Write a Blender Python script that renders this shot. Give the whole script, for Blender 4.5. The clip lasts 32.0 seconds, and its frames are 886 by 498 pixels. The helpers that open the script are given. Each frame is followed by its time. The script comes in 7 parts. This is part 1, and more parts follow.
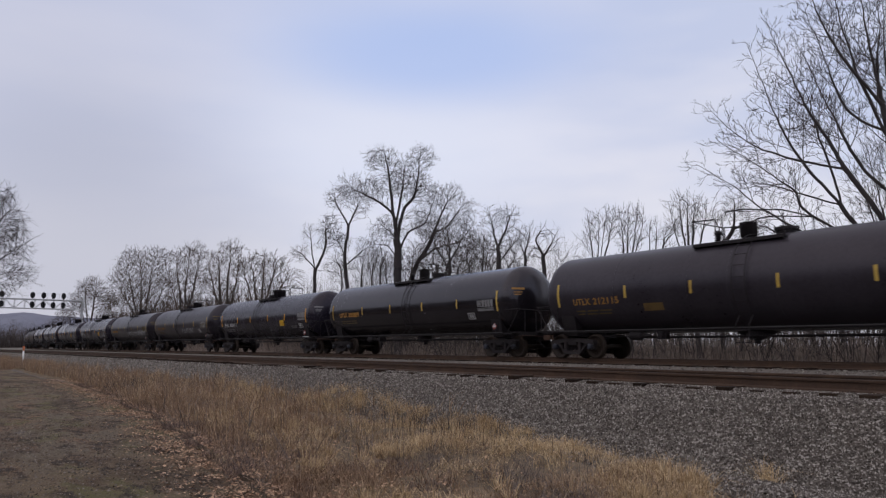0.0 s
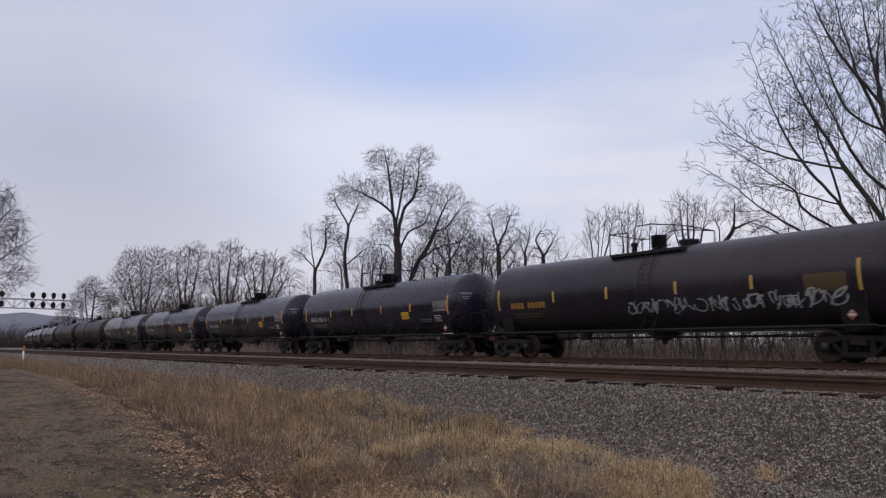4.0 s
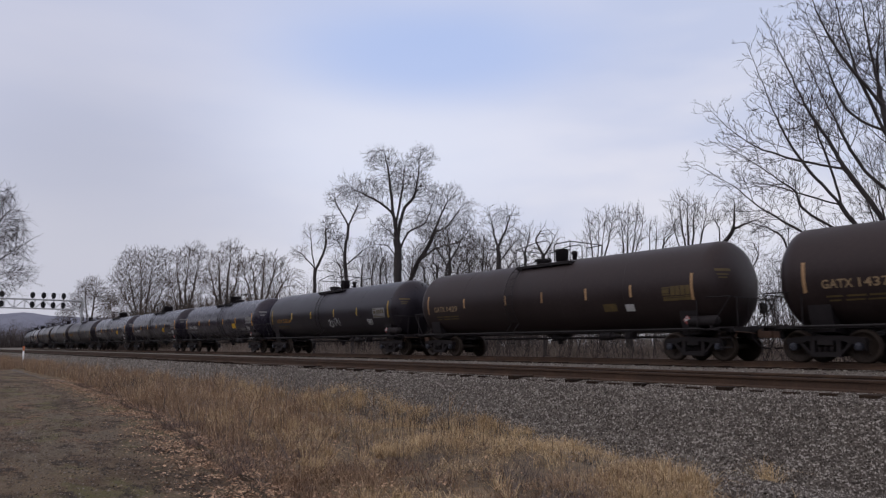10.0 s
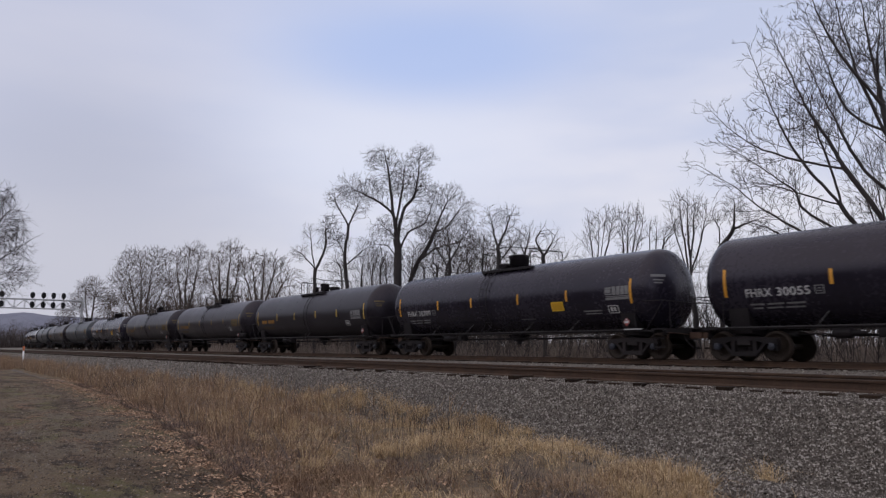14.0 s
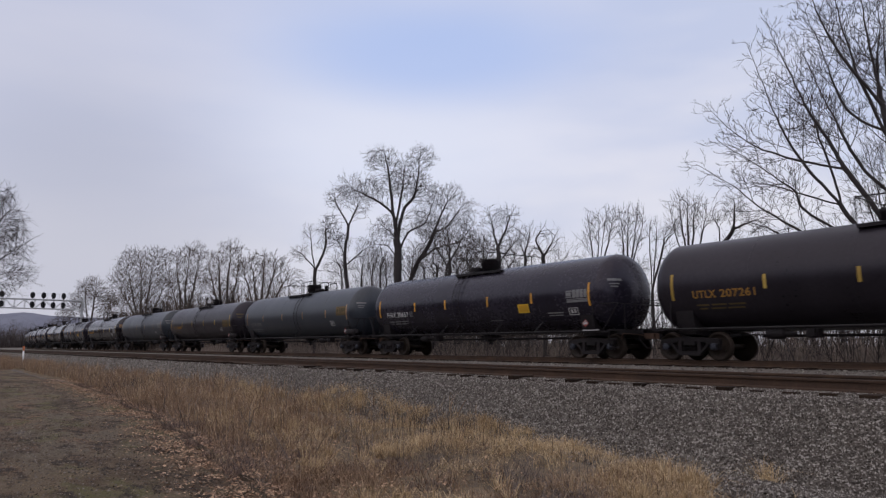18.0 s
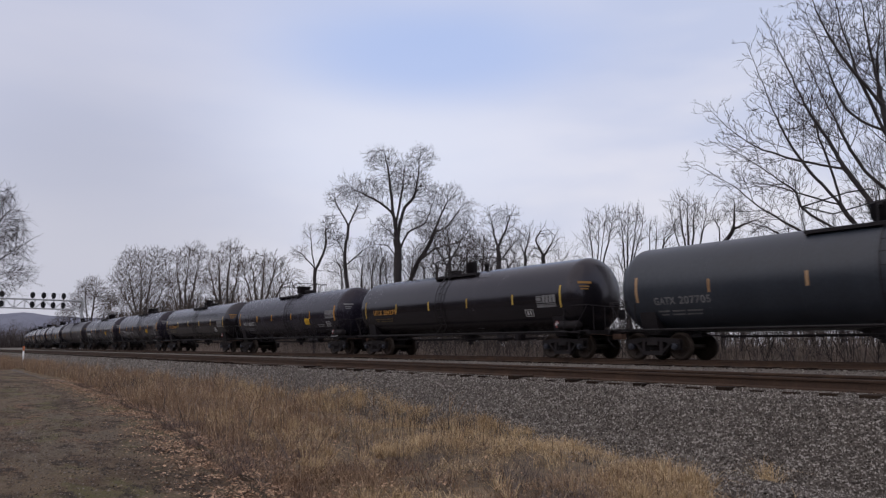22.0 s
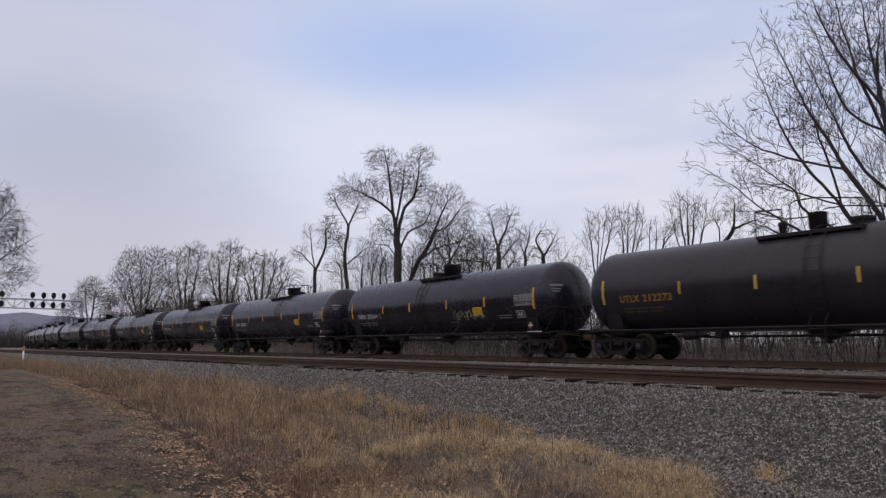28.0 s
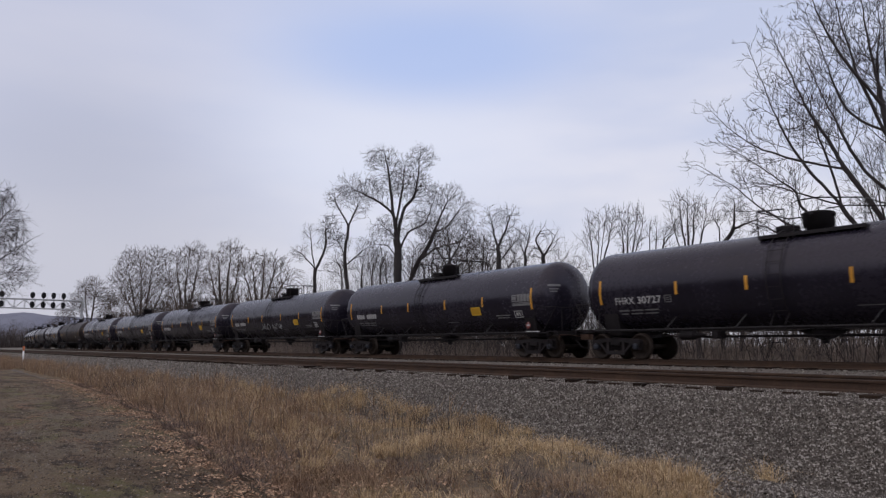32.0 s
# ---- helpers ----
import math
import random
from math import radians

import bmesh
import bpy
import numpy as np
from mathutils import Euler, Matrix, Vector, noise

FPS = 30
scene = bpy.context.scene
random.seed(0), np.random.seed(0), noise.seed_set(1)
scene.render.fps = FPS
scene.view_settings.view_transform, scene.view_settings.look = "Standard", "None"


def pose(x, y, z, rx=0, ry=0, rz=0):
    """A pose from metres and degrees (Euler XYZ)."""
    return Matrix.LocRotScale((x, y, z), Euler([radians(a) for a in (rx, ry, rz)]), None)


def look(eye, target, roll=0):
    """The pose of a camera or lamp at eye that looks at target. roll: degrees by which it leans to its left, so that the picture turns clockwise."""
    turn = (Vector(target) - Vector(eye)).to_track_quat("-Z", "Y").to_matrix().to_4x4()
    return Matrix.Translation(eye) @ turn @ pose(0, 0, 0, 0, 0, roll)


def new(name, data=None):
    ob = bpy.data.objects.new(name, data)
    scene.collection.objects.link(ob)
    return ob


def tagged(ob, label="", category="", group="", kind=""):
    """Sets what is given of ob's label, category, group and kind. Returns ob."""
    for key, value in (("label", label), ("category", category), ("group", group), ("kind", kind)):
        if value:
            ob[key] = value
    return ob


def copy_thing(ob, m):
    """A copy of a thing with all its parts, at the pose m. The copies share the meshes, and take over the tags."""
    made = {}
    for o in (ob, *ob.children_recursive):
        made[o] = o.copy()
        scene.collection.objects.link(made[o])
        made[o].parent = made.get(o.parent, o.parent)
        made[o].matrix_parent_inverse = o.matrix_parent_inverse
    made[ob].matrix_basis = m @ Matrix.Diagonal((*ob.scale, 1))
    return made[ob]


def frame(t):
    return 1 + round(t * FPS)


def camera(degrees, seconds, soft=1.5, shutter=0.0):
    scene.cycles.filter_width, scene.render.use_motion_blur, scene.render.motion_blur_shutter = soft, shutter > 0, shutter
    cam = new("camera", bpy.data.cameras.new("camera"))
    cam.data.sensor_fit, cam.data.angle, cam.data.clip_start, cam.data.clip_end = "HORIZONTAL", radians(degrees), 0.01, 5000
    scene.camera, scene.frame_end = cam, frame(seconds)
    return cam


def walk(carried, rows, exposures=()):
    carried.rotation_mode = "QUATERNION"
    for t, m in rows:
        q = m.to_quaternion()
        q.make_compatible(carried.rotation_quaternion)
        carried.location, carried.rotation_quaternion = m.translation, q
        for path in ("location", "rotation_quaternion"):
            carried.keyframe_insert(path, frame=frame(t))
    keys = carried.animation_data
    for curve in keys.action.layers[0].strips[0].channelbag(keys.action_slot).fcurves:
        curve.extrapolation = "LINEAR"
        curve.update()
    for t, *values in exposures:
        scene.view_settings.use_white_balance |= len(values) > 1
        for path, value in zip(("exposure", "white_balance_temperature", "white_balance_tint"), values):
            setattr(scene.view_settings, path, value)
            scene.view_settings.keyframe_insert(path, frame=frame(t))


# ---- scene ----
import functools
import itertools
# The camera stands still on the gravel road, beside a double-track main line.
# x runs along the straight track (the train moves towards +x), y across it, z = 0 at the top of the rails.
EYE_Y, EYE_Z = -21.9, 0.47
TURN, TILT = 52.68, 7.76
cam = camera(63.7, 32.0, soft=1.25, shutter=0.12)
here = pose(0, EYE_Y, EYE_Z, 90 + TILT, 0, TURN)
walk(cam, [(0.0, here), (32.0, here)])

# ---------------------------------------------------------------- light
world = bpy.data.worlds.new("overcast_sky")
scene.world = world
world.use_nodes = True


def nodes_of(tree):
    tree.nodes.clear()

    def add(node_type, **values):
        n = tree.nodes.new(node_type)
        for key, value in values.items():
            if key == "op":
                n.operation = value
            elif key == "blend":
                n.blend_type = value
            elif key == "kind":
                n.data_type = value
            else:
                n.inputs[key.replace("_", " ")].default_value = value
        return n

    def link(a, out, b, to):
        tree.links.new(a.outputs[out], b.inputs[to])

    return add, link


add, link = nodes_of(world.node_tree)
w_out = add("ShaderNodeOutputWorld")
w_bg = add("ShaderNodeBackground", Strength=1.0)
sky = add("ShaderNodeTexSky")
sky.sky_type, sky.sun_disc = "NISHITA", False
sky.sun_elevation, sky.sun_rotation = radians(34), radians(200)
sky.air_density, sky.dust_density = 1.2, 2.5
sky_dim = add("ShaderNodeMix", kind="RGBA", blend="MULTIPLY")
sky_dim.inputs[0].default_value = 1.0
sky_dim.inputs[7].default_value = (0.10, 0.10, 0.10, 1)
coords = add("ShaderNodeTexCoord")
squash = add("ShaderNodeMapping")
squash.inputs["Scale"].default_value = (1.0, 1.0, 3.4)
squash.inputs["Location"].default_value = (0.35, 0.2, 0.1)
cloud = add("ShaderNodeTexNoise", Scale=2.4, Detail=4.0, Roughness=0.45)
cover = add("ShaderNodeValToRGB")
cover.color_ramp.elements[0].position, cover.color_ramp.elements[0].color = 0.34, (0.585, 0.635, 0.825, 1)
cover.color_ramp.elements[1].position, cover.color_ramp.elements[1].color = 0.62, (0.84, 0.825, 0.905, 1)
split = add("ShaderNodeSeparateXYZ")
haze = add("ShaderNodeMapRange", From_Min=0.0, From_Max=0.24, To_Min=0.9, To_Max=0.0)
low = add("ShaderNodeMix", kind="RGBA", blend="MIX")
low.inputs[7].default_value = (0.74, 0.735, 0.82, 1)
over = add("ShaderNodeMapRange", From_Min=0.46, From_Max=0.8, To_Min=0.0, To_Max=1.0)
dome = add("ShaderNodeMix", kind="RGBA", blend="MIX")
dome.inputs[7].default_value = (0.72, 0.685, 0.77, 1)
mixed = add("ShaderNodeMix", kind="RGBA", blend="MIX")
mixed.inputs[0].default_value = 0.93
link(coords, "Generated", squash, "Vector")
link(squash, "Vector", cloud, "Vector")
link(cloud, 0, cover, 0)
link(coords, "Generated", split, 0)
link(split, "Z", haze, "Value")
link(haze, 0, low, 0)
def cloud_patch(below, centre, squeeze, reach, amount, tone):
    """A soft-edged stretch of cloud or clear sky round a direction, wider than it is high by squeeze."""
    spread = add("ShaderNodeMapping")
    spread.inputs["Scale"].default_value = (1.0, 1.0, squeeze)
    link(coords, "Generated", spread, "Vector")
    away = add("ShaderNodeVectorMath", op="DISTANCE")
    away.inputs[1].default_value = (centre[0], centre[1], centre[2] * squeeze)
    link(spread, "Vector", away, 0)
    share = add("ShaderNodeMapRange", From_Min=reach[1], From_Max=reach[0], To_Min=0.0, To_Max=amount)
    share.interpolation_type = "SMOOTHSTEP"
    link(away, "Value", share, "Value")
    over_it = add("ShaderNodeMix", kind="RGBA", blend="MIX")
    over_it.inputs[7].default_value = (*tone, 1)
    link(share, 0, over_it, 0)
    link(below, 2 if below != cover else 0, over_it, 6)
    return over_it


layer = cloud_patch(cover, (-0.91, 0.0, 0.41), 1.0, (0.14, 0.63), 0.7, (0.55, 0.57, 0.72))
layer = cloud_patch(layer, (-0.72, 0.52, 0.46), 1.6, (0.05, 0.5), 0.75, (0.52, 0.6, 0.86))
layer = cloud_patch(layer, (-0.80, 0.52, 0.275), 2.0, (0.05, 0.33), 0.75, (0.78, 0.81, 0.95))
layer = cloud_patch(layer, (-0.74, 0.545, 0.39), 3.4, (0.06, 0.3), 0.75, (0.45, 0.57, 0.9))
layer = cloud_patch(layer, (-0.958, 0.163, 0.245), 1.5, (0.02, 0.15), 0.35, (0.47, 0.5, 0.64))
link(layer, 2, low, 6)
link(sky, 0, sky_dim, 6)
link(sky_dim, 2, mixed, 6)
duller = cloud_patch(low, (-0.985, 0.16, 0.06), 1.0, (0.1, 0.37), 0.6, (0.5, 0.505, 0.605))
link(split, "Z", over, "Value")
link(over, 0, dome, 0)
link(duller, 2, dome, 6)
link(dome, 2, mixed, 7)
link(mixed, 2, w_bg, "Color")
link(w_bg, 0, w_out, 0)

sun_data = bpy.data.lights.new("sun", "SUN")
sun_data.energy, sun_data.angle, sun_data.color = 0.5, radians(90), (1.0, 0.88, 0.76)
sun = new("sun", sun_data)
sun.matrix_basis = look((0, -30, 40), (-8, 0, 0))
scene.view_settings.exposure = 0.0


# ---------------------------------------------------------------- materials
def material(name, tones, rough=0.8, scale=6.0, fine=60.0, bump=0.3, metal=0.0, spec=0.5, island=0.0, step=0.02, streak=False, each=0.0, coat=0.0, tint=None):
    """A surface with its colours mixed at two scales, fine relief and uneven gloss."""
    mat = bpy.data.materials.new(name)
    mat.use_nodes = True
    add, link = nodes_of(mat.node_tree)
    out = add("ShaderNodeOutputMaterial")
    bsdf = add("ShaderNodeBsdfPrincipled", Roughness=rough, Metallic=metal)
    bsdf.inputs["Specular IOR Level"].default_value = spec
    bsdf.inputs["Coat Weight"].default_value = coat
    if tint:
        bsdf.inputs["Specular Tint"].default_value = (*tint, 1)
    place = add("ShaderNodeTexCoord")
    vec = add("ShaderNodeMapping")
    if streak:
        vec.inputs["Scale"].default_value = (1.0, 1.0, 0.15)
    large = add("ShaderNodeTexNoise", Scale=scale, Detail=5.0, Roughness=0.6)
    small = add("ShaderNodeTexNoise", Scale=fine, Detail=3.0, Roughness=0.6)
    link(place, "Object", vec, "Vector")
    link(vec, 0, large, "Vector")
    link(place, "Object", small, "Vector")
    both = add("ShaderNodeMath", op="MULTIPLY_ADD")
    both.inputs[1].default_value = 0.45
    link(small, 0, both, 0)
    scaled = add("ShaderNodeMath", op="MULTIPLY")
    scaled.inputs[1].default_value = 0.55
    link(large, 0, scaled, 0)
    link(scaled, 0, both, 2)
    value = both
    if island or each:
        info = add("ShaderNodeNewGeometry") if island else add("ShaderNodeObjectInfo")
        shift = add("ShaderNodeMath", op="MULTIPLY_ADD")
        shift.inputs[1].default_value = island or each
        link(info, "Random Per Island" if island else "Random", shift, 0)
        less = add("ShaderNodeMath", op="SUBTRACT")
        less.inputs[1].default_value = (island or each) / 2
        link(both, 0, less, 0)
        link(less, 0, shift, 2)
        value = shift
    ramp = add("ShaderNodeValToRGB")
    n = len(tones)
    while len(ramp.color_ramp.elements) < n:
        ramp.color_ramp.elements.new(0.5)
    for i, tone in enumerate(tones):
        ramp.color_ramp.elements[i].position = 0.3 + 0.4 * i / max(1, n - 1)
        ramp.color_ramp.elements[i].color = (*tone, 1)
    link(value, 0, ramp, 0)
    link(ramp, 0, bsdf, "Base Color")
    gloss = add("ShaderNodeMapRange", From_Min=0.3, From_Max=0.7, To_Min=max(0.05, rough - 0.1), To_Max=min(1.0, rough + 0.1))
    link(both, 0, gloss, "Value")
    link(gloss, 0, bsdf, "Roughness")
    if bump:
        relief = add("ShaderNodeBump", Strength=bump, Distance=step)
        link(both, 0, relief, "Height")
        link(relief, 0, bsdf, "Normal")
    link(bsdf, 0, out, 0)
    return mat


def patchy_road():
    """Packed gravel with muddy hollows, mossy streaks and pale worn stone."""
    mat = bpy.data.materials.new("gravel_road")
    mat.use_nodes = True
    add, link = nodes_of(mat.node_tree)
    out = add("ShaderNodeOutputMaterial")
    bsdf = add("ShaderNodeBsdfPrincipled", Roughness=0.93)
    bsdf.inputs["Specular IOR Level"].default_value = 0.25
    place = add("ShaderNodeTexCoord")
    along = add("ShaderNodeMapping")
    along.inputs["Scale"].default_value = (0.5, 1.0, 1.0)
    link(place, "Object", along, "Vector")
    base = None
    for scale, lo, hi, tone in ((26.0, 0.36, 0.64, (0.165, 0.132, 0.092)), (9.0, 0.5, 0.64, (0.135, 0.102, 0.07)), (0.4, 0.42, 0.56, (0.145, 0.102, 0.06)), (1.6, 0.49, 0.58, (0.185, 0.11, 0.066)),
                                (1.1, 0.51, 0.6, (0.108, 0.1, 0.042)), (0.8, 0.48, 0.57, (0.052, 0.036, 0.025)), (3.2, 0.52, 0.6, (0.03, 0.022, 0.016)),
                                (14.0, 0.56, 0.64, (0.16, 0.125, 0.09)), (60.0, 0.62, 0.7, (0.33, 0.29, 0.25)), (80.0, 0.59, 0.67, (0.026, 0.02, 0.015))):
        grain = add("ShaderNodeTexNoise", Scale=scale, Detail=6.0, Roughness=0.68)
        link(along if scale < 20 else place, 0 if scale < 20 else "Object", grain, "Vector")
        edge = add("ShaderNodeMapRange", From_Min=lo, From_Max=hi, To_Min=0.0, To_Max=0.85)
        link(grain, 0, edge, "Value")
        mix = add("ShaderNodeMix", kind="RGBA", blend="MIX")
        mix.inputs[7].default_value = (*tone, 1)
        if base is None:
            mix.inputs[6].default_value = (0.09, 0.071, 0.05, 1)
        else:
            link(base, 2, mix, 6)
        link(edge, 0, mix, 0)
        base = mix
    link(base, 2, bsdf, "Base Color")
    rough = add("ShaderNodeTexNoise", Scale=28.0, Detail=6.0, Roughness=0.7)
    link(place, "Object", rough, "Vector")
    relief = add("ShaderNodeBump", Strength=0.8, Distance=0.04)
    link(rough, 0, relief, "Height")
    link(relief, 0, bsdf, "Normal")
    link(bsdf, 0, out, 0)
    return mat


M_BALLAST = material("ballast_bed", [(0.0784, 0.0694, 0.0594), (0.14, 0.1243, 0.1075), (0.2072, 0.187, 0.1646)], 0.95, 7.0, 55.0, 1.0, step=0.04)
M_STONE = material("crushed_stone", [(0.055, 0.045, 0.038), (0.08, 0.067, 0.057), (0.104, 0.088, 0.076), (0.138, 0.119, 0.104), (0.37, 0.344, 0.314)], 0.9, 8.0, 60.0, 0.2, island=0.52)
M_RAIL = material("rusty_rail", [(0.036, 0.022, 0.016), (0.07, 0.041, 0.027), (0.115, 0.068, 0.044)], 0.85, 2.0, 40.0, 0.2, metal=0.15)
M_HEAD = material("worn_rail_head", [(0.022, 0.017, 0.015), (0.038, 0.03, 0.026), (0.06, 0.05, 0.044)], 0.75, 1.0, 30.0, 0.1, metal=0.1, spec=0.2)
M_TIE = material("old_tie_wood", [(0.0118, 0.0082, 0.0064), (0.0273, 0.0182, 0.0132), (0.0478, 0.0328, 0.0241)], 0.95, 5.0, 45.0, 0.5, spec=0.1, each=0.3)
M_EARTH = material("bare_earth", [(0.05, 0.037, 0.03), (0.09, 0.07, 0.058), (0.13, 0.104, 0.088)], 0.95, 0.35, 9.0, 0.5, step=0.06)
M_ROAD = patchy_road()
M_GRIT = material("road_grit", [(0.04, 0.032, 0.026), (0.09, 0.075, 0.06), (0.22, 0.19, 0.165)], 0.9, 8.0, 60.0, 0.1, island=0.5)
M_GRASS = material("dry_grass", [(0.2632, 0.177, 0.0952), (0.4872, 0.3528, 0.1994), (0.7056, 0.5488, 0.3472)], 0.85, 0.8, 30.0, 0.0, spec=0.2, island=0.45)
M_STRAW = material("flattened_straw", [(0.2164, 0.1501, 0.08949), (0.3895, 0.2856, 0.176), (0.5915, 0.4617, 0.303)], 0.9, 0.8, 30.0, 0.0, spec=0.15, island=0.55)
M_CRUMB = material("trodden_crumbs", [(0.03, 0.021, 0.014), (0.11, 0.08, 0.05), (0.3, 0.23, 0.15)], 0.9, 0.8, 30.0, 0.0, spec=0.15, island=0.8)
M_WEED = material("brown_weeds", [(0.1463, 0.09038, 0.05936), (0.2792, 0.184, 0.1202), (0.412, 0.3013, 0.2005)], 0.9, 0.6, 30.0, 0.0, spec=0.2, island=0.4)
M_DULL = material("grey_brown_weeds", [(0.095, 0.076, 0.068), (0.155, 0.128, 0.117), (0.21, 0.18, 0.168)], 0.9, 0.6, 30.0, 0.0, spec=0.2, island=0.4)
M_FIELD = material("pale_field_weeds", [(0.145, 0.115, 0.095), (0.235, 0.19, 0.16), (0.32, 0.265, 0.23)], 0.9, 0.6, 30.0, 0.0, spec=0.2, island=0.5)
M_BROKEN = material("purple_brown_stems", [(0.0935, 0.0638, 0.0528), (0.165, 0.1177, 0.099), (0.264, 0.198, 0.165)], 0.9, 0.8, 30.0, 0.0, spec=0.15, island=0.6)
M_LEAF = material("dead_leaves", [(0.17, 0.09392, 0.05335), (0.3061, 0.1867, 0.1127), (0.517, 0.3426, 0.2183)], 0.8, 2.0, 30.0, 0.0, island=0.95)
M_BARK = material("winter_bark", [(0.018, 0.0155, 0.016), (0.038, 0.032, 0.033), (0.064, 0.055, 0.055)], 0.95, 1.5, 25.0, 0.5, step=0.03, streak=True)
M_TWIG = material("bare_twigs", [(0.03, 0.025, 0.025), (0.055, 0.046, 0.045), (0.085, 0.072, 0.068)], 0.95, 1.5, 25.0, 0.0, spec=0.2)
# paler than the near bark: distance haze is put into the colour
M_BARK_FAR = material("hazy_pale_far_bark", [(0.045, 0.036, 0.032), (0.075, 0.06, 0.053), (0.105, 0.086, 0.076)], 0.95, 1.5, 25.0, 0.0)
M_LITTER = material("matted_litter", [(0.0562, 0.0375, 0.0213), (0.125, 0.0875, 0.0488), (0.225, 0.1625, 0.095)], 0.95, 1.6, 34.0, 0.9, step=0.05)
M_BANK = material("unseen_bare_woods", [(0.03, 0.023, 0.019), (0.055, 0.043, 0.036), (0.085, 0.068, 0.057)], 1.0, 0.3, 4.0, 0.8, step=0.3)
# twig colour with the haze of distance mixed in
M_TWIG_FAR = material("hazy_brown_far_twigs", [(0.06, 0.046, 0.041), (0.095, 0.075, 0.066), (0.135, 0.108, 0.095)], 0.95, 0.5, 5.0, 0.0, spec=0.1)
# the blue-grey is air haze over the far woods, painted into the colour
M_HILL = material("hazy_wooded_hill", [(0.165, 0.175, 0.225), (0.2, 0.21, 0.262), (0.235, 0.245, 0.297)], 1.0, 0.02, 0.2, 0.0, spec=0.0)
M_BLACK = material("satin_black_tank_paint", [(0.0104, 0.009, 0.0146), (0.0165, 0.0144, 0.0232), (0.0273, 0.0241, 0.0357)], 0.25, 0.7, 9.0, 0.05, spec=0.34, tint=(0.95, 0.9, 1.0), streak=True, each=0.15)
M_SHINY = material("gloss_black_tank_paint", [(0.0065, 0.0059, 0.0072), (0.0104, 0.0091, 0.0114), (0.0195, 0.0169, 0.0202)], 0.2, 0.7, 9.0, 0.03, spec=0.5, tint=(0.93, 0.9, 1.0), streak=True)
M_MATT = material("weathered_black_tank_paint", [(0.0101, 0.0086, 0.012), (0.0174, 0.0148, 0.0198), (0.0292, 0.0254, 0.0319)], 0.34, 0.8, 9.0, 0.08, spec=0.33, tint=(0.95, 0.9, 1.0), streak=True, each=0.2)
M_BROWN = material("brown_black_tank_paint", [(0.0107, 0.0071, 0.0069), (0.0188, 0.0126, 0.0123), (0.0299, 0.0218, 0.0212)], 0.5, 0.8, 9.0, 0.08, spec=0.33, tint=(1.0, 0.9, 0.95), streak=True, each=0.2)
M_BLUE = material("blue_grey_tank_paint", [(0.018, 0.022, 0.031), (0.026, 0.032, 0.044), (0.038, 0.045, 0.058)], 0.38, 0.8, 9.0, 0.06, spec=0.5, streak=True)
M_FRAME = material("dirty_black_steel", [(0.0078, 0.0065, 0.0078), (0.0147, 0.0121, 0.0142), (0.026, 0.022, 0.024)], 0.65, 2.0, 20.0, 0.3, spec=0.25)
M_TRUCK = material("rust_dusted_cast_steel", [(0.0095, 0.008, 0.0092), (0.018, 0.0148, 0.0165), (0.034, 0.028, 0.029)], 0.7, 2.5, 25.0, 0.3, each=0.25, spec=0.22)
M_WHEEL = material("brown_wheel_steel", [(0.0161, 0.0121, 0.0103), (0.0345, 0.0253, 0.0207), (0.0633, 0.046, 0.0379)], 0.6, 2.0, 25.0, 0.2, metal=0.2, spec=0.25)
M_CAP = material("steel_bearing_cap", [(0.0228, 0.0247, 0.0358), (0.039, 0.0429, 0.0585), (0.078, 0.0813, 0.0975)], 0.4, 6.0, 40.0, 0.1, metal=0.4)
M_COUPLER = material("rusty_coupler", [(0.04, 0.022, 0.015), (0.075, 0.042, 0.03), (0.11, 0.065, 0.045)], 0.85, 4.0, 30.0, 0.3)
M_PALE = material("worn_pale_rail_paint", [(0.028, 0.027, 0.029), (0.048, 0.047, 0.049), (0.075, 0.073, 0.075)], 0.6, 2.0, 20.0, 0.1)
M_STRIPE = material("orange_yellow_reflector", [(0.55, 0.25, 0.02), (0.66, 0.31, 0.03), (0.74, 0.37, 0.05)], 0.5, 3.0, 30.0, 0.0, each=0.2)
M_DIM = material("dusty_yellow_reflector", [(0.33, 0.21, 0.035), (0.44, 0.29, 0.05), (0.53, 0.36, 0.075)], 0.6, 3.0, 30.0, 0.0, each=0.3)
M_FADED = material("faded_orange_reflector", [(0.26, 0.15, 0.07), (0.36, 0.22, 0.11), (0.45, 0.29, 0.16)], 0.7, 3.0, 30.0, 0.0, each=0.3)
M_PANEL = material("yellow_panel_paint", [(0.58, 0.33, 0.015), (0.68, 0.41, 0.025), (0.74, 0.47, 0.05)], 0.5, 3.0, 30.0, 0.0)
M_INK = material("panel_shade", [(0.5, 0.27, 0.012), (0.57, 0.32, 0.018)], 0.6, 3.0, 30.0, 0.0)
M_WHITE = material("white_stencil_paint", [(0.33, 0.33, 0.34), (0.44, 0.44, 0.45), (0.54, 0.54, 0.55)], 0.6, 3.0, 30.0, 0.0)
M_FAINT = material("worn_white_stencil_paint", [(0.1, 0.1, 0.105), (0.17, 0.17, 0.175), (0.24, 0.24, 0.25)], 0.7, 4.0, 30.0, 0.0)
M_YTEXT = material("orange_stencil_paint", [(0.36, 0.17, 0.02), (0.46, 0.22, 0.03), (0.54, 0.27, 0.05)], 0.6, 3.0, 30.0, 0.0)
M_YOLD = material("dusty_orange_stencil_paint", [(0.2, 0.1, 0.018), (0.28, 0.14, 0.025), (0.35, 0.18, 0.04)], 0.7, 3.0, 30.0, 0.0)
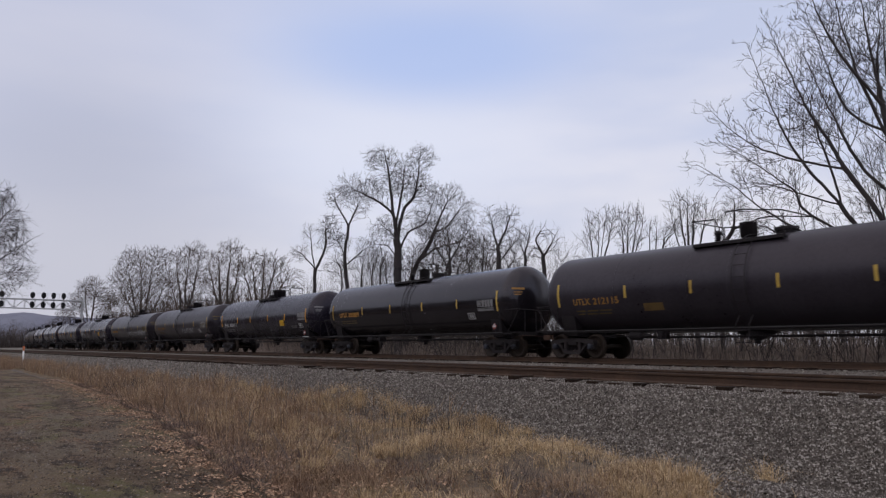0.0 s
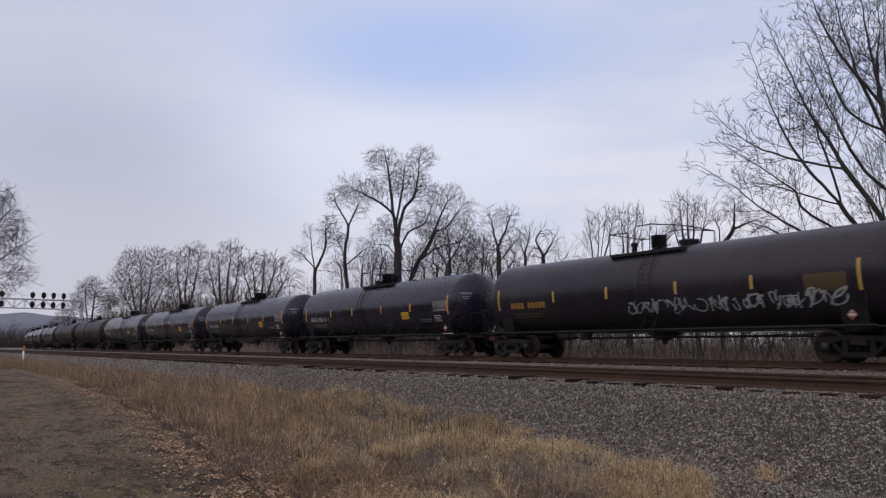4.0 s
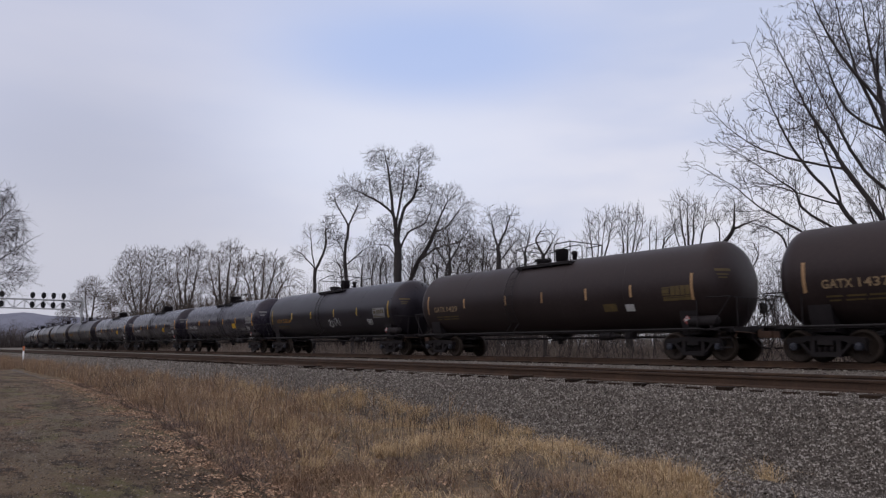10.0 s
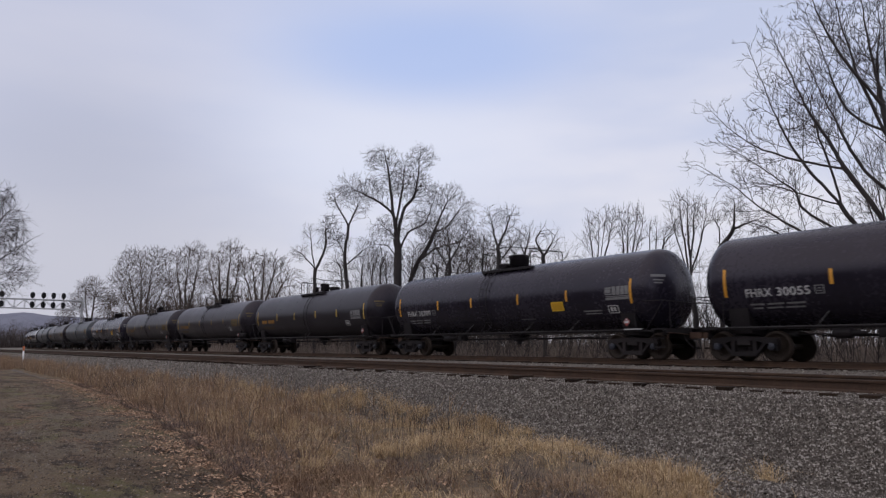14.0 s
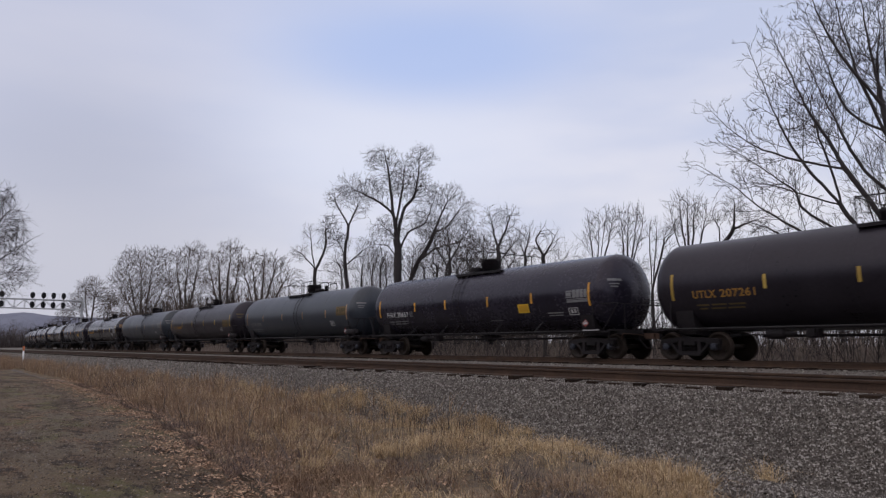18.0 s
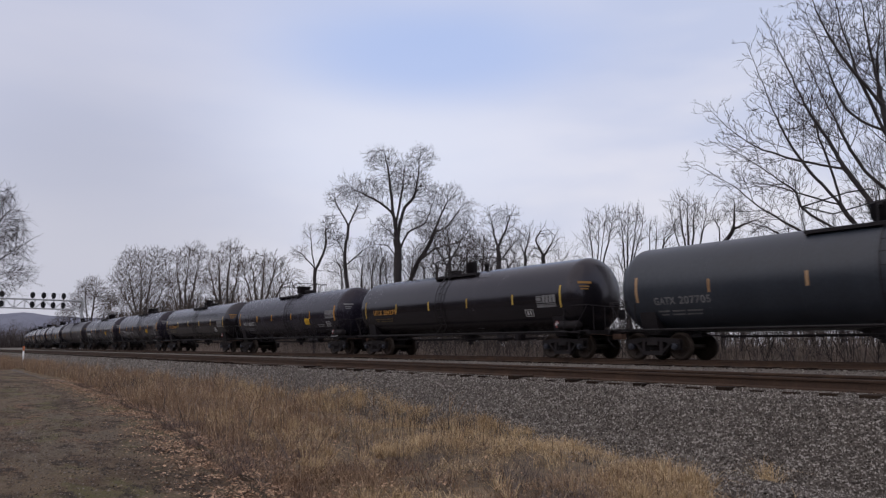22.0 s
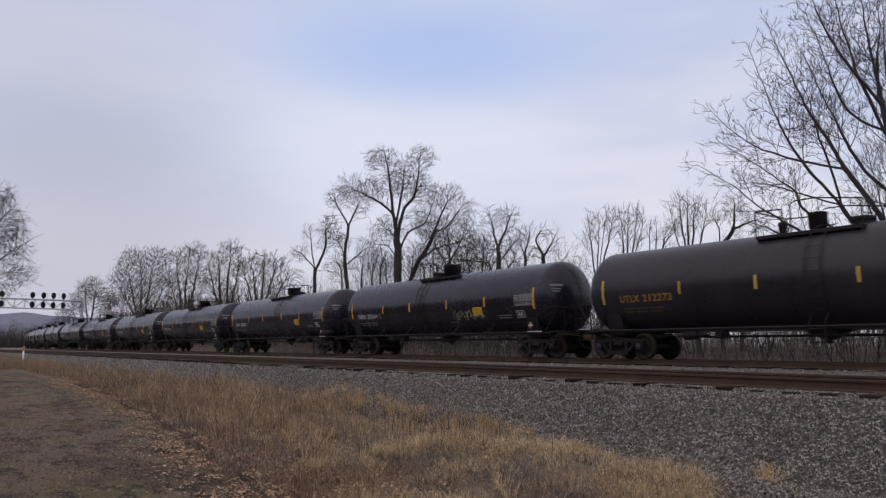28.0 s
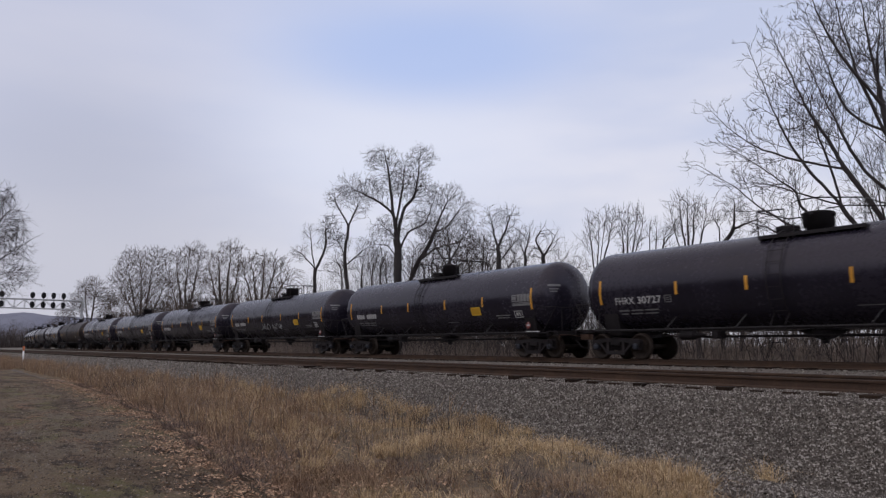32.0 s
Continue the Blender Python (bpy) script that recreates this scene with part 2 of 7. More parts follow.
M_YFAINT = material("worn_orange_stencil_paint", [(0.05, 0.035, 0.012), (0.085, 0.058, 0.018), (0.13, 0.085, 0.028)], 0.7, 4.0, 30.0, 0.0)
M_BTEXT = material("brown_faded_stencil_paint", [(0.17, 0.12, 0.07), (0.25, 0.175, 0.1), (0.32, 0.23, 0.14)], 0.7, 4.0, 30.0, 0.0)
M_DATA = material("grey_data_board", [(0.108, 0.108, 0.1121), (0.162, 0.162, 0.1688), (0.2295, 0.2295, 0.2362)], 0.6, 3.0, 30.0, 0.0)
M_YDATA = material("faded_yellow_data_board", [(0.04, 0.03, 0.01), (0.065, 0.048, 0.016), (0.09, 0.066, 0.024)], 0.7, 3.0, 30.0, 0.0)
M_PLATE = material("orange_brown_panel_paint", [(0.075, 0.046, 0.014), (0.115, 0.07, 0.02), (0.16, 0.1, 0.032)], 0.6, 3.0, 30.0, 0.0)
M_RED = material("red_placard", [(0.2, 0.03, 0.028), (0.26, 0.045, 0.04), (0.32, 0.065, 0.055)], 0.5, 4.0, 30.0, 0.0)
M_SPRAY = material("pale_spray_paint", [(0.24, 0.25, 0.26), (0.33, 0.34, 0.35), (0.42, 0.43, 0.44)], 0.6, 4.0, 40.0, 0.0)
M_SPRAY2 = material("yellow_green_spray_paint", [(0.16, 0.16, 0.08), (0.23, 0.23, 0.12), (0.3, 0.3, 0.17)], 0.6, 4.0, 40.0, 0.0)
M_GALV = material("galvanised_bridge_steel", [(0.36, 0.37, 0.39), (0.46, 0.47, 0.49), (0.55, 0.56, 0.58)], 0.55, 3.0, 30.0, 0.05)
M_SIGNAL = material("black_signal_housing", [(0.012, 0.012, 0.014), (0.02, 0.02, 0.023), (0.032, 0.032, 0.036)], 0.5, 3.0, 30.0, 0.0)
M_LENS = material("dark_signal_lens", [(0.02, 0.022, 0.028), (0.03, 0.032, 0.04)], 0.15, 3.0, 30.0, 0.0)
M_POST = material("white_post_paint", [(0.6, 0.6, 0.6), (0.72, 0.72, 0.71), (0.8, 0.8, 0.79)], 0.6, 3.0, 30.0, 0.1)
M_ORANGE = material("orange_post_cap", [(0.4, 0.1, 0.03), (0.5, 0.14, 0.05), (0.6, 0.18, 0.07)], 0.6, 3.0, 30.0, 0.0)


# ---------------------------------------------------------------- mesh tools
class Shape:
    """Collects vertices and faces for one mesh."""

    def __init__(self):
        self.v, self.f = [], []

    def box(self, x, y, z, sx, sy, sz, m=None):
        b = len(self.v)
        for a in (-1, 1):
            for c in (-1, 1):
                for d in (-1, 1):
                    p = Vector((x + a * sx / 2, y + c * sy / 2, z + d * sz / 2))
                    self.v.append(tuple(m @ p) if m else tuple(p))
        for q in ((0, 1, 3, 2), (4, 6, 7, 5), (0, 4, 5, 1), (2, 3, 7, 6), (0, 2, 6, 4), (1, 5, 7, 3)):
            self.f.append(tuple(b + i for i in q))
        return self

    def rings(self, rings, caps=True, closed=True):
        b, n = len(self.v), len(rings[0])
        for r in rings:
            self.v += [tuple(p) for p in r]
        for k in range(len(rings) - 1):
            for i in range(n if closed else n - 1):
                j = (i + 1) % n
                self.f.append((b + k * n + i, b + k * n + j, b + (k + 1) * n + j, b + (k + 1) * n + i))
        if caps:
            self.f.append(tuple(b + i for i in reversed(range(n))))
            self.f.append(tuple(b + (len(rings) - 1) * n + i for i in range(n)))
        return self

    def tube(self, points, radius, n=6, caps=True, radii=None):
        pts = [Vector(p) for p in points]
        rings = []
        for i, p in enumerate(pts):
            d = (pts[min(i + 1, len(pts) - 1)] - pts[max(i - 1, 0)]).normalized()
            up = Vector((0, 0, 1)) if abs(d.z) < 0.9 else Vector((1, 0, 0))
            a = d.cross(up).normalized()
            c = d.cross(a)
            r = radii[i] if radii else radius
            rings.append([p + (a * math.cos(2 * math.pi * k / n) + c * math.sin(2 * math.pi * k / n)) * r for k in range(n)])
        return self.rings(rings, caps)

    def turned(self, profile, axis, at, n=20, caps=True):
        """A profile of (along, radius) turned about an axis through at."""
        rings = []
        for along, r in profile:
            ring = []
            for k in range(n):
                c, s = r * math.cos(2 * math.pi * k / n), r * math.sin(2 * math.pi * k / n)
                p = {"x": (along, c, s), "y": (s, along, c), "z": (c, s, along)}[axis]
                ring.append((p[0] + at[0], p[1] + at[1], p[2] + at[2]))
            rings.append(ring)
        return self.rings(rings, caps)

    def slab(self, outline, y0, y1):
        """An outline in x, z given a thickness across y."""
        return self.rings([[(x, y0, z) for x, z in outline], [(x, y1, z) for x, z in outline]])

    def mesh(self, name, mat, smooth=False):
        me = bpy.data.meshes.new(name)
        me.from_pydata(self.v, [], self.f)
        me.materials.append(mat)
        if smooth:
            me.polygons.foreach_set("use_smooth", [True] * len(me.polygons))
        me.validate()
        return me


def fast_mesh(name, verts, faces, mat, smooth=False):
    """A large mesh from arrays: verts (n, 3), faces (m, k)."""
    me = bpy.data.meshes.new(name)
    k = faces.shape[1]
    me.vertices.add(len(verts))
    me.vertices.foreach_set("co", np.asarray(verts, np.float32).ravel())
    me.loops.add(faces.size)
    me.loops.foreach_set("vertex_index", faces.astype(np.int32).ravel())
    me.polygons.add(len(faces))
    me.polygons.foreach_set("loop_start", np.arange(0, faces.size, k, dtype=np.int32))
    me.polygons.foreach_set("use_smooth", np.full(len(faces), smooth))
    me.update(calc_edges=True)
    me.materials.append(mat)
    return me


def part(name, shape, mat, parent, label="", smooth=False, at=(0, 0, 0)):
    me = shape if isinstance(shape, bpy.types.Mesh) else shape.mesh(name, mat, smooth)
    ob = new(name, me)
    ob.parent = parent
    ob.location = at
    if label:
        tagged(ob, label)
    return ob


def thing(name, shape, mat, label, category, group="", kind="", smooth=False):
    me = shape if isinstance(shape, bpy.types.Mesh) else shape.mesh(name, mat, smooth)
    return tagged(new(name, me), label, category, group, kind)


# ---------------------------------------------------------------- the line of the track
BEND, RADIUS = -108.0, 900.0


def line(s, side=0.0):
    """Place and heading, in degrees, at s metres along the main track, side metres across it."""
    if s >= BEND:
        return s, side, 0.0
    a = (BEND - s) / RADIUS
    return BEND - (RADIUS - side) * math.sin(a), RADIUS - (RADIUS - side) * math.cos(a), -math.degrees(a)


STATIONS = [-700 + 12 * i for i in range(50)] + [-100 + 4 * i for i in range(26)] + [10 + 20 * i for i in range(10)]
TRACK_2 = -10.28      # centre of the near track
GAUGE = 1.505         # between the rail centres


def swept(profile, closed=True, caps=True):
    """A profile of (across, height) swept along the track."""
    sh = Shape()
    rings = []
    for s in STATIONS:
        ring = []
        for across, z in profile:
            x, y, _ = line(s, across)
            ring.append((x, y, z))
        rings.append(ring)
    sh.rings(rings, caps, closed)
    return sh


def wavy(x, y, size, seed=0.0):
    return noise.noise(Vector((x / size, y / size, seed)))


# ground, ballast, road
def road_edge(x):
    """The y at which the verge begins, at x along the road."""
    return -15.0 - 3.6 * math.exp((x + 6.0) / 19.0) + 0.35 * wavy(x, 0, 3.0, 3.3)


GROUND = -1.12


def foot(x):
    """The y at which the growth on the verge gives way to bare stones."""
    return np.interp(x, [-14, -10, -7.5, -6.4, -5.4, -4.2, -2.4], [-13.15, -13.3, -13.8, -14.0, -14.4, -15.2, -16.2])


def build_ground():
    xs = sorted(set([-4000, -2500, -1500, -1000, -700] + list(range(-500, -120, 20)) + [i * 1.0 for i in range(-120, 20)] + [20, 30, 45, 70, 110, 200, 400, 900, 2000, 4000]))
    ys = sorted(set([-4000, -2000, -900, -400, -150, -80, -50, -35] + [-28 + 0.7 * i for i in range(22)] + [-12, -8, 0, 3, 5, 7, 9, 11, 12, 16, 24, 40, 55, 70, 70, 120, 220, 500, 1100, 2200, 4000]))
    sh = Shape()
    rows = []
    for x in xs:
        row = []
        for y in ys:
            z = GROUND
            if -26 < y < -12.5 and -120 < x < 20:
                z += 0.05 * wavy(x, y, 1.6) + 0.06 * wavy(x, y, 5.0, 2.0)
                z += 0.10 * max(0.0, 1 - abs(y + 14.6) / 1.5)
            if y > 3:
                off = y - (max(0.0, BEND - x)) ** 2 / (2 * RADIUS)
                z += -0.3 * min(1.0, max(0.0, (off - 3) / 2)) + 1.2 * min(1.0, max(0.0, (off - 6.5) / 4.5)) + 0.2 * wavy(x, y, 9.0)
            row.append((x, y, z))
        rows.append(row)
    sh.rings(rows, caps=False, closed=False)
    thing("ground", sh, M_EARTH, "dry brown earth reaching to the horizon", "ground", kind="structure", smooth=True)
    # road surface, a little above the earth
    sh = Shape()
    rows = []
    for x in [-260, -200, -160, -130] + [-110 + 0.8 * i for i in range(150)] + [12, 20, 40]:
        top = road_edge(max(-110, x)) + 0.15
        row = []
        for j in range(15):
            u = j / 14
            y = top + (-27.0 - top) * u
            z = GROUND + 0.035 + 0.05 * wavy(x, y, 1.6) + 0.06 * wavy(x, y, 5.0, 2.0)
            for rut in (-19.9, -22.0):
                z -= 0.035 * math.exp(-((y - rut) / 0.3) ** 2)
            if j == 0:
                z -= 0.04
            row.append((x, y, z))
        rows.append(row)
    sh.rings(rows, caps=False, closed=False)
    thing("road", sh, M_ROAD, "worn gravel and dirt road beside the railway", "road", kind="structure", smooth=True)

    # matted dead growth between the ballast and the road
    sh = Shape()
    rows = []
    for x in [-110 + 0.5 * i for i in range(240)]:
        low = road_edge(x) - 0.2
        edge = float(foot(x)) - 0.5
        row = []
        for j in range(13):
            y = edge + (low - edge) * j / 12
            z = GROUND + 0.05 * wavy(x, y, 1.6) + 0.06 * wavy(x, y, 5.0, 2.0) + 0.10 * max(0.0, 1 - abs(y + 14.6) / 1.5)
            z += 0.05 + 0.05 * wavy(x, y, 0.4, 6.0) if 0 < j < 12 else -0.03
            row.append((x, y, z))
        rows.append(row)
    sh.rings(rows, caps=False, closed=False)
    thing("verge", sh, M_LITTER, "verge matted with dead grass and leaves", "verge", kind="structure", smooth=True)


build_ground()

SHOULDER = -12.15
BED = [(-14.3, GROUND - 0.25), (-14.0, GROUND - 0.02), (-13.2, -0.78), (SHOULDER, -0.252), (-11.75, -0.236), (-11.56, -0.23), (-11.45, -0.2), (-11.2, -0.19), (-8.6, -0.2), (-7.6, -0.3), (-2.9, -0.3),
       (-1.9, -0.2), (1.9, -0.2), (2.2, -0.25), (3.9, GROUND - 0.02), (4.1, GROUND - 0.3)]
thing("ballast_bed", swept(BED, closed=False, caps=False), M_BALLAST, "bed of grey crushed stone under both tracks", "ballast", kind="structure")


def scatter_stones():
    rng = np.random.default_rng(4)
    prof_y = np.array([p[0] for p in BED])
    prof_z = np.array([p[1] for p in BED])
    parts = []
    for count, x0, x1, y0, y1, size in ((112000, -24, -3.0, -14.5, -11.2, 0.0155), (38000, -125, -22, -14.2, -11.5, 0.023), (12000, -45, -5, -9.3, -0.9, 0.022)):
        u = rng.random(count)
        x = x1 + (x0 - x1) * u ** 1.45
        y = y0 + (y1 - y0) * rng.random(count)
        z = np.interp(y, prof_y, prof_z) + 0.004
        big = size * (0.5 + 0.85 * rng.random(count) ** 1.5)
        parts.append(np.c_[x, y, z + big * 0.35, big])
    # loose stones strewn past the foot of the slope
    x, y = -9.5 + 7.0 * rng.random(26000), -14.0 - 2.2 * rng.random(26000) ** 1.4
    keep = y > foot(x) - 0.5 - 0.6 * rng.random(len(x)) ** 3
    x, y = x[keep], y[keep]
    z = GROUND + 0.02 + 0.10 * np.maximum(0.0, 1 - np.abs(y + 14.6) / 1.5) + np.array([0.05 * wavy(p, q, 1.6) + 0.06 * wavy(p, q, 5.0, 2.0) for p, q in zip(x, y)])
    parts.append(np.c_[x, y, z, 0.0165 * (0.5 + 0.85 * rng.random(len(x)) ** 1.5)])
    p = np.concatenate(parts)
    n = len(p)
    ring = [(math.cos(1.2566 * k), math.sin(1.2566 * k), -0.45) for k in range(5)]
    base = np.array([(0.1, 0.05, 0.85)] + ring)
    tri = np.array([(0, k + 1, (k + 1) % 5 + 1) for k in range(5)])
    jitter = 1 + 0.5 * (rng.random((n, 6, 3)) - 0.5)
    pts = base[None] * jitter * p[:, 3][:, None, None] * np.array([1.15, 0.95, 1.15])
    a, b = rng.random(n) * 6.283, (rng.random(n) - 0.5) * 2.0
    ca, sa, cb, sb = np.cos(a), np.sin(a), np.cos(b), np.sin(b)
    q = pts.copy()
    q[:, :, 0], q[:, :, 2] = pts[:, :, 0] * cb[:, None] - pts[:, :, 2] * sb[:, None], pts[:, :, 0] * sb[:, None] + pts[:, :, 2] * cb[:, None]
    r = q.copy()
    r[:, :, 0], r[:, :, 1] = q[:, :, 0] * ca[:, None] - q[:, :, 1] * sa[:, None], q[:, :, 0] * sa[:, None] + q[:, :, 1] * ca[:, None]
    r += p[:, None, :3]
    faces = (tri[None] + 6 * np.arange(n)[:, None, None]).reshape(-1, 3)
    thing("ballast_stones", fast_mesh("ballast_stones", r.reshape(-1, 3), faces, M_STONE), M_STONE, "loose grey crushed stones on the ballast slope", "gravel", kind="stuff")


scatter_stones()


def rail_profile(c):
    return [(c - 0.076, -0.175), (c + 0.076, -0.175), (c + 0.076, -0.16), (c + 0.012, -0.14), (c + 0.009, -0.045), (c + 0.035, -0.038), (c + 0.036, -0.004),
            (c + 0.028, 0.0), (c - 0.028, 0.0), (c - 0.036, -0.004), (c - 0.035, -0.038), (c - 0.009, -0.045), (c - 0.012, -0.14), (c - 0.076, -0.16)]


def build_tracks():
    for name, centre, label in (("railway_track_main", 0.0, "far railway track with rusty steel rails carrying the train"),
                                ("railway_track_near", TRACK_2, "empty near railway track with rusty rails on wooden ties")):
        track = tagged(new(name), label, "railway track", kind="structure")
        for sgn in (-1, 1):
            c = centre + sgn * GAUGE / 2
            rail = part("rail", swept(rail_profile(c)), M_RAIL, track, "rusty steel rail")
            part("running_surface", swept([(c - 0.024, 0.0), (c + 0.024, 0.0), (c + 0.024, 0.003), (c - 0.024, 0.003)]), M_HEAD, rail, "worn grey rail head")
        tie = Shape().box(0, 0, 0, 0.23, 2.6, 0.17).mesh("tie", M_TIE)
        plate = Shape().box(0, 0, 0, 0.2, 0.36, 0.02).mesh("tie_plate", M_RAIL)
        rest = Shape()
        rnd = random.Random(8)
        for k in range(-420, 40):
            s = k * 0.53
            x, y, h = line(s, centre + rnd.uniform(-0.05, 0.05))
            near = centre == TRACK_2 and -95 < k < 6
            z = -0.24 + rnd.uniform(-0.045, 0.012)
            if near:
                t = part("tie", tie, M_TIE, track)
                t.matrix_basis = pose(x, y, z, rnd.uniform(-0.5, 0.5), 0, h + rnd.uniform(-1, 1))
                for sgn in (-1, 1):
                    pl = part("tie_plate", plate, M_RAIL, t)
                    pl.location = (0, sgn * GAUGE / 2 + centre - y, 0.086)
            else:
                rest.box(0, 0, 0, 0.23, 2.6, 0.17, pose(x, y, z, 0, 0, h))
        tagged(part("far_ties", rest, M_TIE, track, "dark wooden ties"), kind="stuff")


# ---------------------------------------------------------------- the tank cars
TANK_R, TANK_Z = 1.52, 2.45
STRAIGHT, HEAD = 7.54, 0.78      # half the straight shell, depth of a head
PITCH = 18.07                    # coupled length of a car
TRUCK_X, WHEEL_R, BASE = 6.93, 0.457, 1.778


def on_tank(x, z, lift=0.006):
    """A point on the near side of the shell at height z."""
    r = TANK_R + lift
    dz = max(-r, min(r, z - TANK_Z))
    return (x, -math.sqrt(max(0.0, r * r - dz * dz)), TANK_Z + dz)


def patch(x0, x1, z0, z1, lift=0.006, slant=0.0, sh=None):
    """A curved rectangle of paint or sheet lying on the shell."""
    sh = sh or Shape()
    nx, nz = max(1, int((x1 - x0) / 0.6)), max(2, int((z1 - z0) / 0.12))
    rows = []
    for j in range(nz + 1):
        z = z0 + (z1 - z0) * j / nz
        rows.append([on_tank(x0 + (x1 - x0) * i / nx + slant * (z - z0), z, lift) for i in range(nx + 1)])
    return sh.rings(rows, caps=False, closed=False)


def tank_shape():
    prof = []
    for k in range(13):
        a = math.pi / 2 * k / 12
        prof.append((-STRAIGHT - HEAD * math.cos(a), max(0.02, TANK_R * math.sin(a))))
    prof += [(-STRAIGHT + 0.03, TANK_R), (-STRAIGHT + 0.06, TANK_R), (0, TANK_R), (STRAIGHT - 0.06, TANK_R), (STRAIGHT - 0.03, TANK_R)]
    for k in range(12, -1, -1):
        a = math.pi / 2 * k / 12
        prof.append((STRAIGHT + HEAD * math.cos(a), max(0.02, TANK_R * math.sin(a))))
    return Shape().turned(prof, "x", (0, 0, TANK_Z), 56)


@functools.lru_cache(None)
def shared(kind):
    """Meshes that every car uses."""
    sh = Shape()
    if kind == "wheelset":
        for sgn in (-1, 1):
            y = sgn * 0.7525
            w = sgn
            sh.turned([(y - w * 0.075, 0.30), (y - w * 0.075, 0.484), (y - w * 0.045, 0.48), (y - w * 0.03, 0.462), (y + w * 0.065, 0.455), (y + w * 0.065, 0.385),
                       (y + w * 0.028, 0.37), (y + w * 0.012, 0.2), (y + w * 0.06, 0.15), (y + w * 0.07, 0.09)], "y", (0, 0, 0), 24)
        sh.turned([(-1.06, 0.075), (-0.8, 0.09), (0.8, 0.09), (1.06, 0.075)], "y", (0, 0, 0), 12)
        for k in range(4):   # pry holes in the plate
            a = k * math.pi / 2
            sh.box(0.26 * math.cos(a), -0.785, 0.26 * math.sin(a), 0.05, 0.03, 0.05)
        return sh.mesh("wheelset", M_WHEEL, True)
    if kind == "bearing_cap":
        sh.turned([(0.10, 0.11), (0.06, 0.115), (-0.05, 0.115), (-0.075, 0.1), (-0.085, 0.055), (-0.1, 0.05)], "y", (0, 0, 0), 20)
        for k in range(3):
            a = k * 2.094 + 0.5
            sh.turned([(-0.084, 0.018), (-0.108, 0.018)], "y", (0.07 * math.cos(a), 0, 0.07 * math.sin(a)), 6)
        return sh.mesh("bearing_cap", M_CAP)
    if kind == "side_frame":
        h = BASE / 2
        top = [(-h - 0.2, 0.63), (-h - 0.16, 0.70), (-0.42, 0.76), (0.42, 0.76), (h + 0.16, 0.70), (h + 0.2, 0.63)]
        sh.slab(top + [(h + 0.2, 0.54), (h - 0.17, 0.54), (0.42, 0.63), (-0.42, 0.63), (-h + 0.17, 0.54), (-h - 0.2, 0.54)], -0.10, 0.10)
        sh.slab([(-0.42, 0.63), (-0.29, 0.63), (-0.29, 0.28), (-0.42, 0.28)], -0.09, 0.09)
        sh.slab([(0.29, 0.63), (0.42, 0.63), (0.42, 0.28), (0.29, 0.28)], -0.09, 0.09)
        sh.slab([(-0.46, 0.30), (0.46, 0.30), (0.4, 0.17), (-0.4, 0.17)], -0.11, 0.11)
        for sgn in (-1, 1):
            sh.slab([(sgn * (h - 0.15), 0.55), (sgn * (h - 0.27), 0.56), (sgn * 0.42, 0.31), (sgn * 0.40, 0.19)][::sgn], -0.085, 0.085)
            sh.slab([(sgn * (h + 0.14), 0.56), (sgn * (h + 0.2), 0.56), (sgn * (h + 0.17), 0.34), (sgn * (h + 0.13), 0.34)][::sgn], -0.07, 0.07)
            sh.box(sgn * h, 0, 0.575, 0.26, 0.19, 0.05)
        return sh.mesh("side_frame", M_TRUCK)
    if kind == "spring_group":
        for i, j in itertools.product((-1, 0, 1), (-1, 1)):
            for k in range(5):
                sh.turned([(0.31 + 0.034 * k, 0.048), (0.322 + 0.034 * k, 0.06), (0.334 + 0.034 * k, 0.048)], "z", (i * 0.17, j * 0.062, 0), 6, caps=False)
        return sh.mesh("spring_group", M_TRUCK)
    if kind == "bolster":
        sh.slab([(-0.22, 0.5), (0.22, 0.5), (0.2, 0.68), (0.14, 0.75), (-0.14, 0.75), (-0.2, 0.68)], -1.1, 1.1)
        sh.turned([(0.74, 0.2), (0.82, 0.2)], "z", (0, 0, 0), 18)
        sh.box(0.45, 0, 0.40, 0.1, 1.5, 0.12).box(-0.45, 0, 0.40, 0.1, 1.5, 0.12)
        for a, b in itertools.product((-1, 1), (-1, 1)):
            sh.box(a * 0.41, b * 0.75, 0.42, 0.06, 0.16, 0.3)
        return sh.mesh("truck", M_TRUCK)
    if kind == "coupler":
        sh.box(8.45, 0, 0.86, 0.6, 0.16, 0.2)
        sh.slab([(8.7, 0.72), (8.98, 0.74), (9.05, 0.8), (9.05, 0.96), (8.98, 1.0), (8.7, 1.0)], -0.16, 0.16)
        sh.box(8.98, 0.17, 0.86, 0.12, 0.12, 0.26)
        sh.tube([(8.6, -0.1, 0.86), (8.62, -0.6, 0.9), (8.62, -1.3, 0.92), (8.6, -1.35, 0.72)], 0.016)
        return sh.mesh("coupler", M_COUPLER)
    if kind == "air_hose":
        sh.tube([(8.5, -0.32, 0.8), (8.68, -0.34, 0.62), (8.85, -0.3, 0.42), (9.02, -0.1, 0.4)], 0.026, 7)
        return sh.mesh("air_hose", M_FRAME, True)
    if kind == "stub_sill":
        sh.box(7.25, 0, 0.92, 2.7, 0.58, 0.32)
        sh.box(8.52, 0, 0.9, 0.16, 0.72, 0.42)
        sh.box(7.25, 0, 0.765, 2.7, 0.74, 0.02)
        return sh.mesh("stub_sill", M_FRAME)
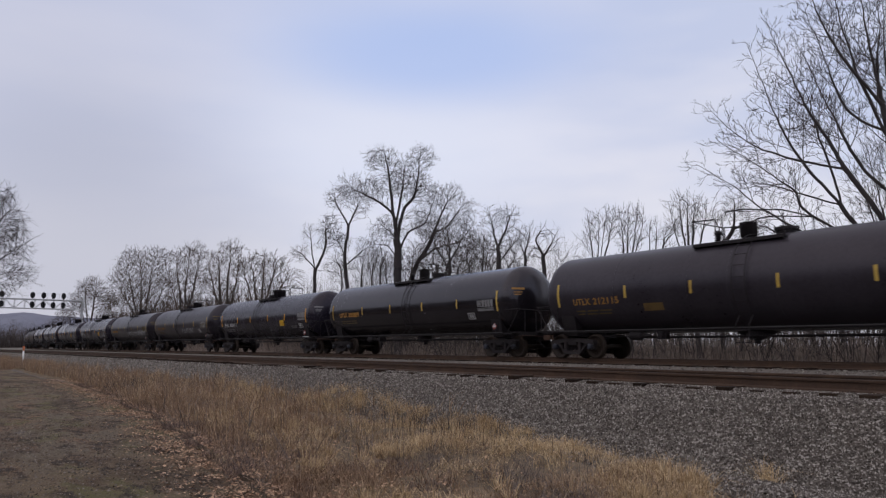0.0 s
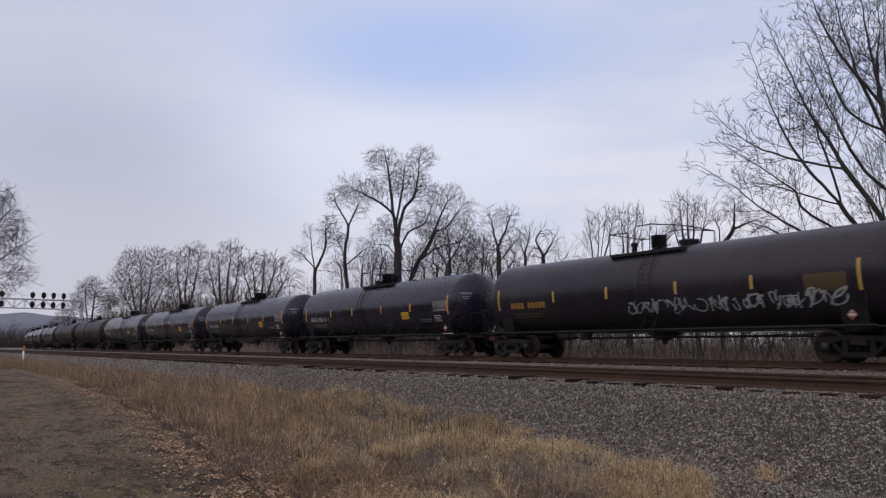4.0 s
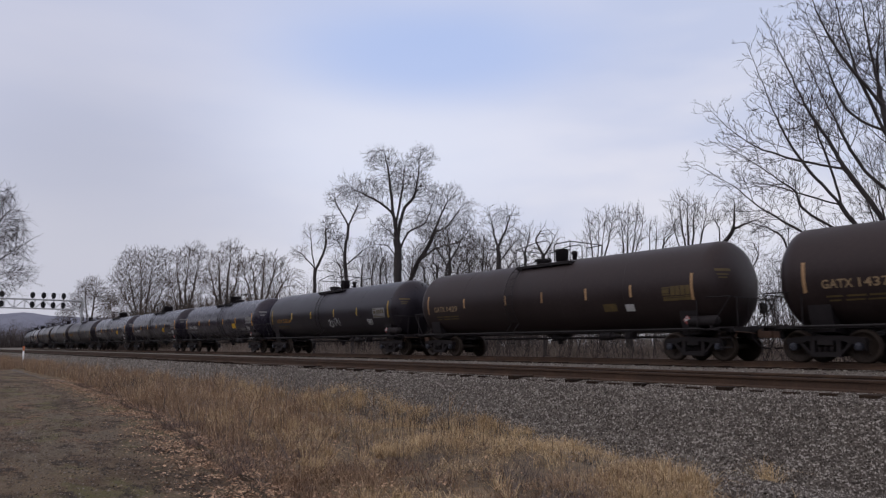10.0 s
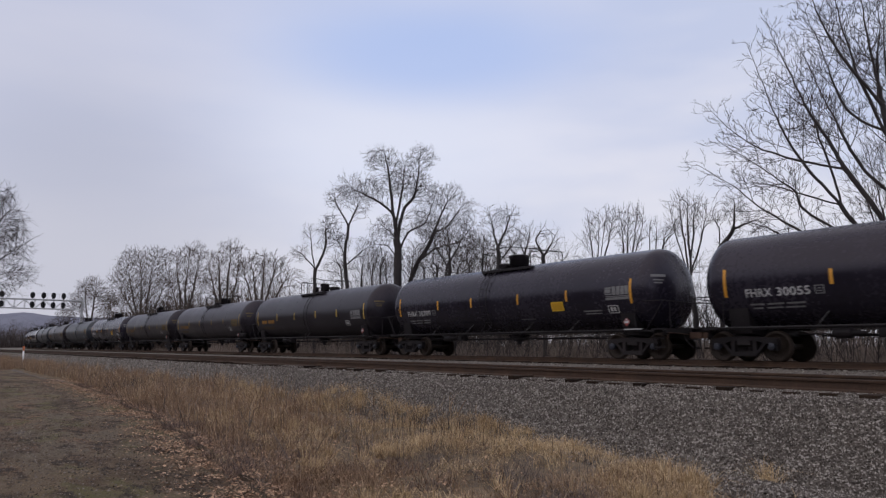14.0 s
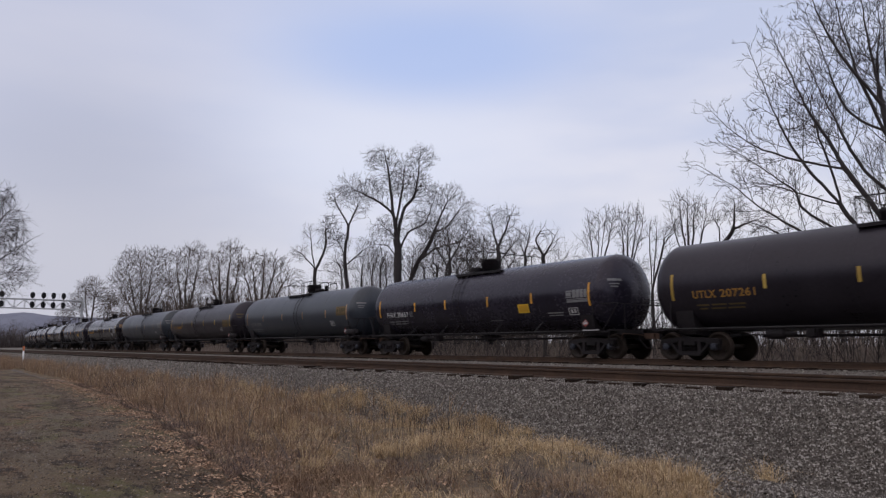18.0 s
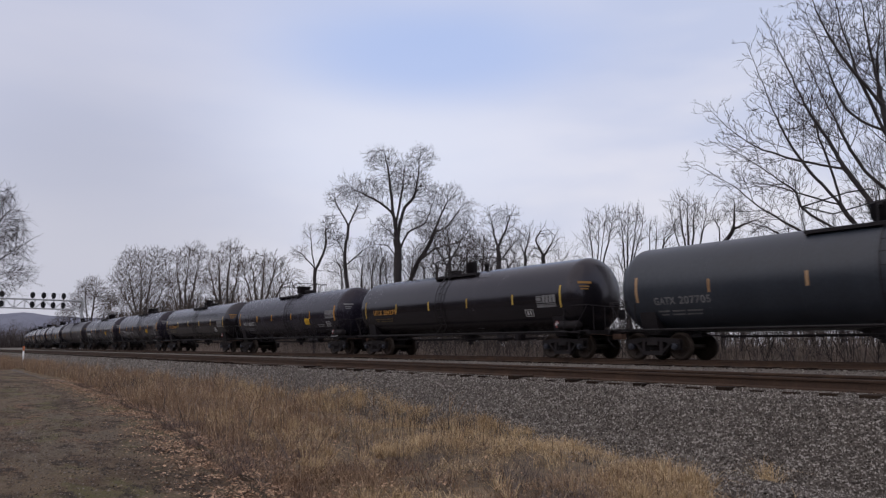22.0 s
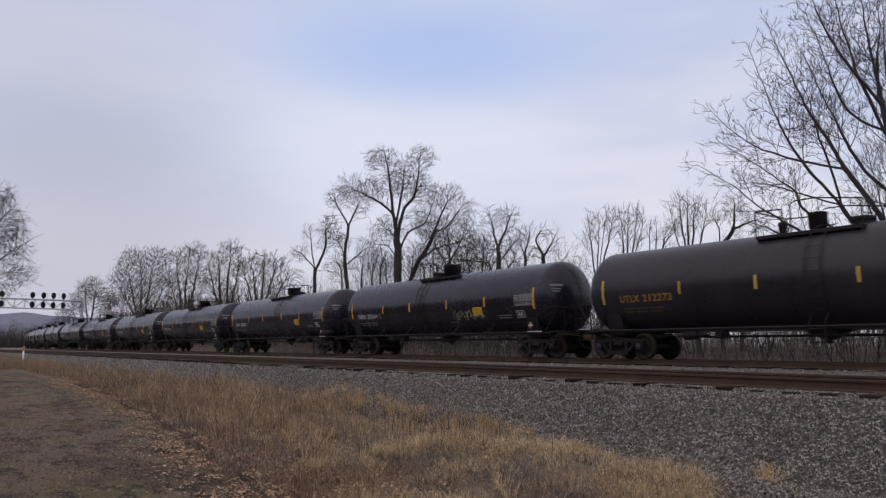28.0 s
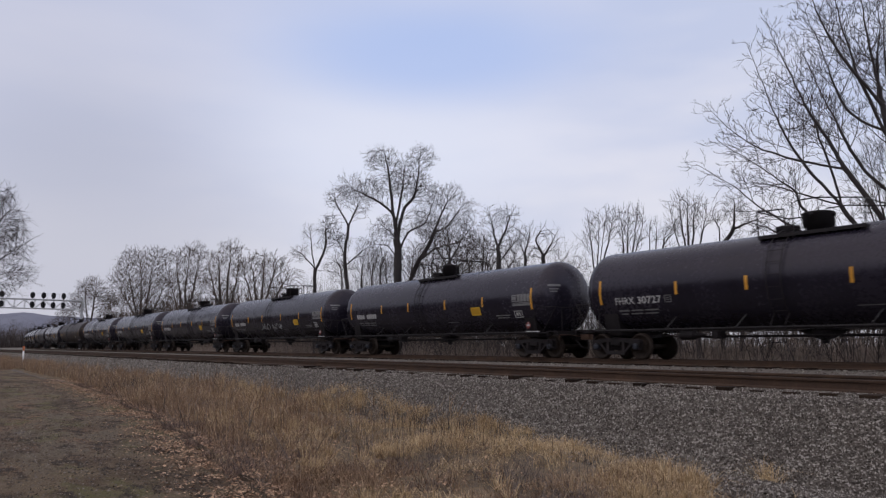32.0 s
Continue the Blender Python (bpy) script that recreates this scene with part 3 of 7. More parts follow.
    if kind == "saddle":
        arc = []
        for k in range(-7, 8):
            a = math.radians(270 + 8.2 * k)
            arc.append(((TANK_R + 0.004) * math.cos(a), TANK_Z + (TANK_R + 0.004) * math.sin(a)))
        ring = arc + [(1.2, 1.2), (1.1, 0.86), (0.3, 0.78), (-0.3, 0.78), (-1.1, 0.86), (-1.2, 1.2)]
        sh.rings([[(TRUCK_X - 0.32, y, z) for y, z in ring], [(TRUCK_X + 0.32, y, z) for y, z in ring]])
        return sh.mesh("saddle", M_FRAME)
    if kind == "end_platform":
        sh.box(8.28, 0, 1.05, 0.62, 2.75, 0.045)
        sh.box(8.57, 0, 0.99, 0.05, 2.75, 0.14)
        for y in (-1.2, -0.6, 0.6, 1.2):
            sh.box(8.15, y, 0.98, 0.7, 0.05, 0.1)
        sh.box(7.55, -1.33, 1.0, 1.1, 0.22, 0.05).box(7.55, 1.33, 1.0, 1.1, 0.22, 0.05)
        return sh.mesh("end_platform", M_FRAME)
    if kind in ("near_hoop", "far_hoop"):
        r, s = 0.018, -1 if kind == "near_hoop" else 1
        sh.tube([(7.35, s * 1.42, 1.0), (7.35, s * 1.42, 1.95), (7.42, s * 1.42, 2.02), (8.5, s * 1.38, 2.02), (8.56, s * 1.3, 2.0), (8.56, 0.0, 1.98)], r)
        sh.tube([(8.5, s * 1.38, 2.0), (7.8, s * 1.4, 1.04)], r)
        return sh.mesh("end_railing", M_FRAME)
    if kind == "railing_post":
        return sh.tube([(8.56, 0, 1.98), (8.56, 0, 1.06)], 0.018).mesh("railing_post", M_FRAME)
    if kind == "steps":
        y = -1.42
        sh.tube([(8.5, y, 1.03), (8.5, y, 0.42), (8.1, y, 0.42), (8.1, y, 1.03)], 0.018)
        sh.box(8.3, y, 0.435, 0.42, 0.09, 0.03).box(8.3, y, 0.74, 0.42, 0.09, 0.03)
        return sh.mesh("sill_step", M_FRAME)
    if kind == "side_rail":
        sh.tube([(-7.6, -1.46, 1.02), (7.6, -1.46, 1.02)], 0.026, 8)
        sh.box(0, -1.40, 0.985, 14.0, 0.07, 0.05)
        return sh.mesh("side_rail", M_FRAME)
    if kind == "rail_top":
        sh.box(0, -1.463, 1.05, 15.0, 0.03, 0.012)
        return sh.mesh("rail_cap", M_PALE)
    if kind == "far_rail":
        sh.tube([(-7.6, 1.46, 1.02), (7.6, 1.46, 1.02)], 0.026, 8)
        return sh.mesh("side_rail", M_FRAME)
    if kind == "rail_bracket":
        a, b = on_tank(0.22, 1.45, 0.0), (0.0, -1.44, 1.03)
        sh.tube([a, b], 0.015, 6)
        return sh.mesh("rail_bracket", M_PALE)
    if kind == "brake_pipe":
        sh.tube([(-6.3, -0.5, 0.84), (-3.6, -0.55, 0.8), (3.6, -0.55, 0.8), (6.3, -0.5, 0.84)], 0.022, 6)
        sh.tube([(-5.2, 0.35, 0.78), (5.2, 0.35, 0.78)], 0.03, 6)
        for x in (-5, -3.5, -2, 2, 3.5, 5):
            sh.tube([(x, -0.55, 0.8), (x, -0.5, 1.02)], 0.012, 5)
        return sh.mesh("brake_pipe", M_FRAME)
    if kind == "bottom_outlet":
        sh.turned([(0.55, 0.09), (0.6, 0.11), (0.66, 0.1), (0.7, 0.16), (0.78, 0.18), (0.82, 0.32), (0.96, 0.36)], "z", (0, 0, 0), 20)
        sh.slab([(-0.75, 0.94), (0.75, 0.94), (0.3, 0.72), (0.12, 0.66), (-0.12, 0.66), (-0.3, 0.72)], -0.05, 0.05)
        sh.tube([(0, -0.1, 0.7), (0.05, -0.6, 0.7), (0.05, -0.62, 0.6)], 0.018, 6)
        return sh.mesh("bottom_outlet", M_FRAME)
    if kind == "brake_cylinder":
        sh.turned([(-0.3, 0.1), (-0.27, 0.16), (0.2, 0.16), (0.25, 0.1), (0.6, 0.04)], "x", (-4.1, -0.72, 0.84), 16)
        sh.box(-4.3, -0.72, 1.0, 0.3, 0.12, 0.16)
        return sh.mesh("brake_cylinder", M_FRAME)
    if kind == "control_valve":
        sh.box(-3.0, -0.75, 0.86, 0.34, 0.26, 0.3).box(-3.0, -0.92, 0.86, 0.22, 0.1, 0.2).box(-3.0, -0.7, 1.0, 0.12, 0.4, 0.1)
        return sh.mesh("control_valve", M_FRAME)
    if kind == "reservoir":
        sh.turned([(6.85, 0.05), (6.9, 0.14), (6.98, 0.18), (7.9, 0.18), (7.98, 0.14), (8.02, 0.05)], "x", (0, -1.22, 1.27), 20)
        sh.box(7.1, -1.22, 1.07, 0.06, 0.2, 0.1).box(7.75, -1.22, 1.07, 0.06, 0.2, 0.1)
        return sh.mesh("air_reservoir", M_TRUCK, True)
    if kind == "brake_wheel":
        for k in range(24):
            a, b = 2 * math.pi * k / 24, 2 * math.pi * (k + 1) / 24
            sh.tube([(0, 0.27 * math.cos(a), 0.27 * math.sin(a)), (0, 0.27 * math.cos(b), 0.27 * math.sin(b))], 0.014, 5, False)
        for k in range(4):
            a = math.pi / 2 * k
            sh.tube([(0.03, 0, 0), (0, 0.27 * math.cos(a), 0.27 * math.sin(a))], 0.012, 5)
        sh.box(0.1, 0, -0.05, 0.14, 0.26, 0.34)
        return sh.mesh("brake_wheel", M_FRAME)
    if kind == "ladder":
        for x in (-0.22, 0.22):
            pts = []
            for k in range(15):
                a = math.radians(100 + 120 * k / 14)
                pts.append((x, (TANK_R + 0.09) * math.cos(a), TANK_Z + (TANK_R + 0.09) * math.sin(a)))
            pts += [(x, -1.5, 1.1), (x, -1.5, 0.55)]
            sh.tube([p if p[1] > -1.54 or p[2] > 2.2 else p for p in pts], 0.016, 6)
        for k in range(9):
            a = math.radians(108 + 108 * k / 8)
            y, z = (TANK_R + 0.09) * math.cos(a), TANK_Z + (TANK_R + 0.09) * math.sin(a)
            sh.tube([(-0.22, y, z), (0.22, y, z)], 0.01, 5)
        for z in (0.58, 0.95):
            sh.tube([(-0.22, -1.5, z), (0.22, -1.5, z)], 0.014, 5)
        return sh.mesh("ladder", M_FRAME)
    if kind == "placard_post":
        sh.box(0, 0.02, -0.22, 0.035, 0.02, 0.5).box(0, 0.012, 0, 0.2, 0.012, 0.2)
        return sh.mesh("placard_holder", M_FRAME)
    raise ValueError(kind)


@functools.lru_cache(None)
def end_stripe():
    return patch(-0.05, 0.05, 1.96, 2.83)


@functools.lru_cache(None)
def tick():
    return patch(-0.05, 0.05, 2.17, 2.6)


@functools.lru_cache(None)
def hatch_bolt():
    return Shape().turned([(0.05, 0.022), (0.22, 0.022)], "z", (0, 0, 0), 6).mesh("bolt", M_FRAME)


def top_fittings(car, order, flip, fitting_mat, shift=0.0):
    """The walkway, its railing, the hatch, the drum and the valve on top of the tank."""
    top = TANK_Z + TANK_R
    m = -1 if flip else 1
    walkway = None
    for y in (-0.82, 0.82):
        board = Shape().box(0, y, top - 0.18, 3.1, 0.3, 0.04).box(0, y + (-0.15 if y < 0 else 0.15), top - 0.2, 3.1, 0.034, 0.1)
        made = part("walkway", board, fitting_mat, car, "dark grating walkway", at=(shift, 0, 0))
        walkway = walkway or made
    for x in (-1.5, -0.5, 0.5, 1.5):
        part("bearer", Shape().box(x, 0, top - 0.25, 0.06, 1.9, 0.1), fitting_mat, walkway)
    part("end_board", Shape().box(-1.42 * m, 0, top - 0.165, 0.25, 1.34, 0.04), fitting_mat, walkway)
    rail = Shape()
    r = 0.022
    z0, z1 = top - 0.2, top + 0.62
    for y in (-0.97, 0.97):
        rail.tube([(-1.55 * m, y, z0), (-1.55 * m, y, z1), (-1.5 * m, y, z1 + 0.03)], r)
        rail.tube([(1.55 * m, y, z0), (1.55 * m, y, z1 - 0.05)], r)
        rail.tube([(-1.55 * m, y, z1), (-0.7 * m, y, z1 - 0.03)], r)
        rail.tube([(-0.7 * m, y, z0), (-0.7 * m, y, z1 - 0.03)], r)
        rail.tube([(-0.45 * m, y, z0), (-0.45 * m, y, z1 + 0.08), (-0.3 * m, y, z1 + 0.16), (0.3 * m, y, z1 + 0.16), (1.55 * m, y, z1 - 0.05)], r)
    rail.tube([(-1.55 * m, -0.97, z1), (-1.55 * m, 0.97, z1)], r)
    rail.tube([(1.55 * m, -0.97, z1 - 0.05), (1.55 * m, 0.97, z1 - 0.05)], r)
    part("railing", rail, fitting_mat, walkway, "black pipe railing")
    for what, x in order:
        sh = Shape()
        if what == "drum":
            sh.turned([(top - 0.06, 0.36), (top + 0.06, 0.36), (top + 0.07, 0.44), (top + 0.44, 0.44), (top + 0.46, 0.46), (top + 0.49, 0.46), (top + 0.52, 0.4), (top + 0.53, 0.05)], "z", (x, 0, 0), 28)
            sh.box(x, -0.46, top + 0.4, 0.12, 0.08, 0.1).box(x + 0.46, 0, top + 0.4, 0.08, 0.12, 0.1)
            part("valve_housing", sh, fitting_mat, car, "round black valve housing", True)
        elif what == "small_drum":
            sh.turned([(top - 0.06, 0.24), (top + 0.05, 0.24), (top + 0.06, 0.27), (top + 0.46, 0.27), (top + 0.48, 0.29), (top + 0.5, 0.29), (top + 0.52, 0.2), (top + 0.53, 0.03)], "z", (x, 0, 0), 24)
            sh.box(x, -0.29, top + 0.42, 0.1, 0.06, 0.08)
            part("valve_housing", sh, fitting_mat, car, "narrow round valve housing", True)
        elif what == "hatch":
            sh.turned([(top - 0.1, 0.3), (top + 0.1, 0.3), (top + 0.1, 0.36), (top + 0.16, 0.36), (top + 0.2, 0.32), (top + 0.23, 0.1), (top + 0.24, 0.02)], "z", (x, 0, 0), 28)
            hatch = part("manway_hatch", sh, fitting_mat, car, "low round bolted hatch", False)
            for k in range(8):
                a = 2 * math.pi * k / 8
                part("bolt", hatch_bolt(), fitting_mat, hatch, at=(x + 0.35 * math.cos(a), 0.35 * math.sin(a), top))
        elif what == "valve":
            sh.turned([(top - 0.08, 0.1), (top + 0.22, 0.1), (top + 0.23, 0.13), (top + 0.34, 0.13), (top + 0.38, 0.06), (top + 0.39, 0.01)], "z", (x, 0, 0), 16)
            part("safety_valve", sh, fitting_mat, car, "small upright safety valve", True)


def lettering(text, size, length, x, z, mat, car, name, lift=0.008):
    """Painted characters of the built-in font, wrapped onto the shell."""
    cu = bpy.data.curves.new(name, "FONT")
    cu.body, cu.size, cu.offset, cu.space_character = text, 1.0, 0.022, 1.08
    tmp = bpy.data.objects.new(name, cu)
    scene.collection.objects.link(tmp)
    me = bpy.data.meshes.new_from_object(tmp.evaluated_get(bpy.context.evaluated_depsgraph_get()))
    bpy.data.objects.remove(tmp)
    bpy.data.curves.remove(cu)
    co = np.zeros(len(me.vertices) * 3, np.float32)
    me.vertices.foreach_get("co", co)
    co = co.reshape(-1, 3)
    w = max(0.01, co[:, 0].max() - co[:, 0].min())
    u = (co[:, 0] - co[:, 0].min()) / w * length
    v = co[:, 1] * size / 0.72
    # each character is a part of its own
    island = list(range(len(u)))

    def root_of(k):
        while island[k] != k:
            island[k] = island[island[k]]
            k = island[k]
        return k

    faces = [tuple(f.vertices) for f in me.polygons]
    for f in faces:
        for k in f[1:]:
            island[root_of(k)] = root_of(f[0])
    bpy.data.meshes.remove(me)
    letters = {}
    for f in faces:
        letters.setdefault(root_of(f[0]), []).append(f)
    for group in letters.values():
        ids = sorted({k for f in group for k in f})
        order = {k: i for i, k in enumerate(ids)}
        sh = Shape()
        sh.v += [on_tank(x + u[k], z + v[k], lift) for k in ids]
        sh.f += [tuple(order[k] for k in f) for f in group]
        part(name, sh, mat, car)


def bars(rows, mat, car, name, label=""):
    """Unreadable print as plain bars on the shell: rows of x0, x1, z0, z1."""
    sh = Shape()
    for x0, x1, z0, z1 in rows:
        patch(x0, x1, z0, z1, 0.008, sh=sh)
    return part(name, sh, mat, car, label)


def head_bars(mat, car):
    """Small print on the rounded head of the tank."""
    sh = Shape()
    for z, y0, y1 in ((2.86, -1.24, -0.74), (2.73, -1.2, -0.84), (2.63, -1.18, -0.9)):
        h = 0.085 if z > 2.8 else 0.045
        rows = []
        for zz in (z, z + h):
            row = []
            for k in range(6):
                y = y0 + (y1 - y0) * k / 5
                q = 1 - (y * y + (zz - TANK_Z) ** 2) / TANK_R ** 2
                row.append((STRAIGHT + (HEAD + 0.01) * math.sqrt(max(0.0, q)), y * 1.003, zz))
            rows.append(row)
        sh.rings(rows, caps=False, closed=False)
    return part("end_lettering", sh, mat, car)


KINDS = {
    # paint, reflectors, reversed, fittings from the trailing end, ticks, ladder x
    "plain": (M_BLACK, M_STRIPE, False, (("hatch", -0.9), ("drum", 0.05)), (-4.0, -1.53, 1.5, 4.22), -0.63, "black tank car with white lettering and a yellow panel"),
    "plain_turned": (M_BLACK, M_STRIPE, True, (("drum", 0.2), ("hatch", 1.15)), (-4.0, -1.53, 1.5, 4.15), 0.8, "black tank car with white lettering and air reservoir"),
    "old": (M_MATT, M_DIM, False, (("valve", -1.2), ("small_drum", -0.1), ("hatch", 1.15)), (-4.0, -1.36, 1.55, 4.2), 0.35, "weathered black tank car with orange lettering"),
    "old_turned": (M_MATT, M_DIM, True, (("hatch", -1.15), ("small_drum", 0.1), ("valve", 1.2)), (-4.15, -1.5, 1.42, 4.05), -0.55, "weathered black tank car with orange lettering and air reservoir"),
    "glossy": (M_SHINY, M_DIM, False, (("valve", -1.2), ("small_drum", -0.1), ("hatch", 1.15)), (-3.9, -1.1, 1.75, 4.5), 0.35, "glossy black tank car with orange lettering"),
    "glossy_turned": (M_SHINY, M_DIM, True, (("hatch", -1.15), ("small_drum", 0.1), ("valve", 1.2)), (-4.2, -1.4, 1.52, 4.55), -0.5, "glossy black tank car with orange lettering, reversed walkway"),
    "brown": (M_BROWN, M_FADED, True, (("hatch", -0.9), ("small_drum", 0.2), ("valve", 0.9)), (-4.45, -1.7, 0.46, 2.76, 4.82), -1.4, "dusty brown-black tank car with faded lettering"),
    "blue": (M_BLUE, M_FADED, True, (("drum", 0.35), ("hatch", 1.2), ("valve", 2.0)), (-4.4, -1.3, 1.7, 4.76), 0.85, "blue-grey tank car with worn lettering"),
}
# the painted marks of each family: lettering x and z, data board x and z, framed stencil x and z
MARKS = {"plain": (-6.55, 1.94, 6.12, 2.12, 6.15, 1.65), "old": (-6.45, 2.0, 5.8, 2.0, 5.08, 1.65), "glossy": (-6.38, 2.1, 5.95, 2.0, 5.2, 1.67),
         "brown": (-6.72, 2.06, 6.12, 1.97, 5.2, 1.67), "blue": (-6.52, 1.86, 6.1, 2.26, 5.2, 1.67)}


def build_truck(car, x):
    tr = part("truck", shared("bolster"), M_TRUCK, car, "two-axle cast steel truck", at=(x, 0, 0))
    for y in (-1.0, 1.0):
        part("side_frame", shared("side_frame"), M_TRUCK, tr, at=(0, y, 0))
        part("spring_group", shared("spring_group"), M_TRUCK, tr, at=(0, y, -0.02))
    for ax in (-BASE / 2, BASE / 2):
        part("wheelset", shared("wheelset"), M_WHEEL, tr, "brown steel wheels on an axle", at=(ax, 0, WHEEL_R))
        for y in (-1.06, 1.06):
            c = part("bearing_cap", shared("bearing_cap"), M_CAP, tr, "grey steel bearing cap")
            c.matrix_basis = pose(ax, y, WHEEL_R, 0, 0, 0 if y < 0 else 180)


def build_car(kind):
    paint, reflect, turned, fittings, ticks, ladder_x, label = KINDS[kind]
    car = tagged(new("tank_car"), label, "tank car", "tank cars of the train")
    part("tank", tank_shape(), paint, car, smooth=True)
    for x in (-TRUCK_X, TRUCK_X):
        build_truck(car, x)
    for end in (0, 180):
        for name in ("stub_sill", "saddle", "coupler", "end_platform", "steps", "air_hose"):
            ob = part({"steps": "sill_step"}.get(name, name), shared(name), M_FRAME, car)
            ob.matrix_basis = pose(0, 0, 0, 0, 0, end)
            if name == "end_platform":
                for hoop in ("near_hoop", "far_hoop"):
                    part("end_railing", shared(hoop), M_FRAME, ob, "bent pipe railing")
                for y in (-1.1, -0.45, 0.45, 1.1):
                    part("railing_post", shared("railing_post"), M_FRAME, ob, at=(0, y, 0))
    near = part("side_rail", shared("side_rail"), M_FRAME, car)
    part("rail_cap", shared("rail_top"), M_PALE, near, "thin pale rail edge")
    part("side_rail", shared("far_rail"), M_FRAME, car)
    if kind.startswith("plain"):
        for x in (-4.5, -2.0, 1.85, 4.3):
            part("rail_bracket", shared("rail_bracket"), M_PALE, car, at=(x, 0, 0))
    for name in ("brake_pipe", "bottom_outlet", "brake_cylinder", "control_valve"):
        ob = part(name, shared(name), M_FRAME, car)
        if turned and name in ("brake_cylinder", "control_valve"):
            ob.location = (7.2, 0, 0)
    if turned:
        part("air_reservoir", shared("reservoir"), M_TRUCK, car, "grey cylindrical air reservoir")
    wheel = part("brake_wheel", shared("brake_wheel"), M_FRAME, car)
    wheel.matrix_basis = pose(-8.62 if not turned else 8.62, 0.55, 1.75, 0, 0, 0 if not turned else 180)
    part("ladder", shared("ladder"), M_FRAME, car, at=(ladder_x, 0, 0))
    band = Shape()
    for x in (-4.5, -1.5, 1.5, 4.5):
        seam = Shape().turned([(x - 0.02, TANK_R + 0.0005), (x - 0.015, TANK_R + 0.004), (x + 0.015, TANK_R + 0.004), (x + 0.02, TANK_R + 0.0005)], "x", (0, 0, TANK_Z), 56, False)
        part("weld_seam", seam, paint, car)
    band.turned([(ladder_x - 0.42, TANK_R + 0.001), (ladder_x - 0.41, TANK_R + 0.006), (ladder_x - 0.34, TANK_R + 0.006), (ladder_x - 0.33, TANK_R + 0.001)], "x", (0, 0, TANK_Z), 56, False)
    part("shell_band", band, paint, car)
    top_fittings(car, fittings, turned, M_FRAME, 0.2 if kind == "plain" else 0.0)
    # reflectors
    stripe, mark = shared_patch("end", reflect), shared_patch("tick", reflect)
    for x in (-7.2, 7.26):
        part("end_reflector", stripe, reflect, car, at=(x, 0, 0))
    for x in ticks:
        part("reflector", mark, reflect, car, at=(x, 0, 0))
    # print and placards
    sub = {"plain": M_FAINT, "blue": M_FAINT}.get(kind.split("_")[0], M_YFAINT)
    tx, tz, bx, bz, fx, fz = MARKS[kind.split("_")[0]]
    bars([(tx + a, tx + b, tz + c, tz + c + d) for a, b, c, d in ((0.06, 0.5, -0.25, 0.05), (0.6, 1.1, -0.25, 0.05), (1.18, 1.74, -0.25, 0.05), (0.12, 0.42, -0.36, 0.045), (0.55, 1.05, -0.36, 0.045), (1.12, 1.68, -0.36, 0.045))],
         sub, car, "capacity_print")
    head_bars({"plain": M_FAINT, "blue": M_FAINT, "brown": M_YFAINT, "old": M_YFAINT}.get(kind.split("_")[0], M_YOLD), car)
    board = M_DATA
    if kind in ("old_turned",):
        board = M_YDATA
    if kind == "brown":
        board = M_YFAINT
    data = [(0.0, 0.3, 0.41, 0.46), (0.0, 0.27, 0.25, 0.39), (0.0, 0.3, 0.18, 0.23), (0.02, 1.08, 0.0, 0.09), (0.02, 1.08, 0.11, 0.14)]
    data += [(0.33 + 0.19 * k, 0.49 + 0.19 * k, 0.17, 0.48) for k in range(4)]
    part("data_board", shared_bars("data" + kind + board.name, [(bx + a, bx + b, bz + c, bz + d) for a, b, c, d in data], board), board, car, "grey stencilled data panel" if board is M_DATA else "faded yellow data panel")
    frame_rows = [(fx + a, fx + b, fz + c, fz + d) for a, b, c, d in ((0.0, 0.48, 0.25, 0.28), (0.0, 0.48, 0.0, 0.03), (0.0, 0.035, 0.03, 0.25), (0.445, 0.48, 0.03, 0.25), (0.11, 0.22, 0.07, 0.21), (0.27, 0.36, 0.07, 0.21))]
    if kind != "brown":
        part("framed_stencil", shared_bars("frame" + str(fx), frame_rows, M_WHITE), M_WHITE, car)
    if kind.startswith("plain"):
        pan = part("yellow_panel", shared_bars("panel", [(3.38, 4.03, 1.82, 2.18)], M_PANEL), M_PANEL, car, "yellow lettered panel")
        sh = patch(3.44, 3.97, 1.87, 2.13, 0.011)
        part("panel_print", sh, M_INK, pan)
        part("notice_print", shared_bars("notice", [(4.98, 5.86, 1.74, 1.79), (5.03, 5.8, 1.65, 1.69)], M_FAINT), M_FAINT, car)
        part("stencil_line", shared_bars("stencil", [(1.48, 2.28, 1.555, 1.58)], M_FAINT), M_FAINT, car)
        part("sill_stripe", Shape().box(7.3, -1.478, 1.06, 0.78, 0.02, 0.035), M_WHITE, car, "white sill stripe")
    if kind == "brown":
        part("stencilled_panel", shared_bars("bpanel", [(3.52, 4.12, 1.71, 1.98)], M_YFAINT), M_YFAINT, car)
        part("paper_notice", shared_bars("bnote", [(4.5, 4.88, 1.69, 1.93)], M_WHITE), M_WHITE, car, "small white notice")
    for x, y, z in ((6.95, -1.36, 1.32),):
        hold = part("placard_holder", shared("placard_post"), M_FRAME, car, at=(x, y, z))
        part("hazard_placard", diamond_with_band(), M_RED, hold, "red and white diamond placard", at=(0, -0.012, 0))
    return car


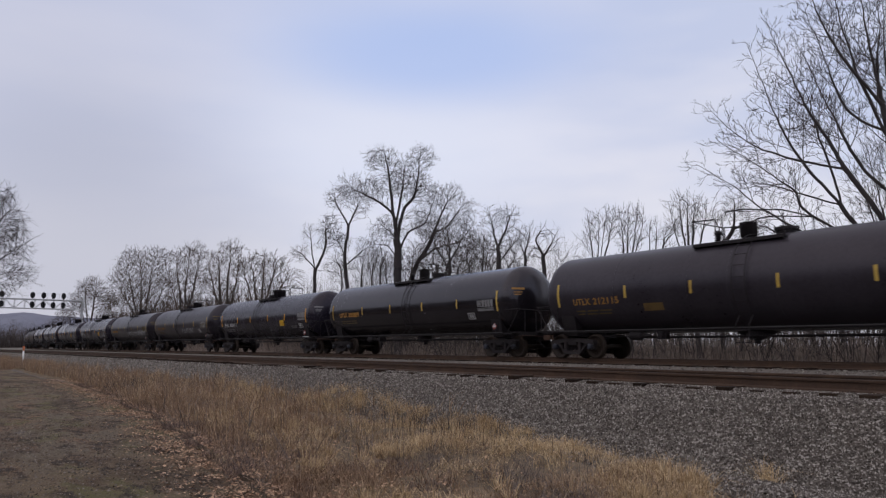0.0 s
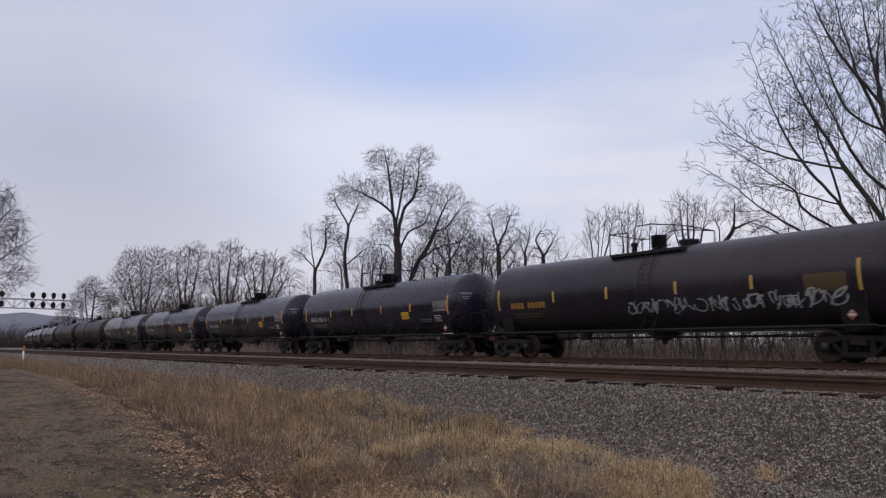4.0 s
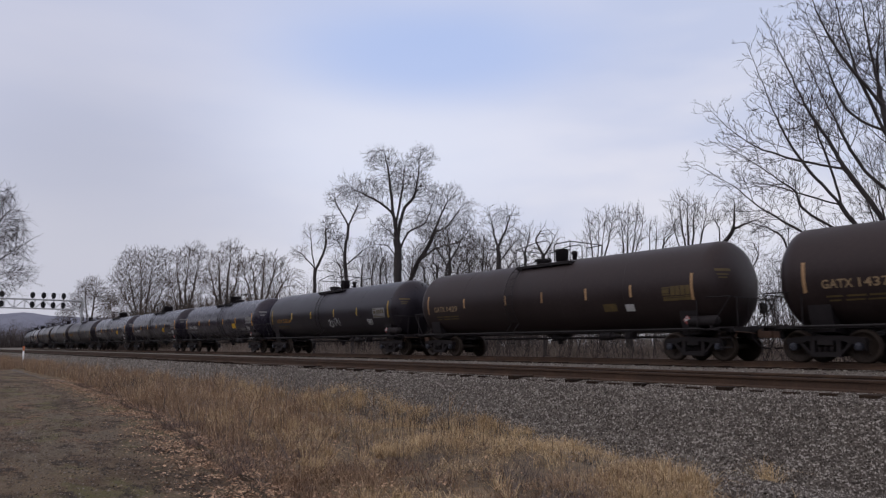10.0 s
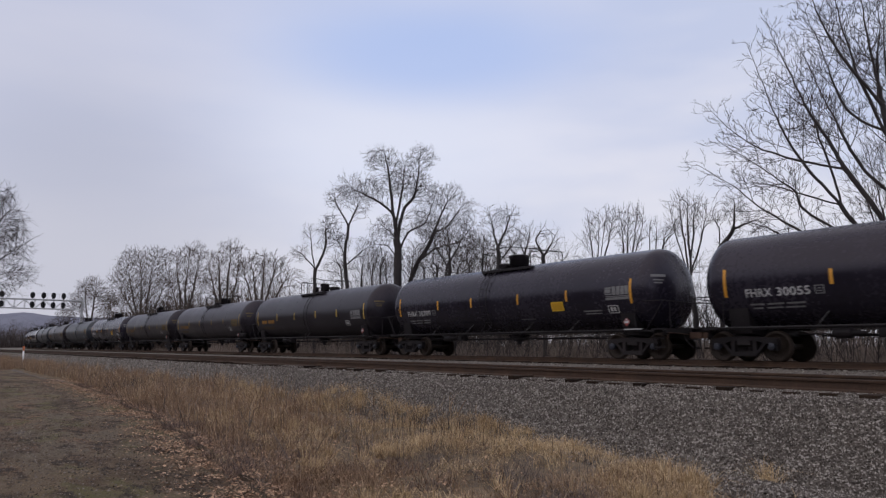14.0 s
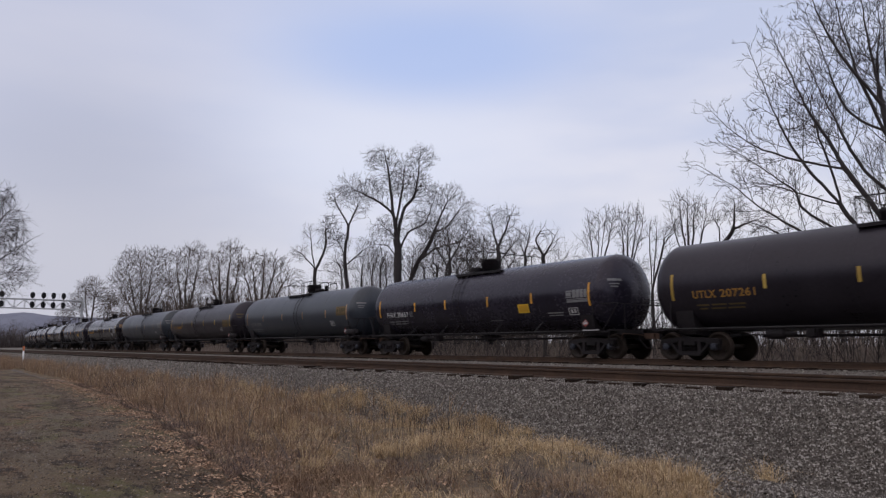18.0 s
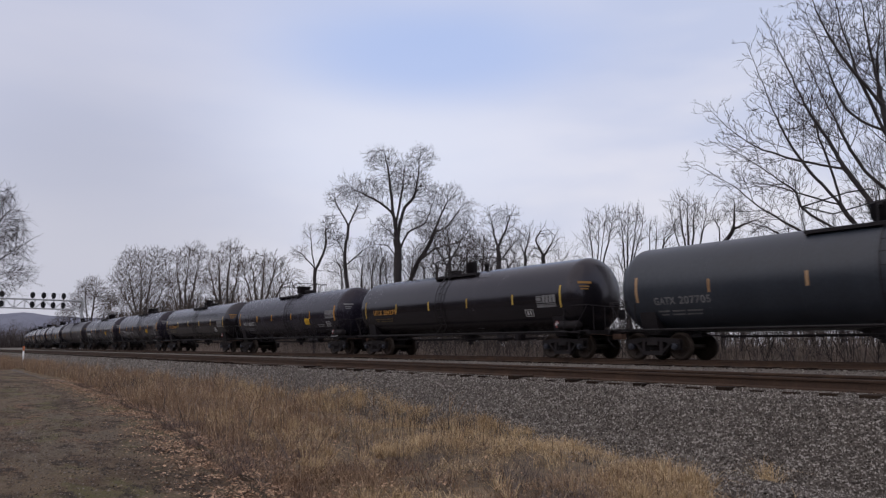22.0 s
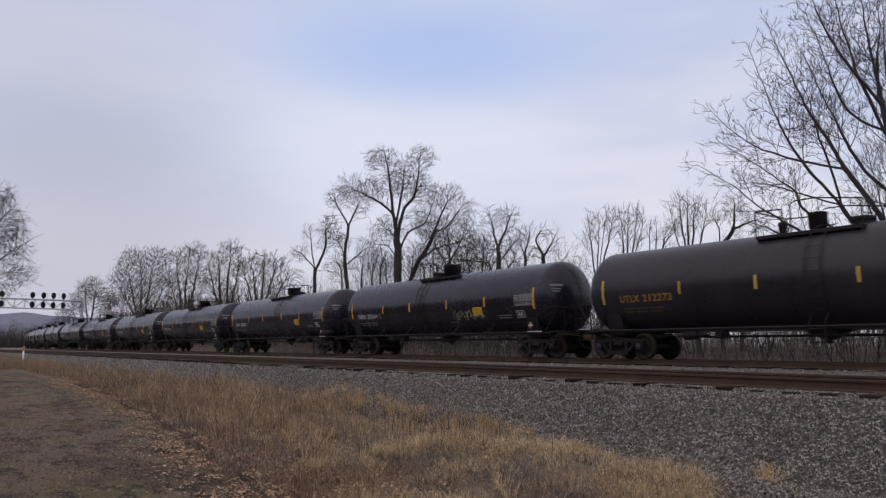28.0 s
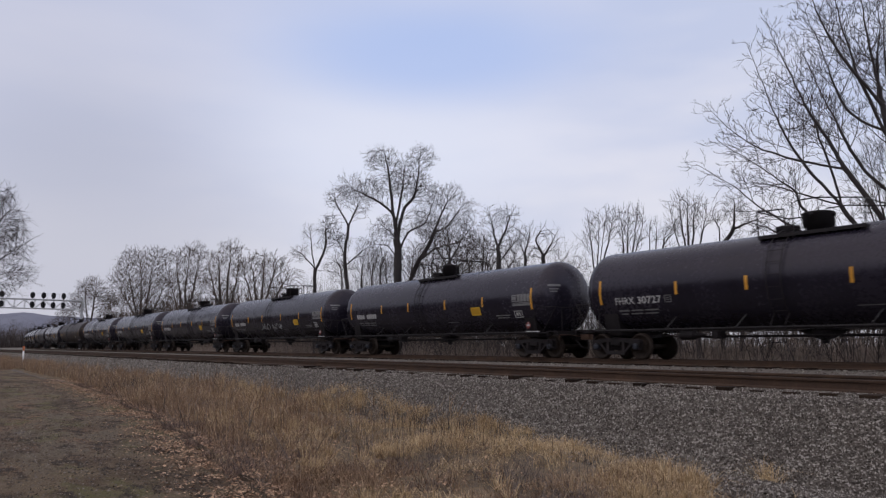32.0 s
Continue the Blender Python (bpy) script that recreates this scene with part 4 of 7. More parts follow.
@functools.lru_cache(None)
def diamond_with_band():
    """The placard and its white print in one mesh of two materials."""
    r = 0.15
    sh = Shape()
    sh.rings([[(x, y, z) for x, z in ((-r, 0), (0, -r), (r, 0), (0, r))] for y in (0.008, -0.008)])
    k = len(sh.f)
    sh.box(0, -0.011, 0.0, 0.19, 0.004, 0.085).box(0, -0.011, 0.085, 0.065, 0.004, 0.045)
    me = sh.mesh("hazard_placard", M_RED)
    me.materials.append(M_WHITE)
    for p in me.polygons:
        p.material_index = 0 if p.index < k else 1
    return me


@functools.lru_cache(None)
def shared_patch(which, mat):
    return (end_stripe() if which == "end" else tick()).mesh("reflector", mat)


SHARED = {}


def shared_bars(key, rows, mat):
    if key not in SHARED:
        sh = Shape()
        for x0, x1, z0, z1 in rows:
            patch(x0, x1, z0, z1, 0.008, sh=sh)
        SHARED[key] = sh.mesh("print", mat)
    return SHARED[key]


def spray(sh, pts, t):
    """A sprayed stroke of half width t through points (along, height) of the shell."""
    for p, q in zip(pts, pts[1:]):
        d = Vector((q[0] - p[0], q[1] - p[1]))
        if d.length < 1e-4:
            continue
        nrm = Vector((-d.y, d.x)).normalized() * t
        e = d.normalized() * t * 0.5
        ring = [(p[0] - e.x + nrm.x, p[1] - e.y + nrm.y), (p[0] - e.x - nrm.x, p[1] - e.y - nrm.y), (q[0] + e.x - nrm.x, q[1] + e.y - nrm.y), (q[0] + e.x + nrm.x, q[1] + e.y + nrm.y)]
        b = len(sh.v)
        sh.v += [on_tank(u, v, 0.009 + 0.0006 * (len(sh.f) % 5)) for u, v in ring]
        sh.f.append((b, b + 1, b + 2, b + 3))


def sprayed_greeting(car):
    """A heart and the word YOU with an exclamation mark."""
    def loop(cx, cz, rx, rz):
        return [(cx + rx * math.sin(k * 0.524), cz + rz * math.cos(k * 0.524)) for k in range(13)]

    heart = [(2.2, 1.92), (2.13, 2.0), (2.04, 1.98), (2.0, 1.89), (2.06, 1.76), (2.24, 1.6), (2.38, 1.78), (2.42, 1.92), (2.36, 2.0), (2.27, 1.99), (2.2, 1.9)]
    for name, strokes in (("sprayed_heart", [heart]), ("sprayed_letter", [[(2.6, 1.76), (2.52, 1.75), (2.56, 1.68), (2.6, 1.63), (2.5, 1.6)]]),
                          ("sprayed_letter", [[(2.76, 2.0), (2.88, 1.83)], [(3.02, 2.03), (2.9, 1.84), (2.8, 1.6)]]), ("sprayed_letter", [loop(3.16, 1.84, 0.1, 0.16)]),
                          ("sprayed_letter", [[(3.33, 2.0), (3.34, 1.74), (3.42, 1.67), (3.5, 1.74), (3.54, 2.02)]]), ("sprayed_letter", [[(3.73, 2.06), (3.69, 1.8)], [(3.675, 1.72), (3.67, 1.67)]])):
        sh = Shape()
        for pts in strokes:
            spray(sh, pts, 0.026)
        part(name, sh, M_SPRAY, car, "pale sprayed graffiti")


def graffiti(car, x0, x1, z0, z1, mat, seed, tail=False):
    """Sprayed writing nobody can read: looping strokes on the shell."""
    rnd = random.Random(seed)
    x, h = x0, z1 - z0
    while x < x1 - 0.15:
        sh = Shape()
        w = rnd.uniform(0.2, 0.42)
        base, tall = z0 + rnd.uniform(0.0, 0.18) * h, h * rnd.uniform(0.62, 0.95)
        spots = [(rnd.choice((0.0, 0.5, 1.0)), k) for k in rnd.sample((0.0, 0.35, 0.65, 1.0, 0.15, 0.85), 5)]
        pts = []
        for (a, c), (d, e) in zip(spots, spots[1:]):
            for k in range(4):
                q = k / 4
                swell = 0.16 * math.sin(math.pi * q)
                pts.append((x + w * (a + (d - a) * q + swell * (e - c)) + 0.25 * tall * (c + (e - c) * q), base + tall * (c + (e - c) * q - swell * (d - a))))
        t = rnd.choice((0.014, 0.02, 0.028))
        spray(sh, pts, t)
        part("sprayed_letter", sh, mat, car, "pale sprayed graffiti")
        x += w * rnd.uniform(0.75, 1.05)
    if tail:
        top = [on_tank(x1 + 0.2 * k, z0 + 0.28 * math.sin(k / 3.2) + 0.02, 0.009) for k in range(9)]
        low = [on_tank(x1 + 0.2 * k, z0 + 0.28 * math.sin(k / 3.2) - 0.02, 0.009) for k in range(9)]
        part("sprayed_line", Shape().rings([low, top], caps=False, closed=False), mat, car, "pale sprayed line")


CARS = [
    (-7, "plain", "FHRX", "", None), (-6, "old", "UTLX", "212115", None), (-5, "glossy", "UTLX", "203809", None), (-4, "plain", "FHRX", "30294", None),
    (-3, "old_turned", "UTLX", "212109", (0.75, 1.95, 1.6, 2.04, 0)), (-2, "old", "UTLX", "", (-0.5, 6.6, 1.55, 2.1, 0)), (-1, "plain", "FHRX", "30515", None),
    (0, "plain", "FHRX", "30445", None), (1, "plain", "FHRX", "30574", None), (2, "plain_turned", "FHRX", "30707", None), (3, "brown", "GATX", "1437", None),
    (4, "brown", "GATX", "1429", None), (5, "old_turned", "UTLX", "212234", (0.6, 1.9, 1.6, 2.1, 0)), (6, "plain_turned", "FHRX", "30716", None), (7, "plain", "FHRX", "30055", None),
    (8, "plain", "FHRX", "30709", None), (9, "old", "UTLX", "", None), (10, "old_turned", "UTLX", "205988", None), (11, "old", "UTLX", "207261", None), (12, "plain", "FHRX", "30657", None),
    (13, "blue", "GATX", "4790", None), (14, "old_turned", "UTLX", "?", None), (15, "blue", "GATX", "207705", None), (16, "glossy_turned", "UTLX", "204270", None),
    (17, "plain_turned", "FHRX", "30655", None), (18, "glossy", "UTLX", "204267", None), (19, "plain_turned", "FHRX", "30666", (-4.6, -3.2, 1.72, 2.02, 1)), (20, "plain", "FHRX", "", None),
    (21, "old", "UTLX", "212273", None), (22, "plain", "FHRX", "30564", (1.9, 4.1, 1.62, 2.1, 2)), (23, "plain_turned", "FHRX", "30522", None), (24, "plain", "FHRX", "30652", None),
    (25, "plain", "FHRX", "30727", None), (26, "plain", "FHRX", "", None), (27, "plain", "FHRX", "", (-2, 1.5, 1.6, 2.0, 0)), (28, "plain_turned", "FHRX", "", None), (29, "plain", "FHRX", "", None),
    (30, "plain", "FHRX", "", None), (31, "brown", "GATX", "", None), (32, "plain", "FHRX", "", None), (33, "old", "UTLX", "", None), (34, "plain", "FHRX", "", None), (35, "glossy", "UTLX", "", None),
    (36, "plain", "FHRX", "", None), (37, "old_turned", "UTLX", "", None), (38, "plain", "FHRX", "", None), (39, "old", "UTLX", "", None), (40, "plain", "FHRX", "", None),
]
TRAIN = []


def build_train():
    first = {}
    for index, kind, *_ in CARS:
        if kind not in first:
            first[kind] = build_car(kind)
    used = {}
    made = []
    for index, kind, mark, number, paint in CARS:
        if kind not in used:
            used[kind] = True
            made.append((index, first[kind], kind, mark, number, paint))
        else:
            made.append((index, copy_thing(first[kind], Matrix.Identity(4)), kind, mark, number, paint))
    for index, car, kind, mark, number, paint in made:
        mat = {"plain": M_WHITE, "blue": M_FAINT, "brown": M_BTEXT, "old": M_YOLD}.get(kind.split("_")[0], M_YTEXT)
        tx, tz, bx, bz, *_ = MARKS[kind.split("_")[0]]
        if number == "?":
            lettering(mark, 0.24, 0.82, tx, tz, mat, car, "letter")
            bars([(tx + 0.96 + 0.19 * k, tx + 1.11 + 0.19 * k, tz, tz + 0.23) for k in range(6)], mat, car, "lettering")
        elif number:
            lettering(mark, 0.24, 0.82, tx, tz, mat, car, "letter")
            lettering(number, 0.24, 0.195 * len(number), tx + 0.96, tz, mat, car, "letter")
            if kind.startswith("plain"):
                x, z = tx + 1.09 + 0.195 * len(number), tz - 0.01
                bars([(x, x + 0.26, z + 0.22, z + 0.245), (x, x + 0.26, z, z + 0.025), (x, x + 0.03, z + 0.025, z + 0.22), (x + 0.23, x + 0.26, z + 0.025, z + 0.22), (x + 0.08, x + 0.18, z + 0.07, z + 0.1), (x + 0.08, x + 0.18, z + 0.14, z + 0.17)], M_FAINT, car, "boxed_stencil")
        else:
            bars([(tx + 0.2 * k, tx + 0.16 + 0.2 * k, tz, tz + 0.23) for k in (0, 1, 2, 3, 5, 6, 7, 8, 9)], mat, car, "lettering")
        if index == -6:
            part("painted_patch", patch(-3.3, -2.5, 1.68, 1.94, 0.007).mesh("painted_patch", M_PLATE), M_PLATE, car, "small ochre painted patch")
        if index in (-3, -2, 5, 10, 11, 13, 14):
            tone = {-3: M_DATA, -2: M_YDATA, 5: M_DATA}.get(index, M_PLATE)
            part("data_panel", patch(bx - 0.04, bx + 1.12, bz - 0.02, bz + 0.5, 0.005).mesh("data_panel", tone), tone, car, "worn painted data panel")
            for c in car.children:
                if c.name.startswith("data_board"):
                    c.data = shared_bars("dim print" + kind, [(bx, bx + 1.06, bz + 0.02, bz + 0.05), (bx, bx + 0.62, bz + 0.1, bz + 0.13), (bx, bx + 0.28, bz + 0.42, bz + 0.46), (bx + 0.04, bx + 0.24, bz + 0.2, bz + 0.36)] + [(bx + 0.36 + 0.18 * k, bx + 0.48 + 0.18 * k, bz + 0.19, bz + 0.4) for k in range(4)], M_YDATA)
        if paint:
            x0, x1, z0, z1, tone = paint
            graffiti(car, x0, x1, z0, z1, M_SPRAY2 if tone == 2 else M_SPRAY, index + 50, tone == 1)
            if index == -3:
                sprayed_greeting(car)
            car["label"] = car["label"].split(" and ")[0] + " and sprayed graffiti"
        TRAIN.append((index, car))


build_train()


# ---------------------------------------------------------------- trees
def perpendicular(d, rnd):
    a = Vector((rnd.gauss(0, 1), rnd.gauss(0, 1), rnd.gauss(0, 1)))
    a -= d * a.dot(d)
    return a.normalized()


def grow(segs, p, d, length, r, level, top, rnd, up, wander, kids, angle):
    """One branch and, from it, the finer ones. segs takes (level, start, end, radius, radius)."""
    n = (7, 6, 5, 4, 3, 2)[min(level, 5)]
    step = length / n
    spots = []
    for i in range(n):
        f = i / n
        d = (d + perpendicular(d, rnd) * wander * rnd.random() + Vector((0, 0, up)) * (0.5 if level else 0.3)).normalized()
        q = p + d * step
        r0, r1 = r * (1 - 0.72 * f), r * (1 - 0.72 * (i + 1) / n)
        segs.append((level, p, q, r0, r1))
        spots.append((q, d.copy(), r1, f))
        p = q
    if level >= top or not spots:
        return
    n = len(spots)
    count = kids[min(level, len(kids) - 1)]
    for k in range(count):
        f = (0.32 if level == 0 else 0.12) + (0.98 - (0.32 if level == 0 else 0.12)) * (k + rnd.random()) / count
        q, dd, rr, _ = spots[min(n - 1, int(f * n))]
        q = q - dd * step * rnd.random()
        a = radians(rnd.uniform(angle * 0.6, angle * 1.3))
        nd = (dd * math.cos(a) + perpendicular(dd, rnd) * math.sin(a)).normalized()
        ll = length * rnd.uniform(0.42, 0.68) * (1.15 - 0.55 * f)
        grow(segs, q, nd, ll, max(0.006, rr * rnd.uniform(0.5, 0.72)), level + 1, top, rnd, up, wander, kids, angle)


def bent(points, step, rng, wobble):
    """A wavering curve through the points, in even steps."""
    pts = [np.array(p, float) for p in points]
    pts = [2 * pts[0] - pts[1]] + pts + [2 * pts[-1] - pts[-2]]
    way = [pts[1]]
    for a, b, c, d in zip(pts, pts[1:], pts[2:], pts[3:]):
        n = max(2, int(np.linalg.norm(c - b) / step))
        for k in range(1, n + 1):
            t = k / n
            way.append(0.5 * (2 * b + (c - a) * t + (2 * a - 5 * b + 4 * c - d) * t * t + (3 * b - a - 3 * c + d) * t ** 3))
    way = np.array(way)
    drift = np.cumsum(rng.normal(0, wobble, way.shape), 0)
    drift -= np.linspace(0, 1, len(way))[:, None] * drift[-1]
    return way + drift


def reach_out(pos, parent, way, goals, rng, step, kill, rise, crook, rounds=90):
    """Lets the branches grow, step by step, towards the free room that the goals mark; a goal is done once a branch comes near it."""
    pos, parent, way = list(pos), list(parent), list(way)
    best, reached = np.full(len(goals), 1e9), np.full(len(goals), 1e9)
    near = np.zeros(len(goals), int)
    born = [0] * len(pos)
    fresh = 0
    for _ in range(rounds):
        new_pos, new_way = np.array(pos[fresh:]), np.array(way[fresh:])
        for lo in range(0, len(new_pos), 400):
            apart = goals[:, None] - new_pos[None, lo:lo + 400]
            gap = np.linalg.norm(apart, axis=2)
            reached = np.minimum(reached, gap.min(1))
            gap = gap - (0.74 - 0.9 * crook) * (apart * new_way[None, lo:lo + 400]).sum(2)      # a branch would rather go on than turn
            k = gap.argmin(1)
            g = gap[np.arange(len(goals)), k]
            closer = g < best
            best[closer], near[closer] = g[closer], k[closer] + lo + fresh
        keep = reached > kill
        goals, best, reached, near = goals[keep], best[keep], reached[keep], near[keep]
        fresh = len(pos)
        if not len(goals):
            break
        spots = np.unique(near)
        pull = np.zeros((len(pos), 3))
        np.add.at(pull, near, unit(goals - np.array(pos)[near]))
        pull = unit(pull)
        for k in spots:
            if born[k] > 3:
                continue
            born[k] += 1
            d = pull[k] + 0.55 * way[k] + np.array([0, 0, rise]) + rng.normal(0, crook, 3)
            d /= np.linalg.norm(d)
            pos.append(pos[k] + d * step)
            parent.append(k)
            way.append(d)
            born.append(0)
        if len(pos) == fresh:
            break
    return np.array(pos), np.array(parent), np.array(way)


def branch_off(pos, parent, way, runs, rng, step, spacing, share, spare, limit, rise, crook):
    """Straight side branches, turn about, along each run of nodes; the nearer the run's end, the shorter."""
    grown = []
    for run in runs:
        side = 1.0 if rng.random() < 0.5 else -1.0
        ahead = spacing * rng.random() + (0.3 * len(run) * step if len(run) * step > 3.0 else 0.0)
        for i, node in enumerate(run):
            ahead -= step
            if ahead > 0:
                continue
            ahead, side = spacing * (0.6 + 0.8 * rng.random()), -side
            d = way[node]
            out = np.array([d[2], 0.0, -d[0]]) * side + np.array([0, rng.normal(0, 0.75), 0])
            out -= d * float(out @ d)
            out /= max(1e-6, np.linalg.norm(out))
            a = rng.uniform(0.45, 0.85)
            d = d * math.cos(a) + out * math.sin(a)
            length = min(limit, (len(run) - i) * step * share + spare) * (0.55 + 0.65 * rng.random())
            first, last = len(pos), node
            for _ in range(max(2, int(length / step))):
                d = d + rng.normal(0, 0.6 * crook, 3) + np.array([0, 0, 0.3 * rise])
                d = d / np.linalg.norm(d)
                pos.append(pos[last] + d * step)
                parent.append(last)
                way.append(d)
                last = len(pos) - 1
            grown.append(range(first, len(pos)))
    return grown


def tubes(p0, p1, r0, r1, sides):
    """All branches as one mesh of tapering tubes."""
    d = p1 - p0
    d = d / np.maximum(1e-6, np.linalg.norm(d, axis=1))[:, None]
    ref = np.where(np.abs(d[:, 2:3]) < 0.9, np.array([[0, 0, 1.0]]), np.array([[1.0, 0, 0]]))
    a = np.cross(d, ref)
    a /= np.linalg.norm(a, axis=1)[:, None]
    b = np.cross(d, a)
    ang = 2 * np.pi * np.arange(sides) / sides
    ring = np.cos(ang)[None, :, None] * a[:, None] + np.sin(ang)[None, :, None] * b[:, None]
    lo = p0[:, None] + ring * r0[:, None, None]
    hi = (p1 + d * (r1 * 0.3)[:, None])[:, None] + ring * r1[:, None, None]
    v = np.concatenate([lo, hi], 1).reshape(-1, 3)
    i = np.arange(sides)
    j = (i + 1) % sides
    quad = np.stack([i, j, j + sides, i + sides], 1)
    f = (quad[None] + 2 * sides * np.arange(len(p0))[:, None, None]).reshape(-1, 4)
    return v, f


def unit(a):
    return a / np.maximum(1e-6, np.linalg.norm(a, axis=1))[:, None]


def sprigs(rng, p, d, length, r, up, bits=3, crook=0.13):
    """Fine twigs from the points p, each bent upwards a little."""
    out = []
    d = unit(d + rng.normal(0, 0.22 + crook, d.shape) + np.array([0, 0, up]))
    ln = (length * (0.45 + 0.8 * rng.random(len(p))) / bits)[:, None]
    for k in range(bits):
        q = p + d * ln
        out.append((p, q, np.full(len(p), r * (1 - 0.25 * k)), np.full(len(p), r * (0.75 - 0.25 * k) + 0.0006), d))
        p, d = q, unit(d + rng.normal(0, 0.08 + 0.7 * crook, d.shape) + np.array([0, 0, up * 0.7]))
    return out


def tree(x, y, z, turn, trunk_r, seed, label, limbs, lobes, step, kill, gap, rise, twig, sprig, crook=0.13, far=False, more=1, taper=0.64, boughs=()):
    """A bare tree. limbs: depth of the end, then (across, height) along the limb, the trunk first; lobes of the crown: across, height,
    half width, half height, density. The finer branches grow from the limbs to fill the lobes, and thicken with what they carry."""
    rng = np.random.default_rng(seed)
    pos, parent, way, runs = [], [], [], []
    for n, (depth, *points) in enumerate(limbs):
        pts = [(u, depth * k / (len(points) - 1), h) for k, (u, h) in enumerate(points)]
        if n == 0:
            pts[0] = (pts[0][0], 0, -0.5)
            from_node = -1
        else:
            from_node = int(np.linalg.norm(np.array(pos) - np.array([pts[0][0], 0, pts[0][2]]) * np.array([1, 1, 1]), axis=1).argmin())
            shift = pos[from_node][1]
            pts = [tuple(pos[from_node])] + [(u, v + shift, h) for u, v, h in pts[1:]]
        curve = bent(pts, step, rng, 0.09 * step)
        runs.append(range(len(pos), len(pos) + len(curve) - (1 if n else 0)))
        for i, q in enumerate(curve):
            if n and i == 0:
                continue
            pos.append(q)
            parent.append(from_node if i == (1 if n else 0) else len(pos) - 2)
            d = q - curve[max(0, i - 1)]
            way.append(d / max(1e-6, np.linalg.norm(d)))
    goals = []
    for u, h, ru, rh, dense in lobes:
        deep = max(0.6 * ru, min(1.6, 0.9 * ru))
        n = int(4.19 * ru * deep * rh * dense / gap ** 3) + 6
        q = unit(rng.normal(0, 1, (n, 3))) * (rng.random(n) ** 0.4)[:, None] * (1 + 0.12 * rng.normal(0, 1, (n, 1)))
        shaft = np.array(pos)
        side = shaft[np.abs(shaft[:, 0] - u) + np.abs(shaft[:, 2] - h) < ru + rh]
        goals.append(q * np.array([ru, deep, rh]) + np.array([u, side[:, 1].mean() if len(side) else 0.0, h]))
    if boughs:
        for spacing, share, spare, limit in boughs:
            runs = branch_off(pos, parent, way, runs, rng, step, spacing, share, spare, limit, rise, crook)
        pos, parent, way = np.array(pos), np.array(parent), np.array(way)
    else:
        pos, parent, way = reach_out(pos, parent, way, np.concatenate(goals), rng, step, kill, rise, crook)
    n = len(pos)
    load = np.zeros(n)
    kids = np.bincount(parent[parent >= 0], minlength=n)
    for i in range(n - 1, -1, -1):
        load[i] = max(load[i], 1.0)
        if parent[i] >= 0:
            load[parent[i]] += load[i]
    r = np.maximum(twig, trunk_r * (load / load[0]) ** taper)
    # round off the corners of the fine wood
    smooth = pos.copy()
    mids = (kids == 1) & (parent >= 0)
    child = np.zeros(n, int)
    child[parent[parent >= 0]] = np.arange(n)[parent >= 0]
    smooth[mids] = 0.5 * pos[mids] + 0.25 * (pos[parent[mids]] + pos[child[mids]])
    pos = smooth
    made = np.arange(n)[parent >= 0]
    p0, p1 = pos[parent[made]], pos[made]
    r0, r1 = np.minimum(r[parent[made]], r[made] * 1.35), r[made]
    base = p0[:, 2] < 0.3
    r0 = np.where(base, r0 * 1.2, r0)
    root = tagged(new("tree"), label, "tree", "bare trees along the railway")
    root.matrix_basis = pose(x, y, z, 0, 0, turn)
    stout = r1 > 5 * twig
    # far trees take the bark and twig colours that have haze painted in
    v, f = tubes(p0[stout], p1[stout], r0[stout], r1[stout], 7)
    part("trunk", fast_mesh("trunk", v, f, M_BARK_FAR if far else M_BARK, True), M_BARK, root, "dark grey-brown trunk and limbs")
    bits = [(p0[~stout], p1[~stout], r0[~stout], r1[~stout])]
    fine = np.arange(n)[(r < 2.6 * twig) & (parent >= 0)]
    tips = np.arange(n)[kids == 0]
    at = np.concatenate([fine] * more + [tips] * (more + 1))
    first = sprigs(rng, pos[at], way[at], sprig, twig * 0.85, 0.06 + rise, 2, crook)
    bits += [q[:4] for q in first]
    half = len(first[0][0]) // 2
    for q in first:
        bits += [b[:4] for b in sprigs(rng, q[1][half:], q[4][half:], sprig * 0.55, twig * 0.7, 0.06 + rise, 1, crook)]
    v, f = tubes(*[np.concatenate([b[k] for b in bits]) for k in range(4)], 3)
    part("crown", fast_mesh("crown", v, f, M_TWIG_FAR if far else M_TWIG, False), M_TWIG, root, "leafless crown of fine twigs")


